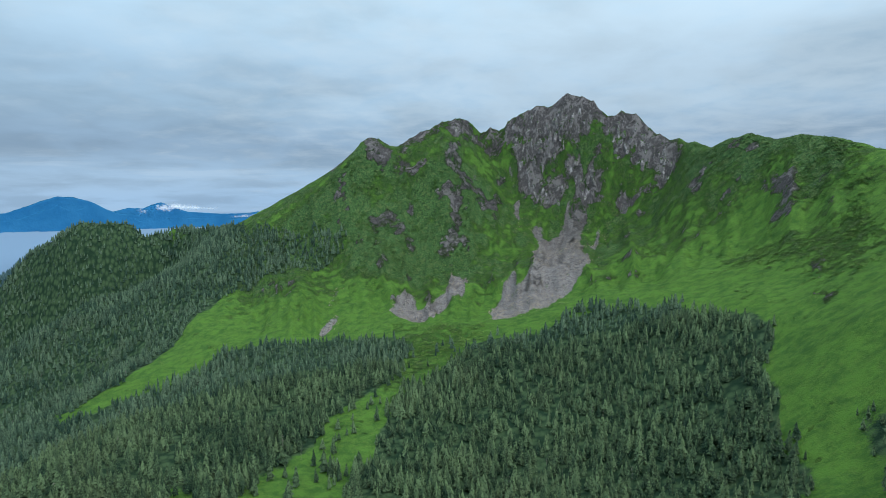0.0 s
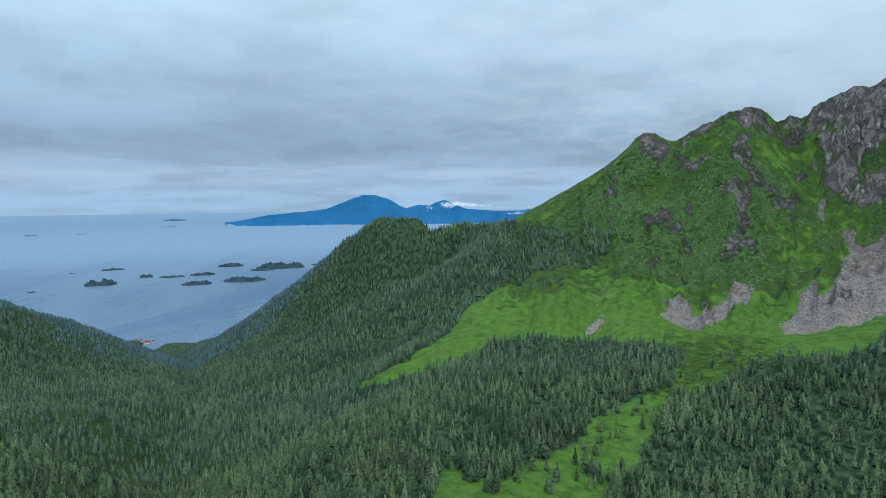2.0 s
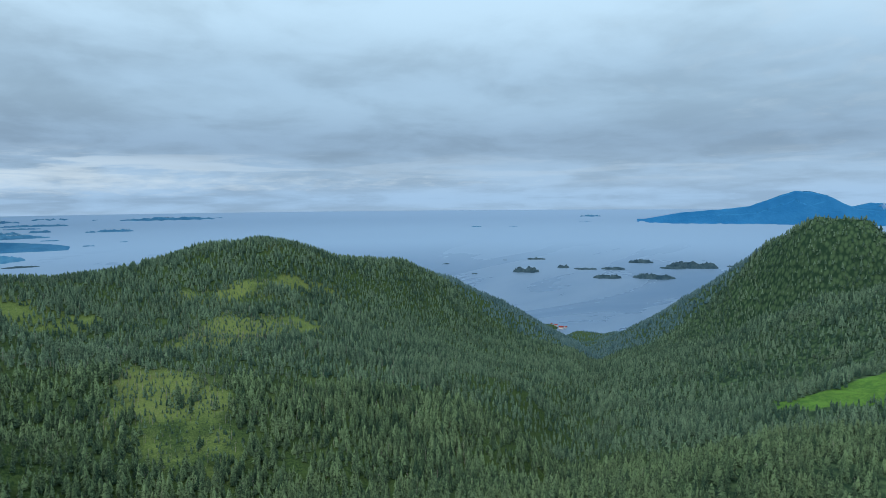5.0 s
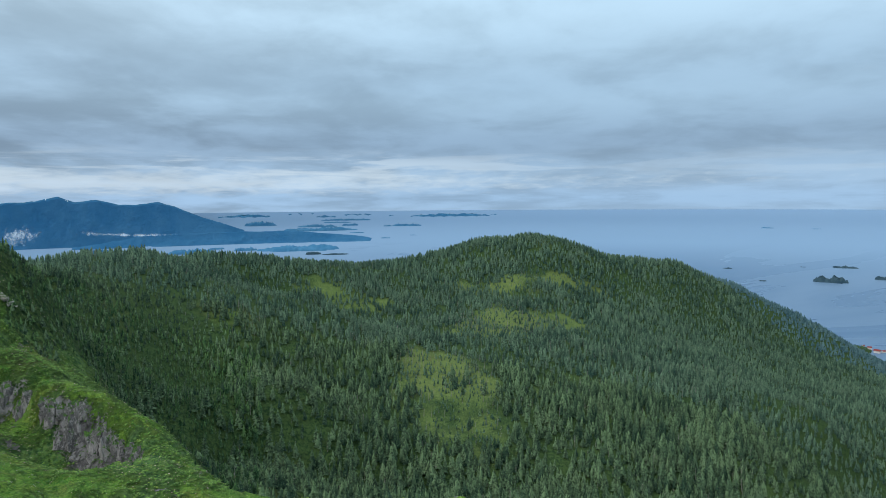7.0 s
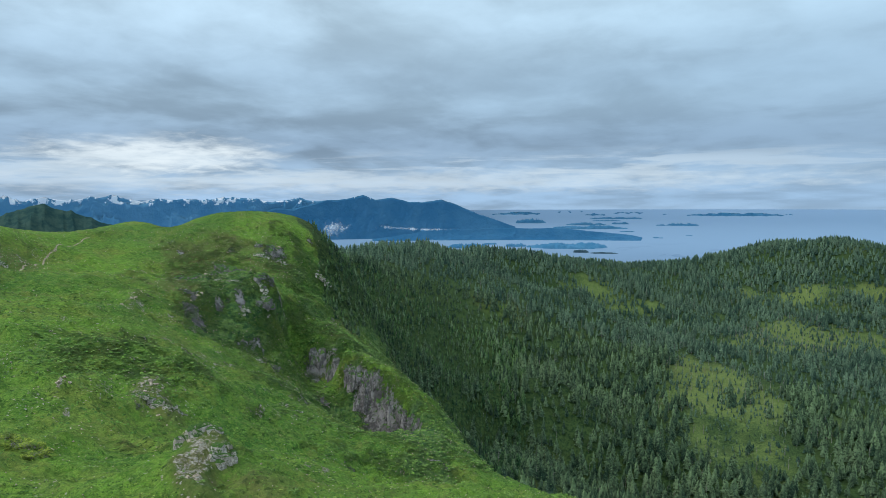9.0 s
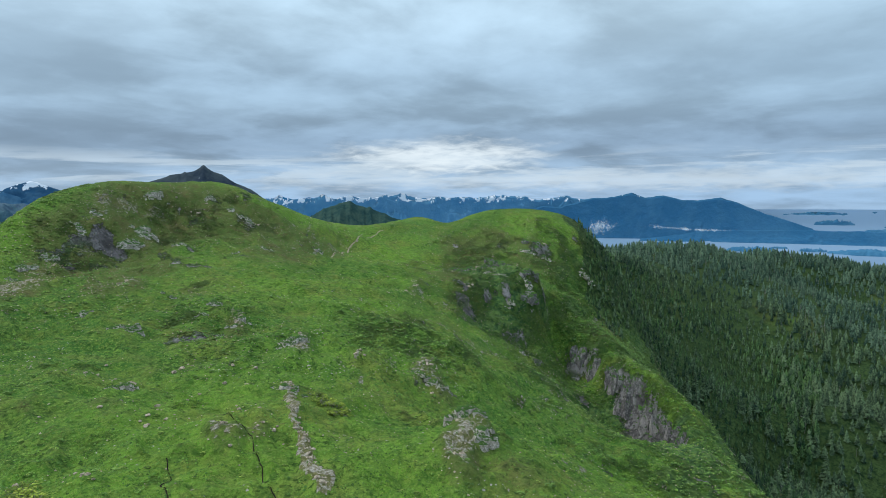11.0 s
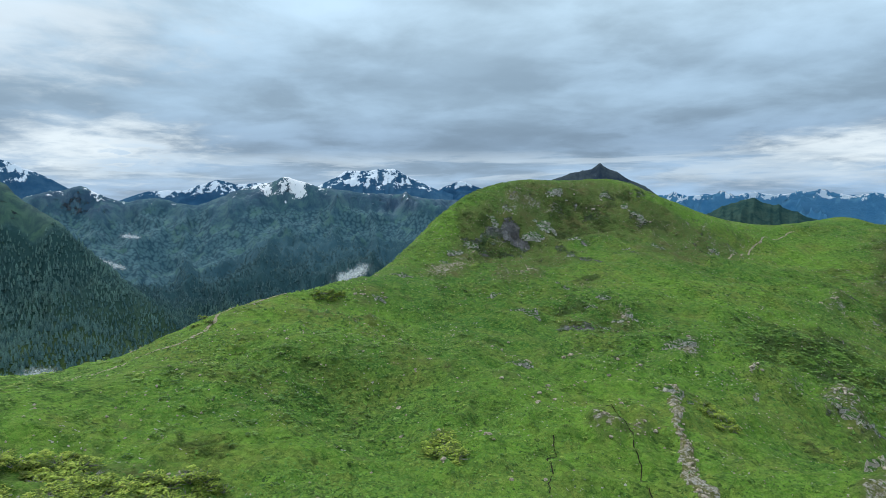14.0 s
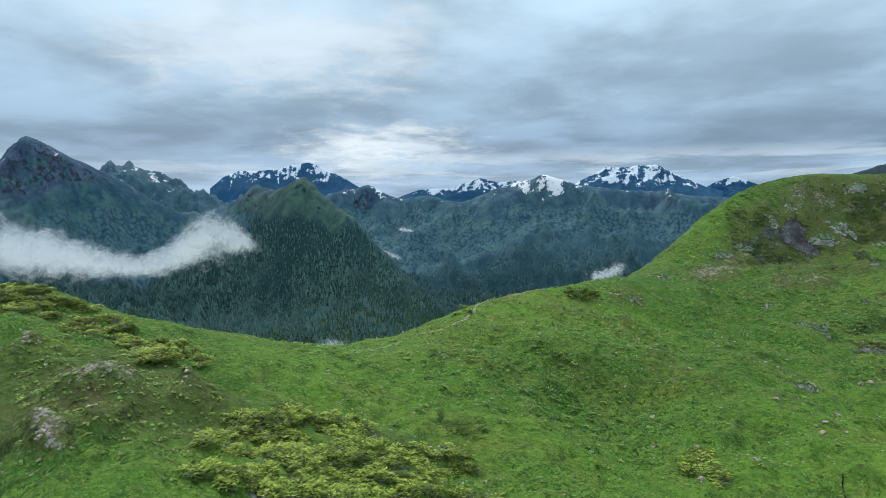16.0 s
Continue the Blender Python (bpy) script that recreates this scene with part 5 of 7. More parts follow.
def fill(mesh, points, faces, flat=False):
    n, k = len(faces), faces.shape[1]
    mesh.vertices.add(len(points))
    mesh.vertices.foreach_set("co", np.ascontiguousarray(points, np.float32).ravel())
    mesh.loops.add(n * k)
    mesh.loops.foreach_set("vertex_index", np.ascontiguousarray(faces, np.int32).ravel())
    mesh.polygons.add(n)
    mesh.polygons.foreach_set("loop_start", np.arange(0, n * k, k, dtype=np.int32))
    mesh.polygons.foreach_set("use_smooth", np.full(n, not flat))
    mesh.update(calc_edges=True)


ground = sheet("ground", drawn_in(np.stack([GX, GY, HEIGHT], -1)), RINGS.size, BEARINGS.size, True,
               {k: COVER[k] for k in ("wood", "brush", "heath", "rock", "scree", "snow", "fell", "alp", "bare", "lush", "near_flank", "flank_haze", "fell_wood", "bog", "glade")}, HILLSIDE)
tagged(ground, "green mountain meadow, forest floor, scree and grey rock", "terrain", kind="structure")

# the sea, out to the horizon, with weights for its painted distance haze
_sr, _sa = np.meshgrid(np.concatenate([np.geomspace(1200, 6000, 40), np.geomspace(6500, 31000, 26)]), np.arange(-60, 150, 1.0), indexing="ij")
_sx, _sy = np.moveaxis(polar(_sa, _sr), -1, 0)
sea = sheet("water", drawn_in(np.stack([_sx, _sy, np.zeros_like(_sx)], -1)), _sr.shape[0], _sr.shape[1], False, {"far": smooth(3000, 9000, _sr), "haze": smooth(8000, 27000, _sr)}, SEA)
tagged(sea, "calm grey-blue sea under an overcast sky", "water", kind="structure")


def seek(bearing, r, grid):
    """Value of a grid of the sheet at places given by bearing and distance."""
    u = np.interp(r, RINGS, np.arange(RINGS.size))
    v = np.interp((np.asarray(bearing) + 40) % 360 - 40, BEARINGS, np.arange(BEARINGS.size))
    i, j = np.minimum(u.astype(int), RINGS.size - 2), np.minimum(v.astype(int), BEARINGS.size - 2)
    f, g = u - i, v - j
    return (grid[i, j] * (1 - g) + grid[i, j + 1] * g) * (1 - f) + (grid[i + 1, j] * (1 - g) + grid[i + 1, j + 1] * g) * f


RISE = np.degrees(np.arctan2(HEIGHT - EYE, GRID_R))
OPEN_TO_VIEW = RISE - np.maximum.accumulate(RISE, 0)
# Far land: crest lines as (bearing, height) in degrees.
VOLCANO = [(46.79, -2.12), (43.44, -1.92), (40.4, -1.35), (37.31, -1.07), (35.24, -0.78), (33.93, -0.27), (32.88, 0.19), (31.83, 0.39), (30.79, 0.43), (30.11, 0.22), (28.96, -0.36), (27.66, -1.0), (24.8, -1.33), (21.72, -1.55), (14.74, -1.76)]
VOLCANO_NEIGHBOUR = [(30.02, -1.5), (27.92, -0.79), (26.88, -0.48), (25.84, -0.64), (25.06, -0.29), (24.44, -0.14), (23.77, -0.35), (22.49, -0.92), (19.69, -1.19), (17.44, -1.15), (16.61, -1.0), (15.23, -1.36), (13.3, -1.81)]
BLUE_MOUNTAIN = [(127.85, -1.35), (125.76, -0.74), (124.2, -0.86), (122.1, -0.25), (120.95, 0.0), (119.49, 0.04), (118.03, 0.45), (116.89, -0.03), (115.35, 0.11), (113.71, -0.31), (112.54, -0.32), (110.79, -0.03), (109.29, -0.59), (107.32, -1.46), (105.39, -2.11), (103.96, -2.65)]
LOW_PENINSULA = [(120.02, -4.03), (116.89, -3.51), (111.77, -2.84), (104.43, -2.75), (100.74, -2.77), (96.38, -3.08), (93.5, -3.39), (92.39, -3.64)]
SNOW_RANGE = [(151.38, 0.28), (150.35, 0.31), (149.11, 0.12), (147.83, 0.25), (146.75, 0.29), (145.95, 0.48), (144.76, 0.09), (143.06, 0.42), (141.76, 0.21), (140.1, 0.5), (138.52, 0.49), (136.47, 0.07), (133.47, 0.3), (131.85, 0.14), (130.15, 0.38), (127.83, 0.21), (126.01, -0.11), (124.18, 0.24), (122.1, -0.04), (120.01, -0.27)]
WHITE_RANGE = [(151.8, -0.27), (149.73, 0.4), (148.39, 0.11), (147.09, 0.34), (145.43, -0.0), (141.3, 0.11), (134.48, 0.16), (130.42, 0.02)]
WOODED_DOME = [(148.82, -2.32), (146.91, -1.26), (145.27, -0.57), (143.43, -0.14), (141.61, -0.64), (139.04, -1.83), (137.67, -2.47)]
PYRAMID_PEAK = [(161.27, 1.29), (159.72, 1.74), (158.58, 2.3), (157.4, 2.54), (156.63, 2.73), (155.86, 3.18), (155.2, 2.66), (154.34, 2.29), (153.48, 1.62), (152.07, 0.99), (151.2, 0.3), (150.2, -1.0)]
SNOW_PEAK_EAST = [(182.38, 0.75), (180.64, 1.69), (179.66, 2.18), (178.83, 2.71), (177.48, 2.53), (174.64, 2.86), (173.62, 2.35), (172.09, 1.45), (170.96, 0.95), (169.19, 0.35)]
SNOW_PEAK_FAR_EAST = [(170.95, 0.57), (169.99, 1.03), (168.45, 1.71), (167.59, 1.41), (165.41, 0.31)]
CLOUDED_PEAK = [(214.17, 0.95), (212.98, 1.93), (211.56, 2.47), (208.45, 2.59), (206.97, 3.04), (205.72, 3.45), (204.24, 2.75), (202.74, 1.99), (200.98, 0.9)]
SNOW_SPINE = [(198.94, -0.51), (196.85, 0.36), (195.54, 0.76), (192.67, 0.95), (191.1, 1.4), (190.06, 1.75), (188.51, 1.38), (185.68, 1.5), (183.38, 0.76)]
# Islands: bearing, distance, half width and height in metres.
BAY_ISLANDS = [(53.83, 5028, 97, 46), (50.46, 5352, 47, 29), (52.88, 6073, 85, 16), (58.59, 4876, 24, 8), (61.26, 5625, 34, 10), (48.47, 5277, 87, 14), (46.04, 5319, 90, 19), (46.56, 4734, 96, 25), (43.69, 5902, 102, 32), (42.56, 4802, 139, 39), (39.47, 5638, 191, 56), (41.02, 5485, 97, 20), (36.2, 5773, 52, 15), (55.77, 5975, 22, 6)]
SOUND_ISLANDS = [(108.34, 7540, 251, 62), (103.92, 7679, 134, 63), (99.32, 7609, 485, 62), (98.03, 6882, 85, 44), (96.07, 6808, 154, 12), (106.34, 8015, 99, 29), (114.96, 6835, 156, 50), (115.22, 8113, 148, 59), (94.03, 11091, 130, 20), (91.43, 9471, 71, 17), (88.88, 10154, 58, 9)]
FAR_ISLANDS = [(48.08, 19696, 326, 72), (48.58, 15375, 178, 14), (58.4, 12960, 111, 23), (54.99, 12903, 98, 11), (95.81, 16038, 361, 29), (95.82, 17648, 454, 64), (97.61, 13752, 431, 62), (94.67, 14161, 190, 64), (97.27, 12303, 714, 56), (91.25, 13560, 91, 37), (89.48, 13685, 330, 62), (85.41, 20908, 1374, 114), (81.47, 21386, 130, 58), (93.93, 22855, 591, 83), (96.83, 20744, 336, 75), (99.61, 24355, 326, 89), (98.33, 25235, 249, 69), (90.64, 21661, 192, 39), (103.9, 22065, 869, 121), (102.56, 14809, 358, 121), (94.37, 17715, 532, 48)]
# Fog: bearing, foot and top in degrees.
VALLEY_FOG = [(231.49, -6.7, 0.33), (229.45, -6.56, -0.32), (227.68, -6.85, -0.99), (225.83, -6.97, -1.83), (223.89, -6.86, -2.88), (221.87, -6.79, -3.74), (219.79, -6.93, -4.06), (217.61, -6.83, -3.34), (215.82, -6.65, -1.12), (214.43, -6.23, 0.13), (212.54, -5.63, -0.78), (211.1, -5.19, -2.54), (209.4, -4.84, -3.94)]
FOG_BELOW_SADDLE = [(205.9, -14.6, -12.9), (204.0, -14.8, -12.2), (202.0, -14.5, -13.0)]
FOG_BELOW_HILL = [(180.89, -7.95, -6.67), (179.28, -8.16, -6.23), (177.81, -7.61, -5.5), (176.27, -6.57, -5.31)]
FOG_SCRAP = [(199.63, -4.56, -4.36), (198.5, -5.73, -4.69), (197.03, -5.96, -5.44)]
FOG_SCRAP_HIGH = [(197.94, -3.02, -2.6), (197.0, -3.35, -2.61), (195.95, -3.25, -2.94)]
MOUNTAIN_FOG = [(122.33, -3.59, -2.55), (121.33, -3.6, -1.82), (120.02, -3.5, -1.72), (118.97, -2.83, -2.36)]
MOUNTAIN_FOG_LOW = [(117.67, -2.83, -2.36), (116.37, -2.89, -2.16), (115.08, -2.89, -2.48), (112.27, -3.1, -2.68), (109.01, -3.08, -2.68)]
VOLCANO_CLOUD = [(26.36, -1.11, -0.69), (24.8, -1.12, -0.29), (23.51, -1.02, -0.09), (21.72, -0.83, -0.41), (19.44, -0.94, -0.63)]
VOLCANO_CLOUD_LOW = [(19.18, -1.66, -1.35), (18.18, -1.71, -1.15), (16.6, -1.66, -1.05), (15.96, -1.56, -1.36)]
# ---- far land, islands and fog ----
def far_mountain(name, label, crest, r, foot, base, mat, snow=None, jag=1.0):
    """A mountain with its crest on a line of bearings and heights: rows from the foot up to the crest and down behind it."""
    line = np.array(crest)
    a = np.arange(line[:, 0].min(), line[:, 0].max(), 0.08)
    order = np.argsort(line[:, 0])
    top = EYE + r * np.tan(np.radians(np.interp(a, line[order, 0], line[order, 1])))
    top = top + (crags(a * r / 57.3, a * 0, r * 0.016, 4, 3) - 0.55) * r * 0.0028 * jag
    f = np.concatenate([np.linspace(0, 1, 26), 1 + np.linspace(0.1, 1, 6)])
    R = foot + (r - foot) * f
    A, RR = np.meshgrid(a, R)
    rise = np.where(f <= 1, np.clip(f, 0, 1) ** 1.15, 1 - (f - 1) * 0.8)[:, None]
    x, y = np.moveaxis(polar(A, RR), -1, 0)
    gully = (crags(np.radians(A) * r, RR * 0.25, r * 0.05, 5, 17, 0.55) - 0.55) * (r - foot) * 0.14 * np.clip(f * (1.08 - f) * 3.4, 0, 1)[:, None]
    tall = np.maximum(top - base, 0)
    z = base + tall * rise + gully * np.clip(tall / (tall.max() + 1), 0, 1)
    z = np.minimum(z, EYE + (top - EYE) * RR / r + np.where(f <= 1, 0, -5)[:, None])
    layers = None
    if snow is not None:
        up = (z - base) / (top.max() - base)
        layers = {"snow": np.where(up > snow[0], smooth(snow[0], snow[1], up) * 0.62 + (crags(np.radians(A) * r, RR * 0.2, r * 0.014, 4, 9, 0.65) - 0.5) * 0.9 * smooth(snow[0] - 0.1, snow[0] + 0.1, up), -2.0)}
    else:
        layers = {"snow": np.full(z.shape, -2.0)}
    ob = sheet(name, drawn_in(np.stack([x, y, z], -1)), len(R), len(a), False, layers, mat)
    ob.data.flip_normals()
    return tagged(ob, label, "mountain", kind="structure")


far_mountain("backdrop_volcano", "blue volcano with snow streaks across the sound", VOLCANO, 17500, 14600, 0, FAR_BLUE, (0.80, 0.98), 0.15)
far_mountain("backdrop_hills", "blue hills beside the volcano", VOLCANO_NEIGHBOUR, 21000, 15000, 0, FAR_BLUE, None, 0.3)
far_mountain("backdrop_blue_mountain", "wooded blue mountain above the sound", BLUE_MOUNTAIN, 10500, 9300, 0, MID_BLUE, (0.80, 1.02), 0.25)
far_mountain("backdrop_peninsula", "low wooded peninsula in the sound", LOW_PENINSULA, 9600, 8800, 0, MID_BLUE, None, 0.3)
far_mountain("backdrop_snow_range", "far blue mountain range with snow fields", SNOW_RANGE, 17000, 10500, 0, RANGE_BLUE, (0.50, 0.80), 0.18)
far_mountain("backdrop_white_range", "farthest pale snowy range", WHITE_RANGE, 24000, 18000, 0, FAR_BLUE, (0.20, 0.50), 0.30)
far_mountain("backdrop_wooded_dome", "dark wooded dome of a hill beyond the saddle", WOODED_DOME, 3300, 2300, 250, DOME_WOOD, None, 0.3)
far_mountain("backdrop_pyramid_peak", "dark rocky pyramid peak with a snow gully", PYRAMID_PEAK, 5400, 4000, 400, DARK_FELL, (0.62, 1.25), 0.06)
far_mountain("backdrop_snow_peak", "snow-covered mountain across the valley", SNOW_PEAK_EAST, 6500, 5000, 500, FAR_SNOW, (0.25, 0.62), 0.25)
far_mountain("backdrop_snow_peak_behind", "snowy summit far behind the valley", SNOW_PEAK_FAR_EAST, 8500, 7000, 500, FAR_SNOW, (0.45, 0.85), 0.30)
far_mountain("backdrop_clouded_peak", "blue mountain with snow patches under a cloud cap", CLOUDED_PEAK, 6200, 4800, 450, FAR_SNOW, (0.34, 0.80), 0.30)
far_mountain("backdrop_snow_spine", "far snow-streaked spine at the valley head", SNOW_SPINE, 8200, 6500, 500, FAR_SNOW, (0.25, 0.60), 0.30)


def island(bearing, r, half, tall, mat, label, group, seed):
    """A low wooded island with a ragged tree line, longer than it is deep."""
    n, m = max(14, min(60, int(half / r * 1500))), 9
    u, v = np.meshgrid(np.linspace(-1, 1, n), np.linspace(-1, 1, m))
    edge = 1 - u * u - v * v
    shape = np.clip(edge, 0, 1) ** 0.35
    ragged = 0.55 + 0.3 * grain(u * 9 + seed, v * 3, 3.0, seed) + 0.35 * rough(u * 40, v * 12 + seed * 5, 3.0, 2, seed)
    z = np.where(edge > 0, tall * shape * np.clip(ragged, 0.15, 1.2), -3)
    wob = 1 + 0.25 * grain(u * 5, v * 5, 2.0, seed + 3)
    a = radians(bearing)
    across, away = u * half, v * max(half * 0.55, tall) * wob
    x = -math.sin(a) * (r + away) - math.cos(a) * across
    y = math.cos(a) * (r + away) - math.sin(a) * across
    ob = sheet("island", drawn_in(np.stack([x, y, z], -1)), m, n, False, None, mat)
    ob.data.flip_normals()
    return tagged(ob, label, "island", group)


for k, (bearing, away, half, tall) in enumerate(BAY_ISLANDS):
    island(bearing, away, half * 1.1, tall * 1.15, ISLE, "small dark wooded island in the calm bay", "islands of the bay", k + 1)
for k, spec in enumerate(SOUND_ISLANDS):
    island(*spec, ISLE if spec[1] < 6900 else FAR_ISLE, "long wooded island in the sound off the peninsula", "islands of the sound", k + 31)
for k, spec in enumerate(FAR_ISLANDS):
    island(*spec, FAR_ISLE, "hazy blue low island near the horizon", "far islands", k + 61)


def fog(name, label, line, r, deep, layers=3, dense=1.0):
    """A bank of cloud as a few ragged veils one behind the other."""
    line = np.array(line)
    order = np.argsort(line[:, 0])
    a = np.linspace(line[:, 0].min(), line[:, 0].max(), 44)
    low, top = (np.interp(a, line[order, 0], line[order, k]) for k in (1, 2))
    v = np.linspace(0, 1, 16)
    V, F, T = [], [], []
    for k in range(layers):
        A, W = np.meshgrid(a, v)
        rise = low + (top - low) * W
        x, y = np.moveaxis(polar(A, np.full(A.shape, float(r))), -1, 0)
        bulge = np.sin(np.pi * W) * deep * 0.5 + rough(A * r / 57.3, rise * r / 57.3, deep, 3, 5 + k) * deep * 0.3
        RR = r - bulge * (1 - k / layers) + k * deep / layers
        x, y = np.moveaxis(polar(A, RR), -1, 0)
        z = EYE + RR * np.tan(np.radians(rise))
        ends = (A - a[0]) / (a[-1] - a[0])
        T.append((np.clip(np.minimum(W, 1 - W) * 2.2, 0, 1) * np.clip(np.minimum(ends, 1 - ends) * (9 if dense > 0.9 else 3.5), 0, 1) * dense).ravel())
        base = k * A.size
        i, j = np.arange(len(v) - 1)[:, None] * len(a), np.arange(len(a) - 1)[None, :]
        F.append((np.stack([i + j, i + j + 1, i + j + 1 + len(a), i + j + len(a)], -1).reshape(-1, 4)) + base)
        V.append(np.stack([x, y, z], -1).reshape(-1, 3))
    mesh = bpy.data.meshes.new(name)
    fill(mesh, drawn_in(np.concatenate(V)), np.concatenate(F))
    mesh.attributes.new("thick", "FLOAT", "POINT").data.foreach_set("value", np.concatenate(T).astype(np.float32))
    wide = drawn_in(np.array([[0.0, float(r), EYE]]))[0, 1] * math.radians(line[:, 0].max() - line[:, 0].min())
    mesh.attributes.new("lump", "FLOAT", "POINT").data.foreach_set("value", np.full(sum(len(t) for t in T), 7.0 / wide, np.float32))
    mesh.materials.append(CLOUD)
    ob = new(name, mesh)
    ob.visible_shadow = False
    return tagged(ob, label, "cloud", kind="stuff")


fog("valley_fog", "white fog bank drifting through the valley", VALLEY_FOG, 1650, 120, dense=1.15)
fog("fog_wisp", "small white wisp of fog below the saddle", FOG_BELOW_SADDLE, 1000, 20, dense=0.8)
fog("fog_wisp", "white wisp of fog rising behind the grassy hill", FOG_BELOW_HILL, 1500, 40, dense=0.8)
fog("fog_wisp", "thin scrap of fog on the wooded slope", FOG_SCRAP, 2150, 30, dense=0.72)
fog("fog_wisp", "thin scrap of fog in the high valley", FOG_SCRAP_HIGH, 2500, 30, dense=0.72)
fog("fog_wisp", "low fog along the blue mountain", MOUNTAIN_FOG, 7200, 80, dense=0.72)
fog("fog_wisp", "low strip of fog along the blue mountain", MOUNTAIN_FOG_LOW, 7200, 60, dense=0.72)
fog("fog_wisp", "white cloud beside the volcano's neighbour", VOLCANO_CLOUD, 14500, 300, dense=0.72)
fog("fog_wisp", "white cloud on the far shore", VOLCANO_CLOUD_LOW, 14500, 200, dense=0.72)
# ---- woods ----
rng = np.random.default_rng(7)


def conifer(tiers, points, trunk=True, seed=0, slim=0.2):
    """Triangles of a spruce one metre high: ragged drooping tiers of boughs round a trunk."""
    g = np.random.default_rng(seed)
    verts, faces = [], []
    for k in range(tiers):
        f = k / tiers
        low, top = 0.10 + 0.86 * f, min(1.0, 0.10 + 0.86 * f + 1.75 / tiers * (1 - 0.35 * f))
        reach = slim * (1 - f) ** 0.68 * g.uniform(0.80, 1.18) + 0.012
        base = len(verts)
        verts.append((g.normal(0, 0.006), g.normal(0, 0.006), top))
        turn = g.uniform(0, 6.28)
        for j in range(points):
            a = turn + 6.283 * j / points + g.normal(0, 0.15)
            out = reach * (g.uniform(0.85, 1.25) if j % 2 == 0 else g.uniform(0.45, 0.75))
            verts.append((math.cos(a) * out, math.sin(a) * out, low - 0.035 * (j % 2 == 0) + g.normal(0, 0.012)))
        faces += [(base, base + 1 + j, base + 1 + (j + 1) % points) for j in range(points)]
    if trunk:
        base = len(verts)
        for z, r in ((-0.06, 0.016), (0.5, 0.008)):
            verts += [(math.cos(2.094 * j) * r, math.sin(2.094 * j) * r, z) for j in range(3)]
        faces += [(base + j, base + (j + 1) % 3, base + 3 + j) for j in range(3)] + [(base + 3 + j, base + (j + 1) % 3, base + 3 + (j + 1) % 3) for j in range(3)]
    # Shade put into the tone: low inner boughs darker, tops and tips lighter.
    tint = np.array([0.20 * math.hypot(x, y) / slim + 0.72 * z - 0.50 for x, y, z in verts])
    return np.array(verts), np.array(faces), tint


def scatter(r0, r1, a0, a1, gap):
    """Jittered places between two distances and two bearings, one for each gap x gap metres."""
    n = int((r1 * r1 - r0 * r0) / 2 * math.radians(a1 - a0) / gap ** 2)
    r = np.sqrt(rng.uniform(r0 * r0, r1 * r1, n))
    return rng.uniform(a0, a1, n), r


def keep_apart(x, y, gap):
    """Drops places that fall into the same small square."""
    key = np.floor(x / gap).astype(np.int64) * 100003 + np.floor(y / gap).astype(np.int64)
    return np.unique(key, return_index=True)[1]


def forest(name, label, r0, r1, a0, a1, gap, height, shapes, mat, want, drop=0.9, flat=True, tree=True):
    a, r = scatter(r0, r1, a0, a1, gap)
    x, y = np.moveaxis(polar(a, r), -1, 0)
    k = keep_apart(x, y, gap * 0.8)
    a, r, x, y = a[k], r[k], x[k], y[k]
    chance = want(a, r, x, y)
    hidden = seek(a, r, OPEN_TO_VIEW) < -1.6 * 500 / np.maximum(r, 500)
    k = (rng.random(len(a)) < chance * np.where(hidden, 1 - drop, 1)) & (seek(a, r, HEIGHT) > 3)
    a, r, x, y = a[k], r[k], x[k], y[k]
    z = seek(a, r, HEIGHT)
    n = len(a)
    tall = height * rng.uniform(0.6, 1.25, n) * (0.8 + 0.25 * grain(x, y, 60, 5)) * (np.interp(r, [180, 480, 1900, 2500], [0.5, 1, 1, 0.5]) * (1 - 0.52 * smooth(103, 109, a) * smooth(950, 550, r)) if tree else 1)
    spin, lean, wide = rng.uniform(0, 6.28, n), rng.normal(0, 0.025, (n, 2)), rng.uniform(0.8, 1.25, n)
    hue = np.clip(rng.normal(0.44, 0.30, n) + 0.30 * grain(x, y, 45, 9), 0, 1)
    which = rng.integers(0, len(shapes), n)
    V, F, T, base = [], [], [], 0
    for s, (sv, sf, *tint) in enumerate(shapes):
        m = np.where(which == s)[0]
        c, d = np.cos(spin[m])[:, None], np.sin(spin[m])[:, None]
        px, py = (sv[None, :, 0] * c - sv[None, :, 1] * d) * wide[m][:, None], (sv[None, :, 0] * d + sv[None, :, 1] * c) * wide[m][:, None]
        pz = np.repeat(sv[None, :, 2], len(m), 0)
        h = tall[m][:, None]
        P = np.stack([(px + lean[m, :1] * pz) * h + x[m][:, None], (py + lean[m, 1:] * pz) * h + y[m][:, None], pz * h + z[m][:, None]], -1)
        V.append(P.reshape(-1, 3)), F.append((sf[None] + (np.arange(len(m)) * len(sv))[:, None, None] + base).reshape(-1, 3))
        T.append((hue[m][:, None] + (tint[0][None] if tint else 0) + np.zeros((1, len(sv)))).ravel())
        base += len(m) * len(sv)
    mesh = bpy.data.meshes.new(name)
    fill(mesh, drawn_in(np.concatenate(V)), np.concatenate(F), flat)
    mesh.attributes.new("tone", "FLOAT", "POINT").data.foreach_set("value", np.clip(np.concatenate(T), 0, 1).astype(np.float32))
    mesh.materials.append(mat)
    return tagged(new(name, mesh), label, "forest", kind="stuff")


def wooded(a, r, x, y):
    return smooth(0.25, 0.7, seek(a, r, COVER["wood_edge"]) + 0.42 * rough(x, y, 55, 3, 15) + 0.1) * (seek(a, r, COVER["wood_edge"]) > 0.12)


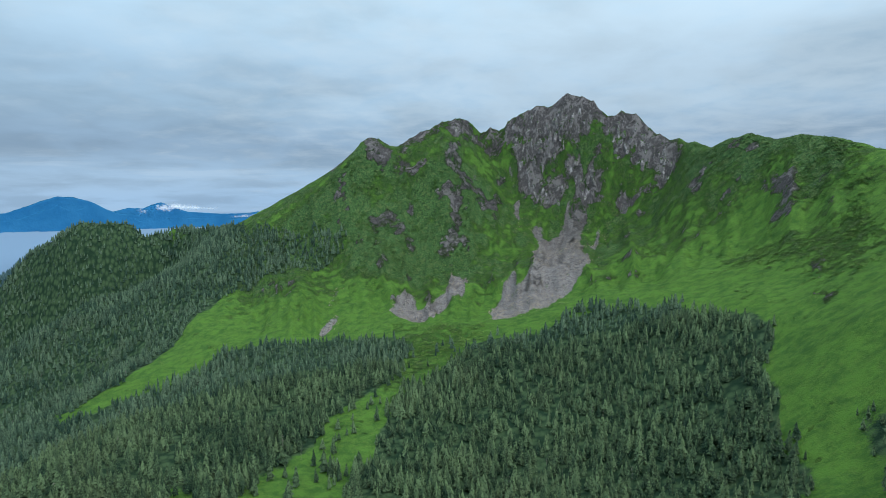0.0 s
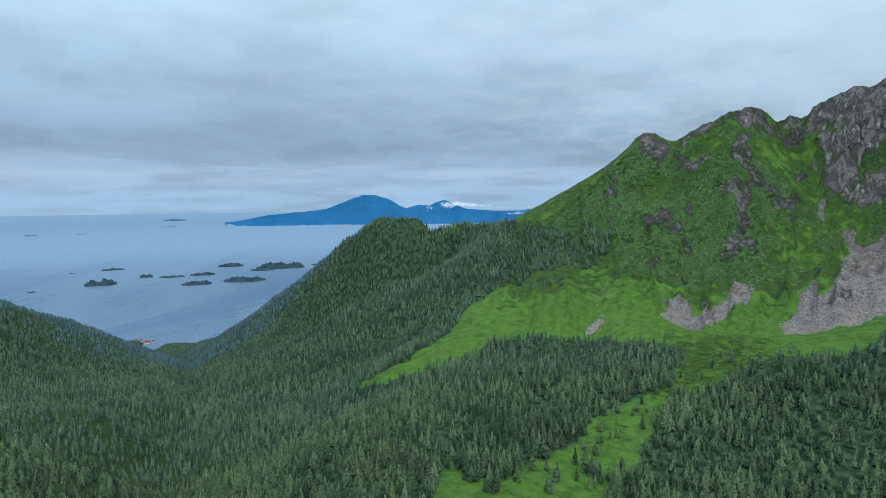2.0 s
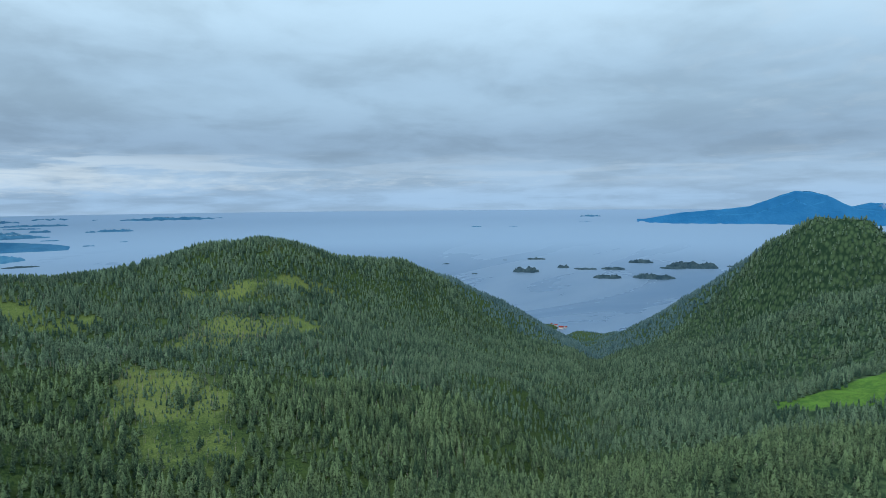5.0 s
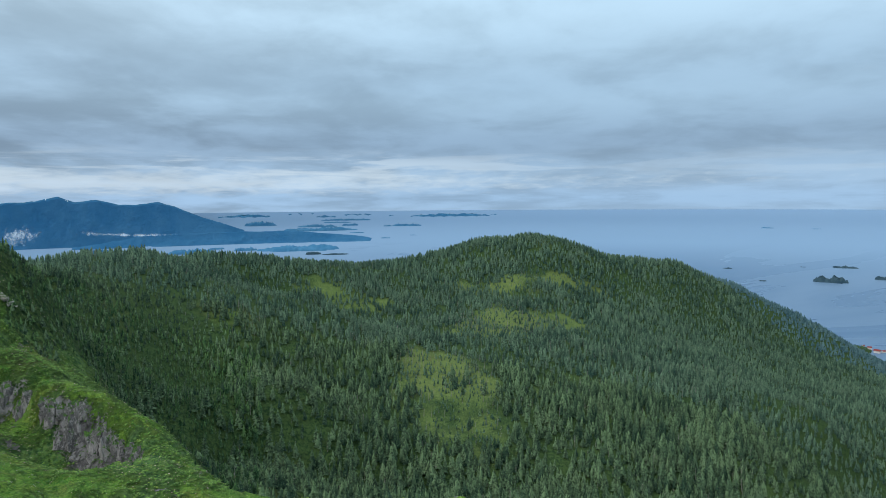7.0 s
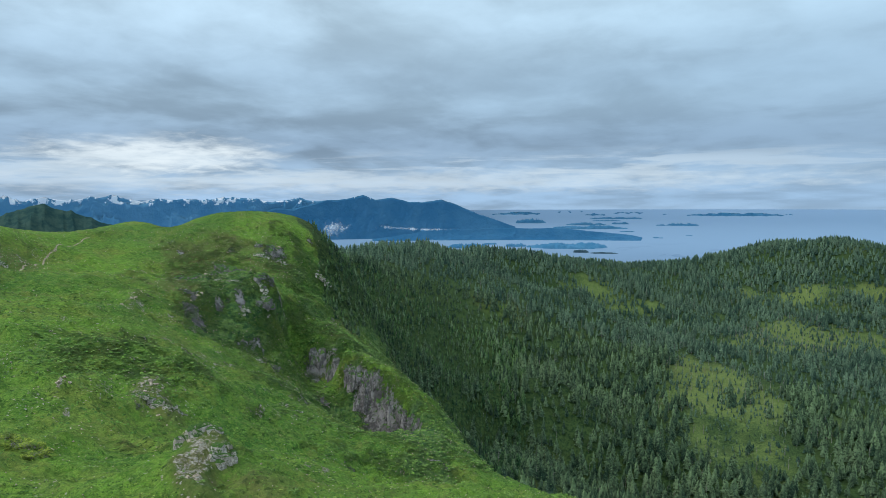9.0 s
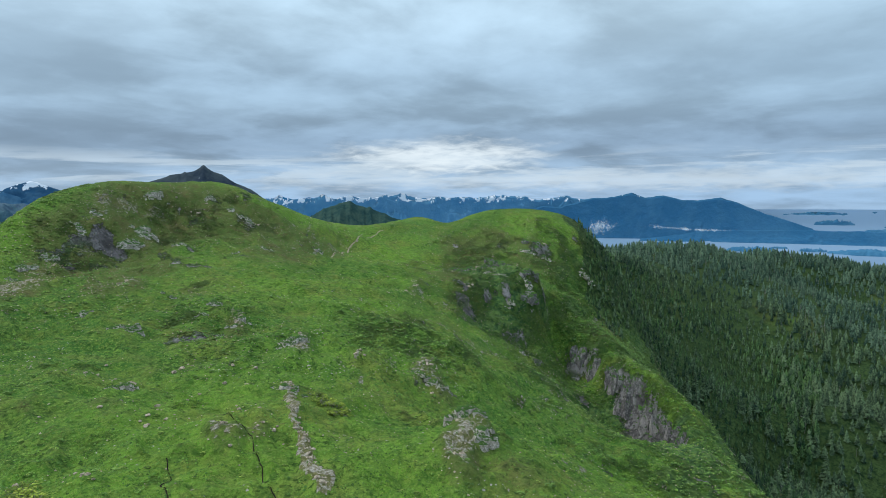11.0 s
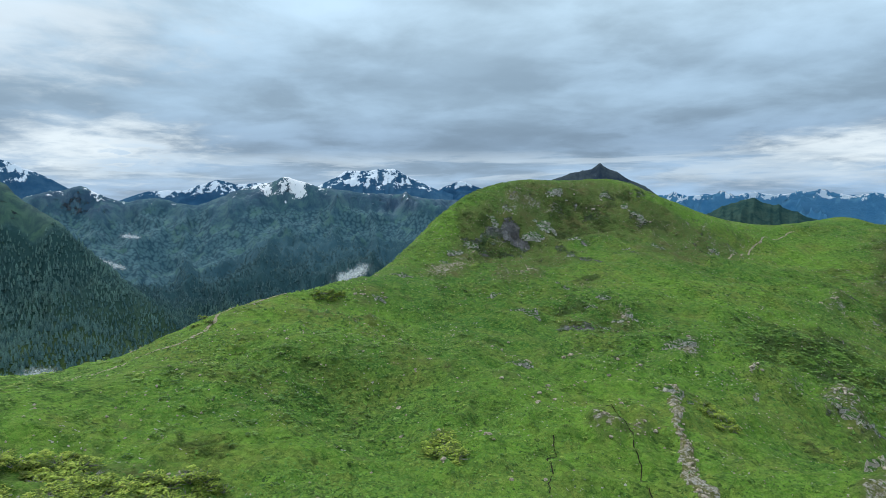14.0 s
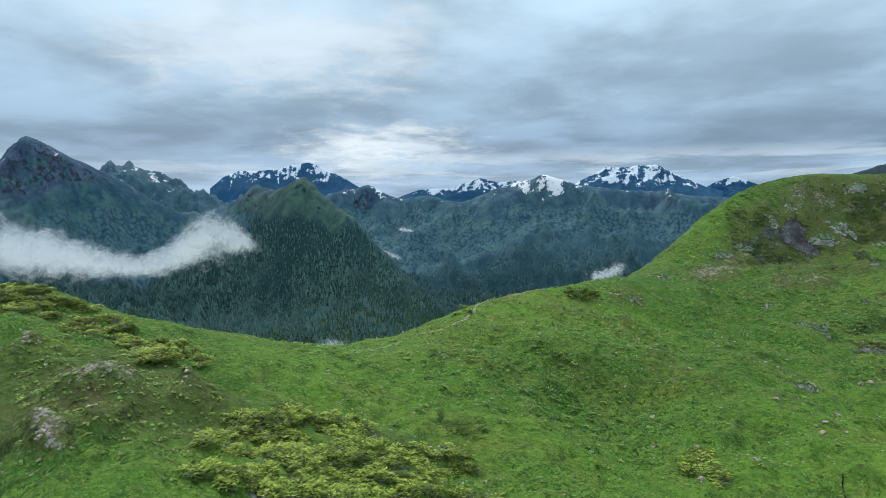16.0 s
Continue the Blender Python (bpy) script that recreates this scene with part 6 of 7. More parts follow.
def sparse(a, r, x, y):
    """Woods and the scattered trees of the clearings."""
    return np.maximum(wooded(a, r, x, y), seek(a, r, COVER["clearing"]) * np.where(a > 30, 0.05, 0.16))


def flank(a, r, x, y):
    """The young wood that creeps up the steep flank of the hill."""
    return np.clip(seek(a, r, COVER["wood_edge"]) + 0.5 * rough(x, y, 30, 3, 19) + 0.15, 0, 1) * (seek(a, r, COVER["wood"]) > 0.05)


NEAR_SHAPES = [conifer(7, 7, True, s, 0.19 + 0.03 * (s % 3)) for s in range(6)]
MID_SHAPES = [conifer(5, 6, False, 20 + s, 0.22) for s in range(5)]
SMALL_SHAPES = [conifer(3, 6, False, 60 + s, 0.24) for s in range(5)]
FAR_SHAPES = [conifer(2, 5, False, 40 + s, 0.25) for s in range(4)]
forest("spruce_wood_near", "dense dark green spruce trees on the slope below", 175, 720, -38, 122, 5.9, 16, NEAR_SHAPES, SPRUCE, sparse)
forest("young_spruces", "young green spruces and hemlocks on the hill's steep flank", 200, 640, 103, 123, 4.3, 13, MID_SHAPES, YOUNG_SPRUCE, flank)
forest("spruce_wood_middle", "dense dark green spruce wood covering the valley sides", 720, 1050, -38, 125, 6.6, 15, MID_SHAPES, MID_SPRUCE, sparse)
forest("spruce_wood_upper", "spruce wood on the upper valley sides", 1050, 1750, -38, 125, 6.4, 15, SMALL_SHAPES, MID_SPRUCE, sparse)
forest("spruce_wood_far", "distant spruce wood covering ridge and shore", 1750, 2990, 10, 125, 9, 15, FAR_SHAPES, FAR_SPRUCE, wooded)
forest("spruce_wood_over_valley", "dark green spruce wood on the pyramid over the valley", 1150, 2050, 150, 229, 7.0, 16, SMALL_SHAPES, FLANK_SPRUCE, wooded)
forest("spruce_wood_over_valley", "spruce wood tinted with haze blue on the mountains over the valley", 2050, 2700, 150, 229, 9.0, 16, FAR_SHAPES, FAR_SPRUCE, wooded)
# ---- things of the meadow and the near wood ----
def linked(name, points, faces, mat, parent=None, tone=None, flat=True):
    mesh = bpy.data.meshes.new(name)
    fill(mesh, np.asarray(points, float), np.asarray(faces), flat)
    if tone is not None:
        mesh.attributes.new("tone", "FLOAT", "POINT").data.foreach_set("value", np.asarray(tone, np.float32))
    mesh.materials.append(mat)
    ob = new(name, mesh)
    if parent:
        ob.parent = parent
    return ob


def bearing_of(x, y):
    return np.degrees(np.arctan2(-np.asarray(x), np.asarray(y))), np.hypot(x, y)


def on_ground(x, y):
    a, r = bearing_of(x, y)
    return float(seek(np.array([a]), np.array([r]), HEIGHT)[0])


def spruce(seed, label):
    """A spruce one metre high: trunk and a crown of ragged boughs; made once and copied."""
    g = np.random.default_rng(seed)
    tree = tagged(new("spruce_tree"), label, "tree", "spruces on the near slope")
    ring = [(math.cos(1.047 * j), math.sin(1.047 * j)) for j in range(6)]
    pts = [(c * r, s * r, z) for z, r in ((-0.05, 0.020), (0.12, 0.015), (0.55, 0.009), (0.97, 0.002)) for c, s in ring]
    linked("trunk", pts, [(k * 6 + j, k * 6 + (j + 1) % 6, k * 6 + 6 + (j + 1) % 6, k * 6 + 6 + j) for k in range(3) for j in range(6)], BARK, tree, None, False)
    V, F, T = [], [], []
    for k in range(60):
        f = (k + g.uniform(-0.4, 0.4)) / 60
        z = 0.10 + 0.87 * f
        reach = 0.215 * (1 - f) ** 0.8 * g.uniform(0.65, 1.2) + 0.012
        a = 2.4 * k + g.normal(0, 0.3)
        c, s = math.cos(a), math.sin(a)
        w = reach * g.uniform(0.36, 0.5)
        droop = reach * g.uniform(0.10, 0.35)
        base = len(V)
        V += [(0, 0, z + reach * 0.22), (c * reach * 0.55 - s * w, s * reach * 0.55 + c * w, z - droop * 0.6), (c * reach, s * reach, z - droop), (c * reach * 0.55 + s * w, s * reach * 0.55 - c * w, z - droop * 0.6), (c * reach * 0.5, s * reach * 0.5, z + reach * 0.10)]
        F += [(base, base + 1, base + 4), (base + 1, base + 2, base + 4), (base + 2, base + 3, base + 4), (base + 3, base, base + 4)]
        T += [float(np.clip(g.normal(0.45, 0.2), 0, 1))] * 5
    linked("crown", V, F, SPRUCE, tree, T)
    return tree


def place_spruces():
    kinds = [spruce(s, text) for s, text in ((1, "tall dark green spruce on the grassy slope"), (2, "slim grey-green spruce among its neighbours"), (3, "broad mountain spruce with drooping boughs"))]
    a, r = scatter(300, 600, -38, 115, 6)
    x, y = np.moveaxis(polar(a, r), -1, 0)
    ok = (seek(a, r, COVER["wood"]) > 0.5) & (seek(a, r, OPEN_TO_VIEW) > -0.8)
    a, r, x, y = a[ok], r[ok], x[ok], y[ok]
    order = np.argsort(r)[:4000]
    order = order[rng.permutation(len(order))[:290]]
    made = set()
    for i in order:
        k = int(rng.integers(0, 3))
        h = float(rng.uniform(11, 20)) * (0.9 if k else 1.1)
        m = pose(x[i], y[i], on_ground(x[i], y[i]), rng.normal(0, 1.5), rng.normal(0, 1.5), rng.uniform(0, 360))
        ob = kinds[k] if k not in made else copy_thing(kinds[k], m)
        made.add(k)
        ob.matrix_basis = m @ Matrix.Diagonal((h * rng.uniform(0.85, 1.2), h * rng.uniform(0.85, 1.2), h, 1))


place_spruces()


def snag(seed):
    """A dead trunk with a few broken boughs, one metre high."""
    g = np.random.default_rng(seed)
    V = [(math.cos(2.094 * j) * 0.018, math.sin(2.094 * j) * 0.018, -0.05) for j in range(3)] + [(g.normal(0, 0.02), g.normal(0, 0.02), 1.0)]
    F = [(0, 1, 3), (1, 2, 3), (2, 0, 3)]
    for k in range(7):
        z, a, d = g.uniform(0.3, 0.9), g.uniform(0, 6.28), g.uniform(0.06, 0.15)
        b = len(V)
        V += [(0, 0, z), (0, 0, z + 0.03), (math.cos(a) * d, math.sin(a) * d, z + g.uniform(-0.02, 0.05))]
        F.append((b, b + 1, b + 2))
    return np.array(V), np.array(F)


def bleached(a, r, x, y):
    return (seek(a, r, COVER["wood"]) * 0.20 * smooth(40, 70, a) + seek(a, r, COVER["clearing"]) * 0.30) * (a > 25) + seek(a, r, COVER["wood"]) * 0.03


def thin_trees(a, r, x, y):
    return seek(a, r, COVER["clearing"]) * 0.6 * (a > 25)


forest("dead_trees", "bleached dead trunks standing among the spruces", 250, 1300, -38, 120, 8, 12, [snag(s) for s in range(5)], DEADWOOD, bleached)
forest("stunted_trees", "thin stunted trees in the boggy clearings", 350, 1400, 25, 120, 5, 6.5, SMALL_SHAPES, MID_SPRUCE, thin_trees)


def tuft(points, seed):
    """A low ragged tussock, about as wide as twice its height."""
    g = np.random.default_rng(seed)
    V = [(g.normal(0, 0.15), g.normal(0, 0.15), 1.0)]
    for j in range(points):
        a, d = 6.283 * j / points + g.normal(0, 0.2), g.uniform(0.7, 1.7)
        V.append((math.cos(a) * d, math.sin(a) * d, -0.12))
    F = [(0, 1 + j, 1 + (j + 1) % points) for j in range(points)]
    # the lit top and shaded foot of the tussock are painted as tone
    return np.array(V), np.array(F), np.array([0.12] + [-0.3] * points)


def clump(leaves, seed):
    """A low rounded bush of many small leaf tips, about two metres across."""
    g = np.random.default_rng(seed)
    V, F = [], []
    for k in range(leaves):
        a, e = g.uniform(0, 6.28), math.acos(g.uniform(0.0, 1.0))
        d = g.uniform(0.75, 1.1)
        x, y, z = math.cos(a) * math.sin(e) * d, math.sin(a) * math.sin(e) * d, math.cos(e) * d * 0.75
        w, out = g.uniform(0.30, 0.5), g.uniform(0.1, 0.4)
        c, s = math.cos(a), math.sin(a)
        b = len(V)
        V += [(x - s * w - c * 0.15, y + c * w - s * 0.15, z), (x + s * w - c * 0.15, y - c * w - s * 0.15, z), (x + c * (out + 0.12), y + s * (out + 0.12), z + out * g.uniform(-0.2, 0.7))]
        F.append((b, b + 1, b + 2))
    V = np.array(V)
    # tone rises with height to imitate a lit top over a shaded base
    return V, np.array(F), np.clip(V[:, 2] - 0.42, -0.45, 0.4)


def meadow(a, r, x, y):
    return np.clip(1 - seek(a, r, COVER["wood"]) - seek(a, r, COVER["bare"]) * 1.4, 0, 1) * np.clip(0.5 + 0.9 * rough(x, y, 14, 3, 77), 0.1, 1)


def brushy(a, r, x, y):
    b = np.maximum(np.maximum(seek(a, r, COVER["brushwood"]) * 0.95, 0.05), seek(a, r, COVER["rough"]) * 0.55)
    return np.clip(b + 0.35 * rough(x, y, 22, 3, 81) - 0.18, 0, 1) * (1 - seek(a, r, COVER["wood"])) * (1 - np.clip(seek(a, r, COVER["rock"]) + seek(a, r, COVER["scree"]), 0, 1))


def dotted(a, r, x, y):
    return np.clip(0.24 + 0.85 * rough(x, y, 26, 4, 83), 0, 0.9) * np.clip(1 - seek(a, r, COVER["wood"]) - seek(a, r, COVER["bare"]), 0, 1)


TUFTS = [tuft(6, s) for s in range(6)]
CLUMPS = [clump(16, s) for s in range(6)]
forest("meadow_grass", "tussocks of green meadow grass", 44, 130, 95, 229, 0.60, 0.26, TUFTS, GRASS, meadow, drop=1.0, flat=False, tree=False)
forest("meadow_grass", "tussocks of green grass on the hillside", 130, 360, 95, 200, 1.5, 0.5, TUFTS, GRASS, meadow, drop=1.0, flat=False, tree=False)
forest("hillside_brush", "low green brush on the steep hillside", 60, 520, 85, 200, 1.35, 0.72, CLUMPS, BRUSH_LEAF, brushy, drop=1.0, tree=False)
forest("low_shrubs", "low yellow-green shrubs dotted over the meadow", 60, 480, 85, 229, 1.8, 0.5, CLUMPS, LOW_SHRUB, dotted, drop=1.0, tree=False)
forest("mountain_brush", "dark green brush on the mountain face", 650, 1480, -38, 36, 3.7, 2.2, CLUMPS, BRUSH_LEAF, brushy, drop=1.0, tree=False)


def dwarf_shrub(seed):
    """A mat of dwarf hemlock: layered flat sprays of bright green needles over grey stems."""
    g = np.random.default_rng(seed)
    bush = tagged(new("dwarf_shrub"), "bright green dwarf shrub spreading flat over the turf", "shrub", "dwarf shrubs on the knoll")
    V, F, T = [], [], []
    lobes = [(g.uniform(0, 6.28), g.uniform(0.2, 0.75), g.uniform(0.25, 0.5), g.uniform(0.25, 0.62)) for _ in range(6)]
    for k in range(250):
        a, d, wide, tall = lobes[k % 6]
        turn, out = g.uniform(0, 6.28), math.sqrt(g.uniform(0, 1))
        x, y = math.cos(a) * d + math.cos(turn) * out * wide, math.sin(a) * d + math.sin(turn) * out * wide
        h = tall * (1 - out ** 2.4) + g.uniform(-0.05, 0.10)
        way = math.atan2(y, x) + g.normal(0, 0.7)
        cc, ss = math.cos(way), math.sin(way)
        w, l = g.uniform(0.034, 0.068), g.uniform(0.09, 0.19)
        b = len(V)
        V += [(x - cc * l * 0.5, y - ss * l * 0.5, h - 0.02), (x - ss * w, y + cc * w, h + 0.02), (x + cc * l, y + ss * l, h + g.uniform(-0.05, 0.09)), (x + ss * w, y - cc * w, h + 0.02)]
        F += [(b, b + 1, b + 2), (b, b + 2, b + 3)]
        # higher sprays painted lighter, low ones dark like the shade under them
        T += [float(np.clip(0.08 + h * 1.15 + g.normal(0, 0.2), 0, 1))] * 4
    linked("foliage", V, F, SHRUB, bush, T)
    V, F = [], []
    for k in range(12):
        a, d = g.uniform(0, 6.28), g.uniform(0.4, 0.95)
        c, s = math.cos(a), math.sin(a)
        b = len(V)
        V += [(-s * 0.03, c * 0.03, -0.1), (s * 0.03, -c * 0.03, -0.1), (0, 0, 0.0), (c * d, s * d, 0.6 * (1 - d ** 2.2) + 0.06)]
        F += [(b, b + 1, b + 3), (b + 1, b + 2, b + 3), (b + 2, b, b + 3)]
    linked("woody_base", V, F, DEADWOOD, bush, None)
    return bush


def place_shrubs():
    kinds = [dwarf_shrub(s) for s in range(5)]
    made = set()
    for n, poly in enumerate(BUSH):
        p = np.array(poly)
        far_off = np.hypot(*p.mean(0))
        gap = min(1.0 + far_off / 160, 1.7)
        gx, gy = np.meshgrid(np.arange(p[:, 0].min(), p[:, 0].max(), gap), np.arange(p[:, 1].min(), p[:, 1].max(), gap))
        gx, gy = gx.ravel() + rng.uniform(-0.5, 0.5, gx.size) * gap, gy.ravel() + rng.uniform(-0.5, 0.5, gx.size) * gap
        ok = inside(poly, gx + rough(gx, gy, 5, 2, 3), gy + rough(gx, gy, 5, 2, 7)) & (rough(gx, gy, 5, 3, 91) > -0.35)
        pick = np.where(ok)[0]
        pick = pick[rng.permutation(len(pick))[:200 if n == 1 else 110]]
        for i in pick:
            k = int(rng.integers(0, 5))
            size = min(gap * rng.uniform(1.1, 1.9), 2.3 if far_off < 100 else 1.5)
            m = pose(gx[i], gy[i], on_ground(gx[i], gy[i]) - 0.03, rng.normal(0, 4), rng.normal(0, 4), rng.uniform(0, 360))
            ob = kinds[k] if k not in made else copy_thing(kinds[k], m)
            made.add(k)
            ob.matrix_basis = m @ Matrix.Diagonal((size, size, min(size, 1.5) * rng.uniform(0.6, 1.0), 1))


place_shrubs()


def boulder_mesh(seed):
    """A broken block of stone with flat faces and worn edges."""
    g = np.random.default_rng(seed)
    bm = bmesh.new()
    bmesh.ops.create_icosphere(bm, subdivisions=2, radius=1.0)
    planes = [(Vector(g.normal(0, 1, 3)).normalized(), g.uniform(0.55, 0.85)) for _ in range(9)]
    for v in bm.verts:
        for n, d in planes:
            over = v.co.dot(n) - d
            if over > 0:
                v.co -= n * over * 0.92
        v.co += v.co.normalized() * float(g.normal(0, 0.025))
        v.co.z *= 0.72
    mesh = bpy.data.meshes.new("boulder")
    bm.to_mesh(mesh)
    bm.free()
    mesh.materials.append(BOULDER)
    return mesh


BOULDERS = [boulder_mesh(s) for s in range(7)]


def boulder(x, y, size):
    ob = new("boulder", BOULDERS[int(rng.integers(0, 7))])
    ob.matrix_basis = pose(x, y, on_ground(x, y) + size * 0.12, rng.uniform(-15, 15), rng.uniform(-15, 15), rng.uniform(0, 360)) @ Matrix.Diagonal((size, size * rng.uniform(0.65, 1.0), size * rng.uniform(0.7, 1.0), 1))
    return tagged(ob, "pale grey lichened boulder lying in the meadow grass", "boulder", "boulders in the meadow")


for field in STONES:
    for x, y in field:
        size = float(rng.uniform(0.3, 0.65)) * (0.55 + math.hypot(x, y) / 280)
        boulder(x, y, size)
        for _ in range(int(rng.integers(0, 4))):
            boulder(x + float(rng.normal(0, 2.2)), y + float(rng.normal(0, 2.2)), size * float(rng.uniform(0.25, 0.6)))
for poly in TRAIL:
    p = np.array(poly)
    for _ in range(40):
        k, f = int(rng.integers(0, len(p) // 2 - 1)), rng.random(2)
        side, other = p[k] + (p[k + 1] - p[k]) * f[0], p[-1 - k] + (p[-2 - k] - p[-1 - k]) * f[0]
        x, y = side + (other - side) * f[1]
        boulder(float(x), float(y), float(rng.uniform(0.15, 0.5)))
for poly in BARE:
    p = np.array(poly)
    for _ in range(5):
        u = rng.random(len(p))
        x, y = (p * (u / u.sum())[:, None]).sum(0)
        boulder(x, y, float(rng.uniform(0.2, 0.5)) * (0.5 + math.hypot(x, y) / 200))


def slab(g, x, y, z, wide, deep, tall, base, stone=None):
    """An upright split slab, sunk into the slope with its broken face towards the valley."""
    away = Vector((x, y, 0)).normalized()
    along = Vector((-away.y, away.x, 0))
    turn, slant = g.normal(0, 0.35), g.normal(0, 0.14)
    u, v = along * math.cos(turn) + away * math.sin(turn), away * math.cos(turn) - along * math.sin(turn)
    V = []
    for level, shrink in ((-0.8, 1.1), (0.1, 1.0), (0.62, 0.85), (0.95, 0.4)):
        for cu, cv in ((-1, -0.7), (-0.35, -1.05), (0.3, -0.95), (1, -0.6), (0.9, 0.9), (-0.9, 0.9)):
            q = Vector((x, y, z)) + u * (cu * wide * shrink * g.uniform(0.75, 1.2) + slant * level * tall) + v * (cv * deep * shrink * g.uniform(0.7, 1.25) + level * tall * 0.25)
            V.append((q.x, q.y, q.z + level * tall * g.uniform(0.85, 1.15)))
    F = [(b + k, b + (k + 1) % 6, b + 6 + (k + 1) % 6, b + 6 + k) for b in (0, 6, 12) for k in range(6)]
    T = [(a, b, c) for a, b, c, _ in F] + [(a, c, d) for a, _, c, d in F] + [(18, 19, 20), (18, 20, 21), (18, 21, 22), (18, 22, 23)]
    linked("rock_slab", np.array(V) - np.array(base.location), T, stone or CRAG, base)


def line_at(line, bearing):
    p = np.array(sorted(line))
    return np.interp(bearing, p[:, 0], p[:, 1])


def rock_face(a0, a1, low, high, count, size, seed):
    """A stretch of the broken cliff between two bearings, from its foot up to its brink."""
    g = np.random.default_rng(seed)
    mid = (a0 + a1) / 2
    x, y = polar(mid, line_at(EAST_CLIFF_FOOT, mid))
    face = tagged(new("rock_outcrop"), "grey broken rock face with green ledges on the slope", "rock", "rock faces of the hill")
    face.location = (float(x), float(y), on_ground(float(x), float(y)))
    for _ in range(count):
        a, f = g.uniform(min(a0, a1), max(a0, a1)), g.uniform(low, high)
        r = line_at(EAST_CLIFF_FOOT, a) * (1 - f) + line_at(EAST_CLIFF_TOP, a) * f
        x, y = (float(v) for v in polar(a, r))
        slab(g, x, y, on_ground(x, y) - 0.5, size * g.uniform(0.5, 1.2), size * g.uniform(0.35, 0.7), size * g.uniform(1.2, 2.8), face)


for spec in ((122.9, 121.7, 0.1, 0.8, 11, 2.2, 1), (121.4, 120.5, 0.0, 0.5, 9, 1.8, 2), (119.7, 118.6, 0.0, 0.8, 11, 2.2, 3), (118.2, 117.0, 0.2, 0.9, 10, 2.1, 4), (116.7, 115.3, 0.0, 0.6, 12, 2.2, 5), (115.0, 113.3, 0.2, 0.8, 9, 1.8, 6)):
    rock_face(*spec)


def scattered_crag(poly, count, seed):
    """Low rocks that break through the turf of the hill."""
    g = np.random.default_rng(seed)
    p = np.array(poly)
    x, y = (float(v) for v in p.mean(0))
    base = tagged(new("rock_outcrop"), "low dark rocks breaking through the hill's turf", "rock", "rocks in the hill's turf")
    base.location = (x, y, on_ground(x, y))
    for _ in range(count):
        u = g.random(len(p)) ** 2
        x, y = (float(v) for v in (p * (u / u.sum())[:, None]).sum(0))
        size = g.uniform(0.8, 2.0)
        slab(g, x, y, on_ground(x, y) - size * 0.25, size * 1.3, size * 0.8, size * g.uniform(0.7, 1.3), base)


for n, poly in enumerate(OUTCROP):
    if np.hypot(*np.mean(np.array(poly), 0)) < 500 and n not in (13, 18, 19):
        scattered_crag(poly, 14, n)


# Rocks that break through the turf: plan and half width in metres.
LEDGES_EAST = [(-283, -215, 4), (-291, -207, 3), (-237, -206, 3), (-230, -190, 3), (-236, -178, 3.5), (-222, -178, 3), (-232, -175, 2.5), (-313, -194, 5), (-208, -161, 2.5), (-159, -114, 2), (-158, -108, 2)]
LEDGES_HILL = [(-46, -243, 4), (-87, -265, 6), (-95, -272, 5), (-105, -263, 3), (-80, -279, 3), (-139, -282, 3), (-142, -274, 4), (-108, -293, 5), (-132, -291, 3), (-167, -253, 3), (-138, -248, 3), (-123, -247, 2), (-56, -253, 3), (-70, -270, 3)]
LEDGES_MEADOW = [(-51, -160, 4), (-46, -175, 2), (-76, -169, 3), (-71, -164, 2), (-77, -155, 3), (-70, -153, 2), (-80, -132, 4), (-20, -188, 3), (-41, -232, 2.5), (-11, -160, 2), (-71, -186, 2), (-59, -100, 3), (-36, -118, 2.5), (-105, -112, 3), (-105, -107, 3), (-74, -68, 4), (-71, -62, 3)]


def rock_ledge(x, y, half, seed):
    """A low ledge of pale broken rock that lies along the slope, with chips round it."""
    g = np.random.default_rng(seed)
    ledge = tagged(new("rock_ledge"), "pale grey broken rock ledge in the mountain turf", "rock", "rock ledges in the turf")
    ledge.location = (x, y, on_ground(x, y))
    turn = math.atan2(y, x) + math.pi / 2 + g.normal(0, 0.5)
    c, d = math.cos(turn), math.sin(turn)
    for _ in range(int(6 + half * 1.6)):
        u, v = g.uniform(-1, 1) * half, g.normal(0, 0.25) * half
        px, py = x + c * u - d * v, y + d * u + c * v
        size = half * g.uniform(0.10, 0.30) * (1.25 - abs(u) / half * 0.6)
        slab(g, px, py, on_ground(px, py) - size * 0.1, size * g.uniform(1.0, 1.8), size * 0.8, size * g.uniform(0.6, 1.5), ledge, LEDGE_STONE)


for n, (x, y, half) in enumerate(LEDGES_EAST + LEDGES_HILL + LEDGES_MEADOW):
    rock_ledge(float(x), float(y), half, 300 + n)


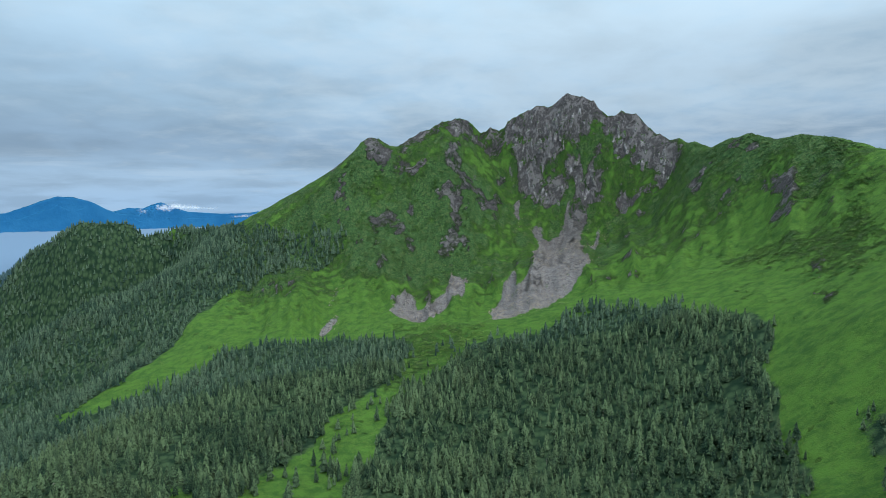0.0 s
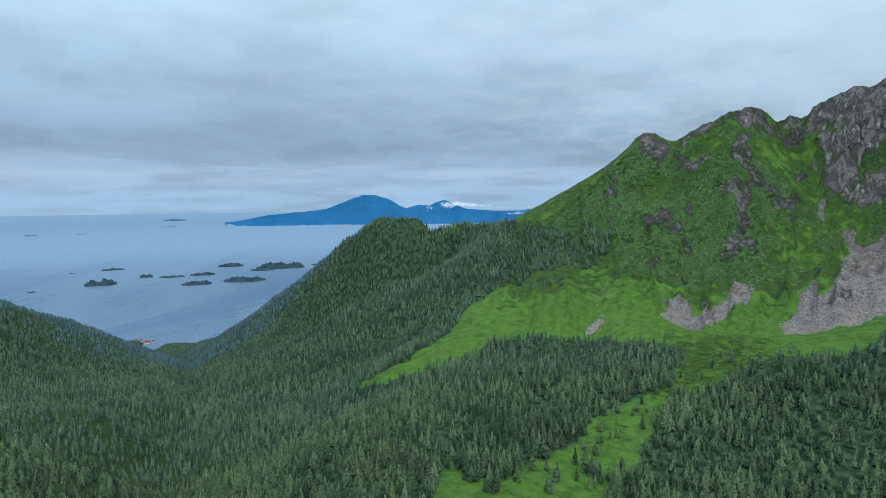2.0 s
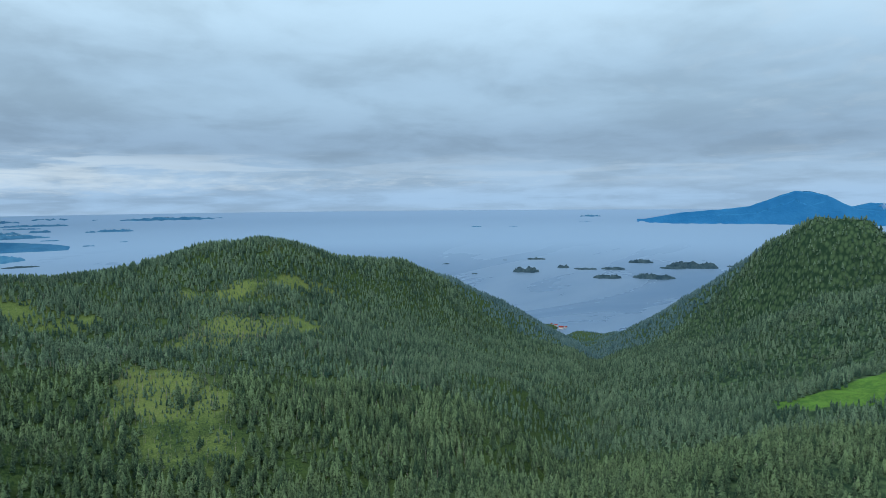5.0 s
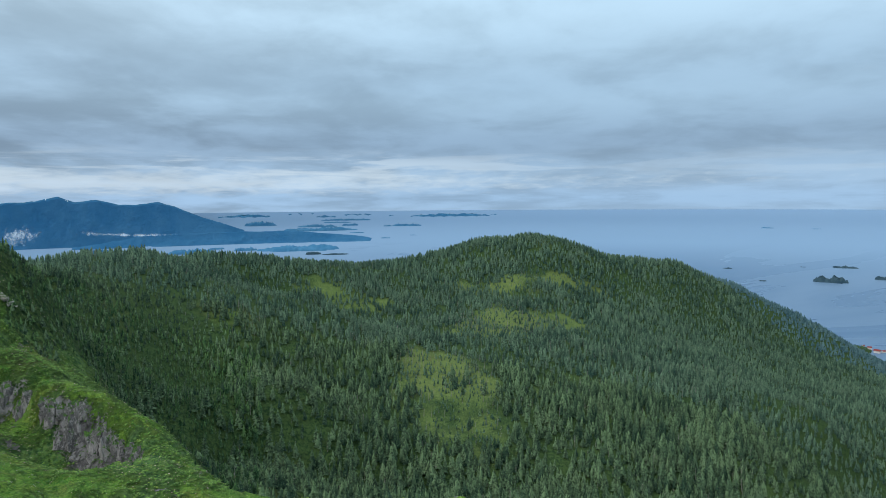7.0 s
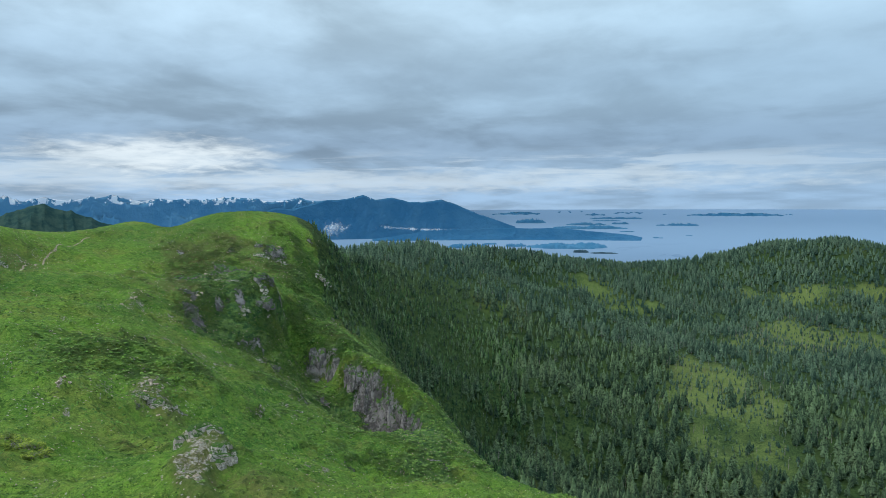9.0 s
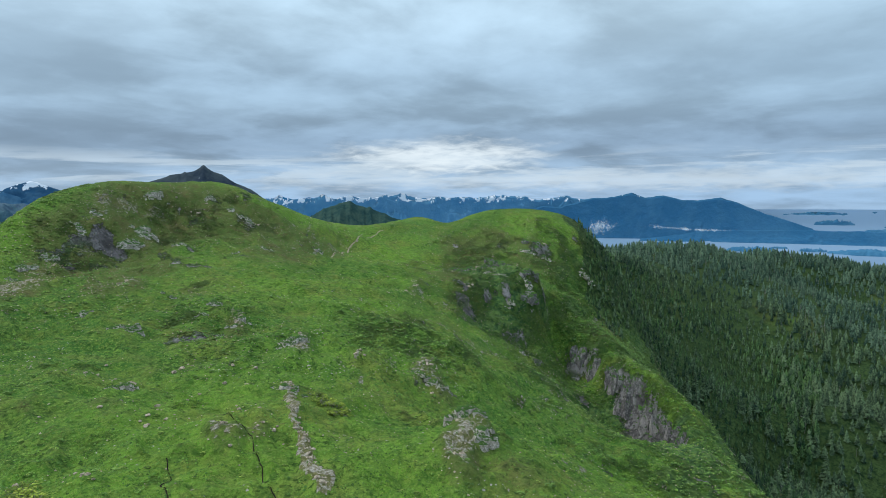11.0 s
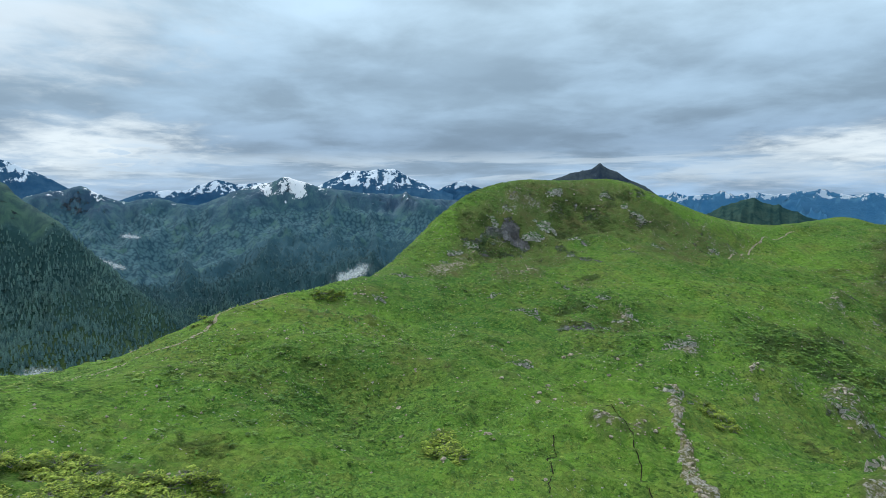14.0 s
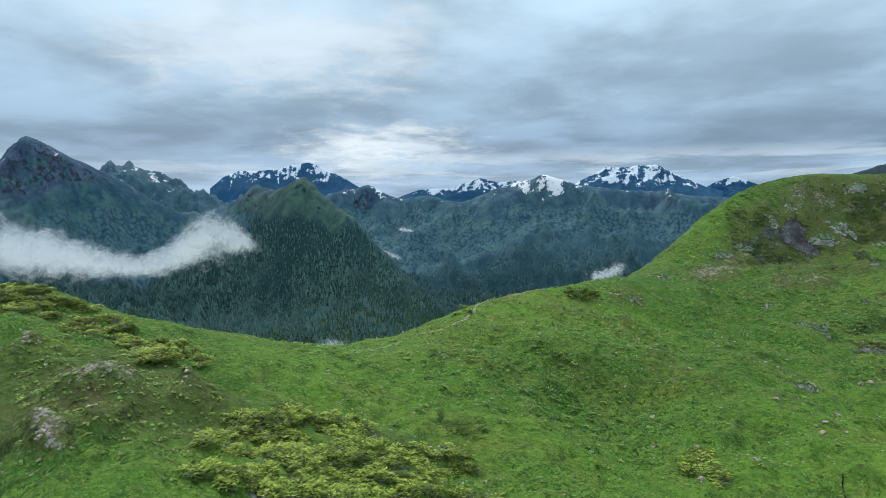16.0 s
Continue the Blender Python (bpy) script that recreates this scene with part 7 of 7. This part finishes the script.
def summit_cliff():
    """Upright ribs of broken rock that make up the cliffs below the summit."""
    g = np.random.default_rng(5)
    x0, y0 = (float(v) for v in polar(-11.0, 1360))
    foot = (x0, y0, on_ground(x0, y0))
    cliff = tagged(new("rock_cliff"), "grey fractured rock cliff below the mountain summit", "cliff")
    cliff.location = foot
    a, r = g.uniform(-21, 1, 6000), g.uniform(1290, 1415, 6000)
    ok = (seek(a, r, crag) > 0.6) & (seek(a, r, COVER["rock"]) > 0.42) & (seek(a, r, NEAREST) > 9)
    for a, r in list(zip(a[ok], r[ok]))[:230]:
        x, y = polar(a, r)
        s, h, n = g.uniform(2.0, 5.0), g.uniform(9, 24), 6
        turn = g.uniform(0, 1)
        z = float(seek(np.array([a]), np.array([r]), HEIGHT)[0])
        ring = [(math.cos(turn + 6.283 * k / n) * s * g.uniform(0.6, 1.2), math.sin(turn + 6.283 * k / n) * s * g.uniform(0.6, 1.2)) for k in range(n)]
        lean = g.normal(0, 1.4, 2)
        V, F = [], []
        for level, wide in ((-h, 1.25), (-h * g.uniform(0.3, 0.6), 1.05), (g.uniform(-3, 1), 0.7)):
            V += [(x + c * wide + lean[0] * level / h * 2, y + d * wide + lean[1] * level / h * 2, z + level + g.normal(0, 1.2)) for c, d in ring]
        V.append((x, y, z + 2.0))
        for k in range(n):
            j = (k + 1) % n
            for b in (0, n):
                F += [(b + k, b + j, b + n + j), (b + k, b + n + j, b + n + k)]
            F.append((2 * n + k, 2 * n + j, 3 * n))
        linked("rock_rib", np.array(V) - np.array(foot), F, CLIFF_STONE, cliff)


summit_cliff()


def stony(a, r, x, y):
    return np.clip(seek(a, r, COVER["bare"]) * 1.1 + seek(a, r, COVER["heath"]) * 0.16 + seek(a, r, COVER["rock"]) * 0.5 + seek(a, r, COVER["rough"]) * 0.22 + 0.16 * smooth(0.25, 0.6, rough(x, y, 16, 3, 95)), 0, 1)


def stone_shape(seed):
    g = np.random.default_rng(seed)
    V = np.array([(1, 0, 0), (0, 1, 0), (-1, 0, 0), (0, -1, 0), (0.2, 0.1, 0.8), (0, 0, -0.5)]) * g.uniform(0.6, 1.2, (6, 3))
    return V, np.array([(0, 1, 4), (1, 2, 4), (2, 3, 4), (3, 0, 4), (1, 0, 5), (2, 1, 5), (3, 2, 5), (0, 3, 5)])


STONE_SHAPES = [stone_shape(s) for s in range(6)]
forest("loose_stones", "loose grey stones scattered over turf and bare ground", 46, 400, 100, 229, 1.15, 0.30, STONE_SHAPES, BOULDER, stony, drop=1.0, tree=False)


def rubble_field(a, r, x, y):
    return seek(a, r, COVER["scree"]) * 0.9


forest("scree_blocks", "grey angular scree blocks below the cliffs", 820, 1400, -20, 12, 3.6, 1.3, STONE_SHAPES, BOULDER, rubble_field)


def ribbon(name, label, line, width, mat, sunk, category):
    """A worn strip that follows the ground along a line."""
    p = np.array(line, float)
    d = np.concatenate([[0], np.cumsum(np.hypot(*np.diff(p, axis=0).T))])
    s = np.arange(0, d[-1], 0.5)
    x, y = np.interp(s, d, p[:, 0]), np.interp(s, d, p[:, 1])
    x, y = x + rough(s, s * 0, 5, 3, 3) * 0.6, y + rough(s, s * 0, 5, 3, 9) * 0.6
    tx, ty = np.gradient(x), np.gradient(y)
    l = np.hypot(tx, ty)
    wide = width * (0.75 + 0.4 * np.abs(rough(s, s * 0 + 3, 3, 2, 5)))
    rows = []
    for k, lift in ((-1, 0.0), (-0.5, 1), (0.5, 1), (1, 0.0)):
        px, py = x - ty / l * wide * k * 0.5, y + tx / l * wide * k * 0.5
        a, r = bearing_of(px, py)
        rows.append(np.stack([px, py, seek(a, r, HEIGHT) + 0.06 - sunk * lift + 0.03 * rough(px, py, 0.8, 2, 4)], -1))
    ob = sheet(name, np.array(rows), 4, len(s), False, None, mat)
    return tagged(ob, label, category, kind="structure")


ribbon("path", "narrow trodden gravel path along the grassy crest", PATH_CREST_1, 0.7, TRODDEN, -0.01, "path")
ribbon("path", "narrow trodden path over the saddle", PATH_SADDLE_1, 0.8, TRODDEN, -0.01, "path")
for line in BROOK:
    ribbon("brook", "narrow dark brook channel cut into the turf", line, 0.16, EARTH, 0.04, "brook")


# ---- the settlement at the shore ----
ROOF_RED = plain_material("red_roof", (0.20, 0.035, 0.030), (0.30, 0.06, 0.05), 0.3)
WALL_PALE = plain_material("pale_boards", (0.45, 0.43, 0.40), (0.62, 0.60, 0.56), 0.4)


def shore_house(x, y, long, turn, label):
    """A plain gabled house: walls and a pitched roof."""
    house = tagged(new("shore_house"), label, "house", "houses at the shore")
    a, b, h = long / 2, long * 0.3, long * 0.28
    body = [(-a, -b, -4), (a, -b, -4), (a, b, -4), (-a, b, -4), (-a, -b, h), (a, -b, h), (a, b, h), (-a, b, h), (-a, 0, h * 1.8), (a, 0, h * 1.8)]
    mesh = bpy.data.meshes.new("wall")
    mesh.from_pydata(body, [], [(0, 1, 5, 4), (2, 3, 7, 6), (1, 2, 6, 9, 5), (3, 0, 4, 8, 7)])
    mesh.materials.append(WALL_PALE)
    new("wall", mesh).parent = house
    e = long * 0.06
    roof = [(-a - e, -b - e, h - e), (a + e, -b - e, h - e), (a + e, 0, h * 1.85), (-a - e, 0, h * 1.85), (a + e, b + e, h - e), (-a - e, b + e, h - e)]
    roof += [(px, py, pz - 0.4) for px, py, pz in roof]
    mesh = bpy.data.meshes.new("roof")
    mesh.from_pydata(roof, [], [(0, 1, 2, 3), (3, 2, 4, 5), (7, 6, 9, 8), (8, 9, 11, 10), (0, 6, 7, 1), (4, 10, 11, 5), (0, 3, 9, 6), (3, 5, 11, 9), (1, 7, 8, 2), (2, 8, 10, 4)])
    mesh.materials.append(ROOF_RED)
    new("roof", mesh).parent = house
    place = drawn_in(np.array([x, y, max(on_ground(x, y), 1.0) + 3]))
    house.matrix_basis = pose(*place, 0, 0, turn)


for k, (da, dr, long) in enumerate(((0.0, 0, 20), (0.5, 25, 14), (-0.4, 15, 12), (0.9, 40, 11))):
    hx, hy = polar(50.6 + da, 2840 + dr)
    shore_house(float(hx), float(hy), long, 40 + 25 * k, "red-roofed pale house among trees at the shore")
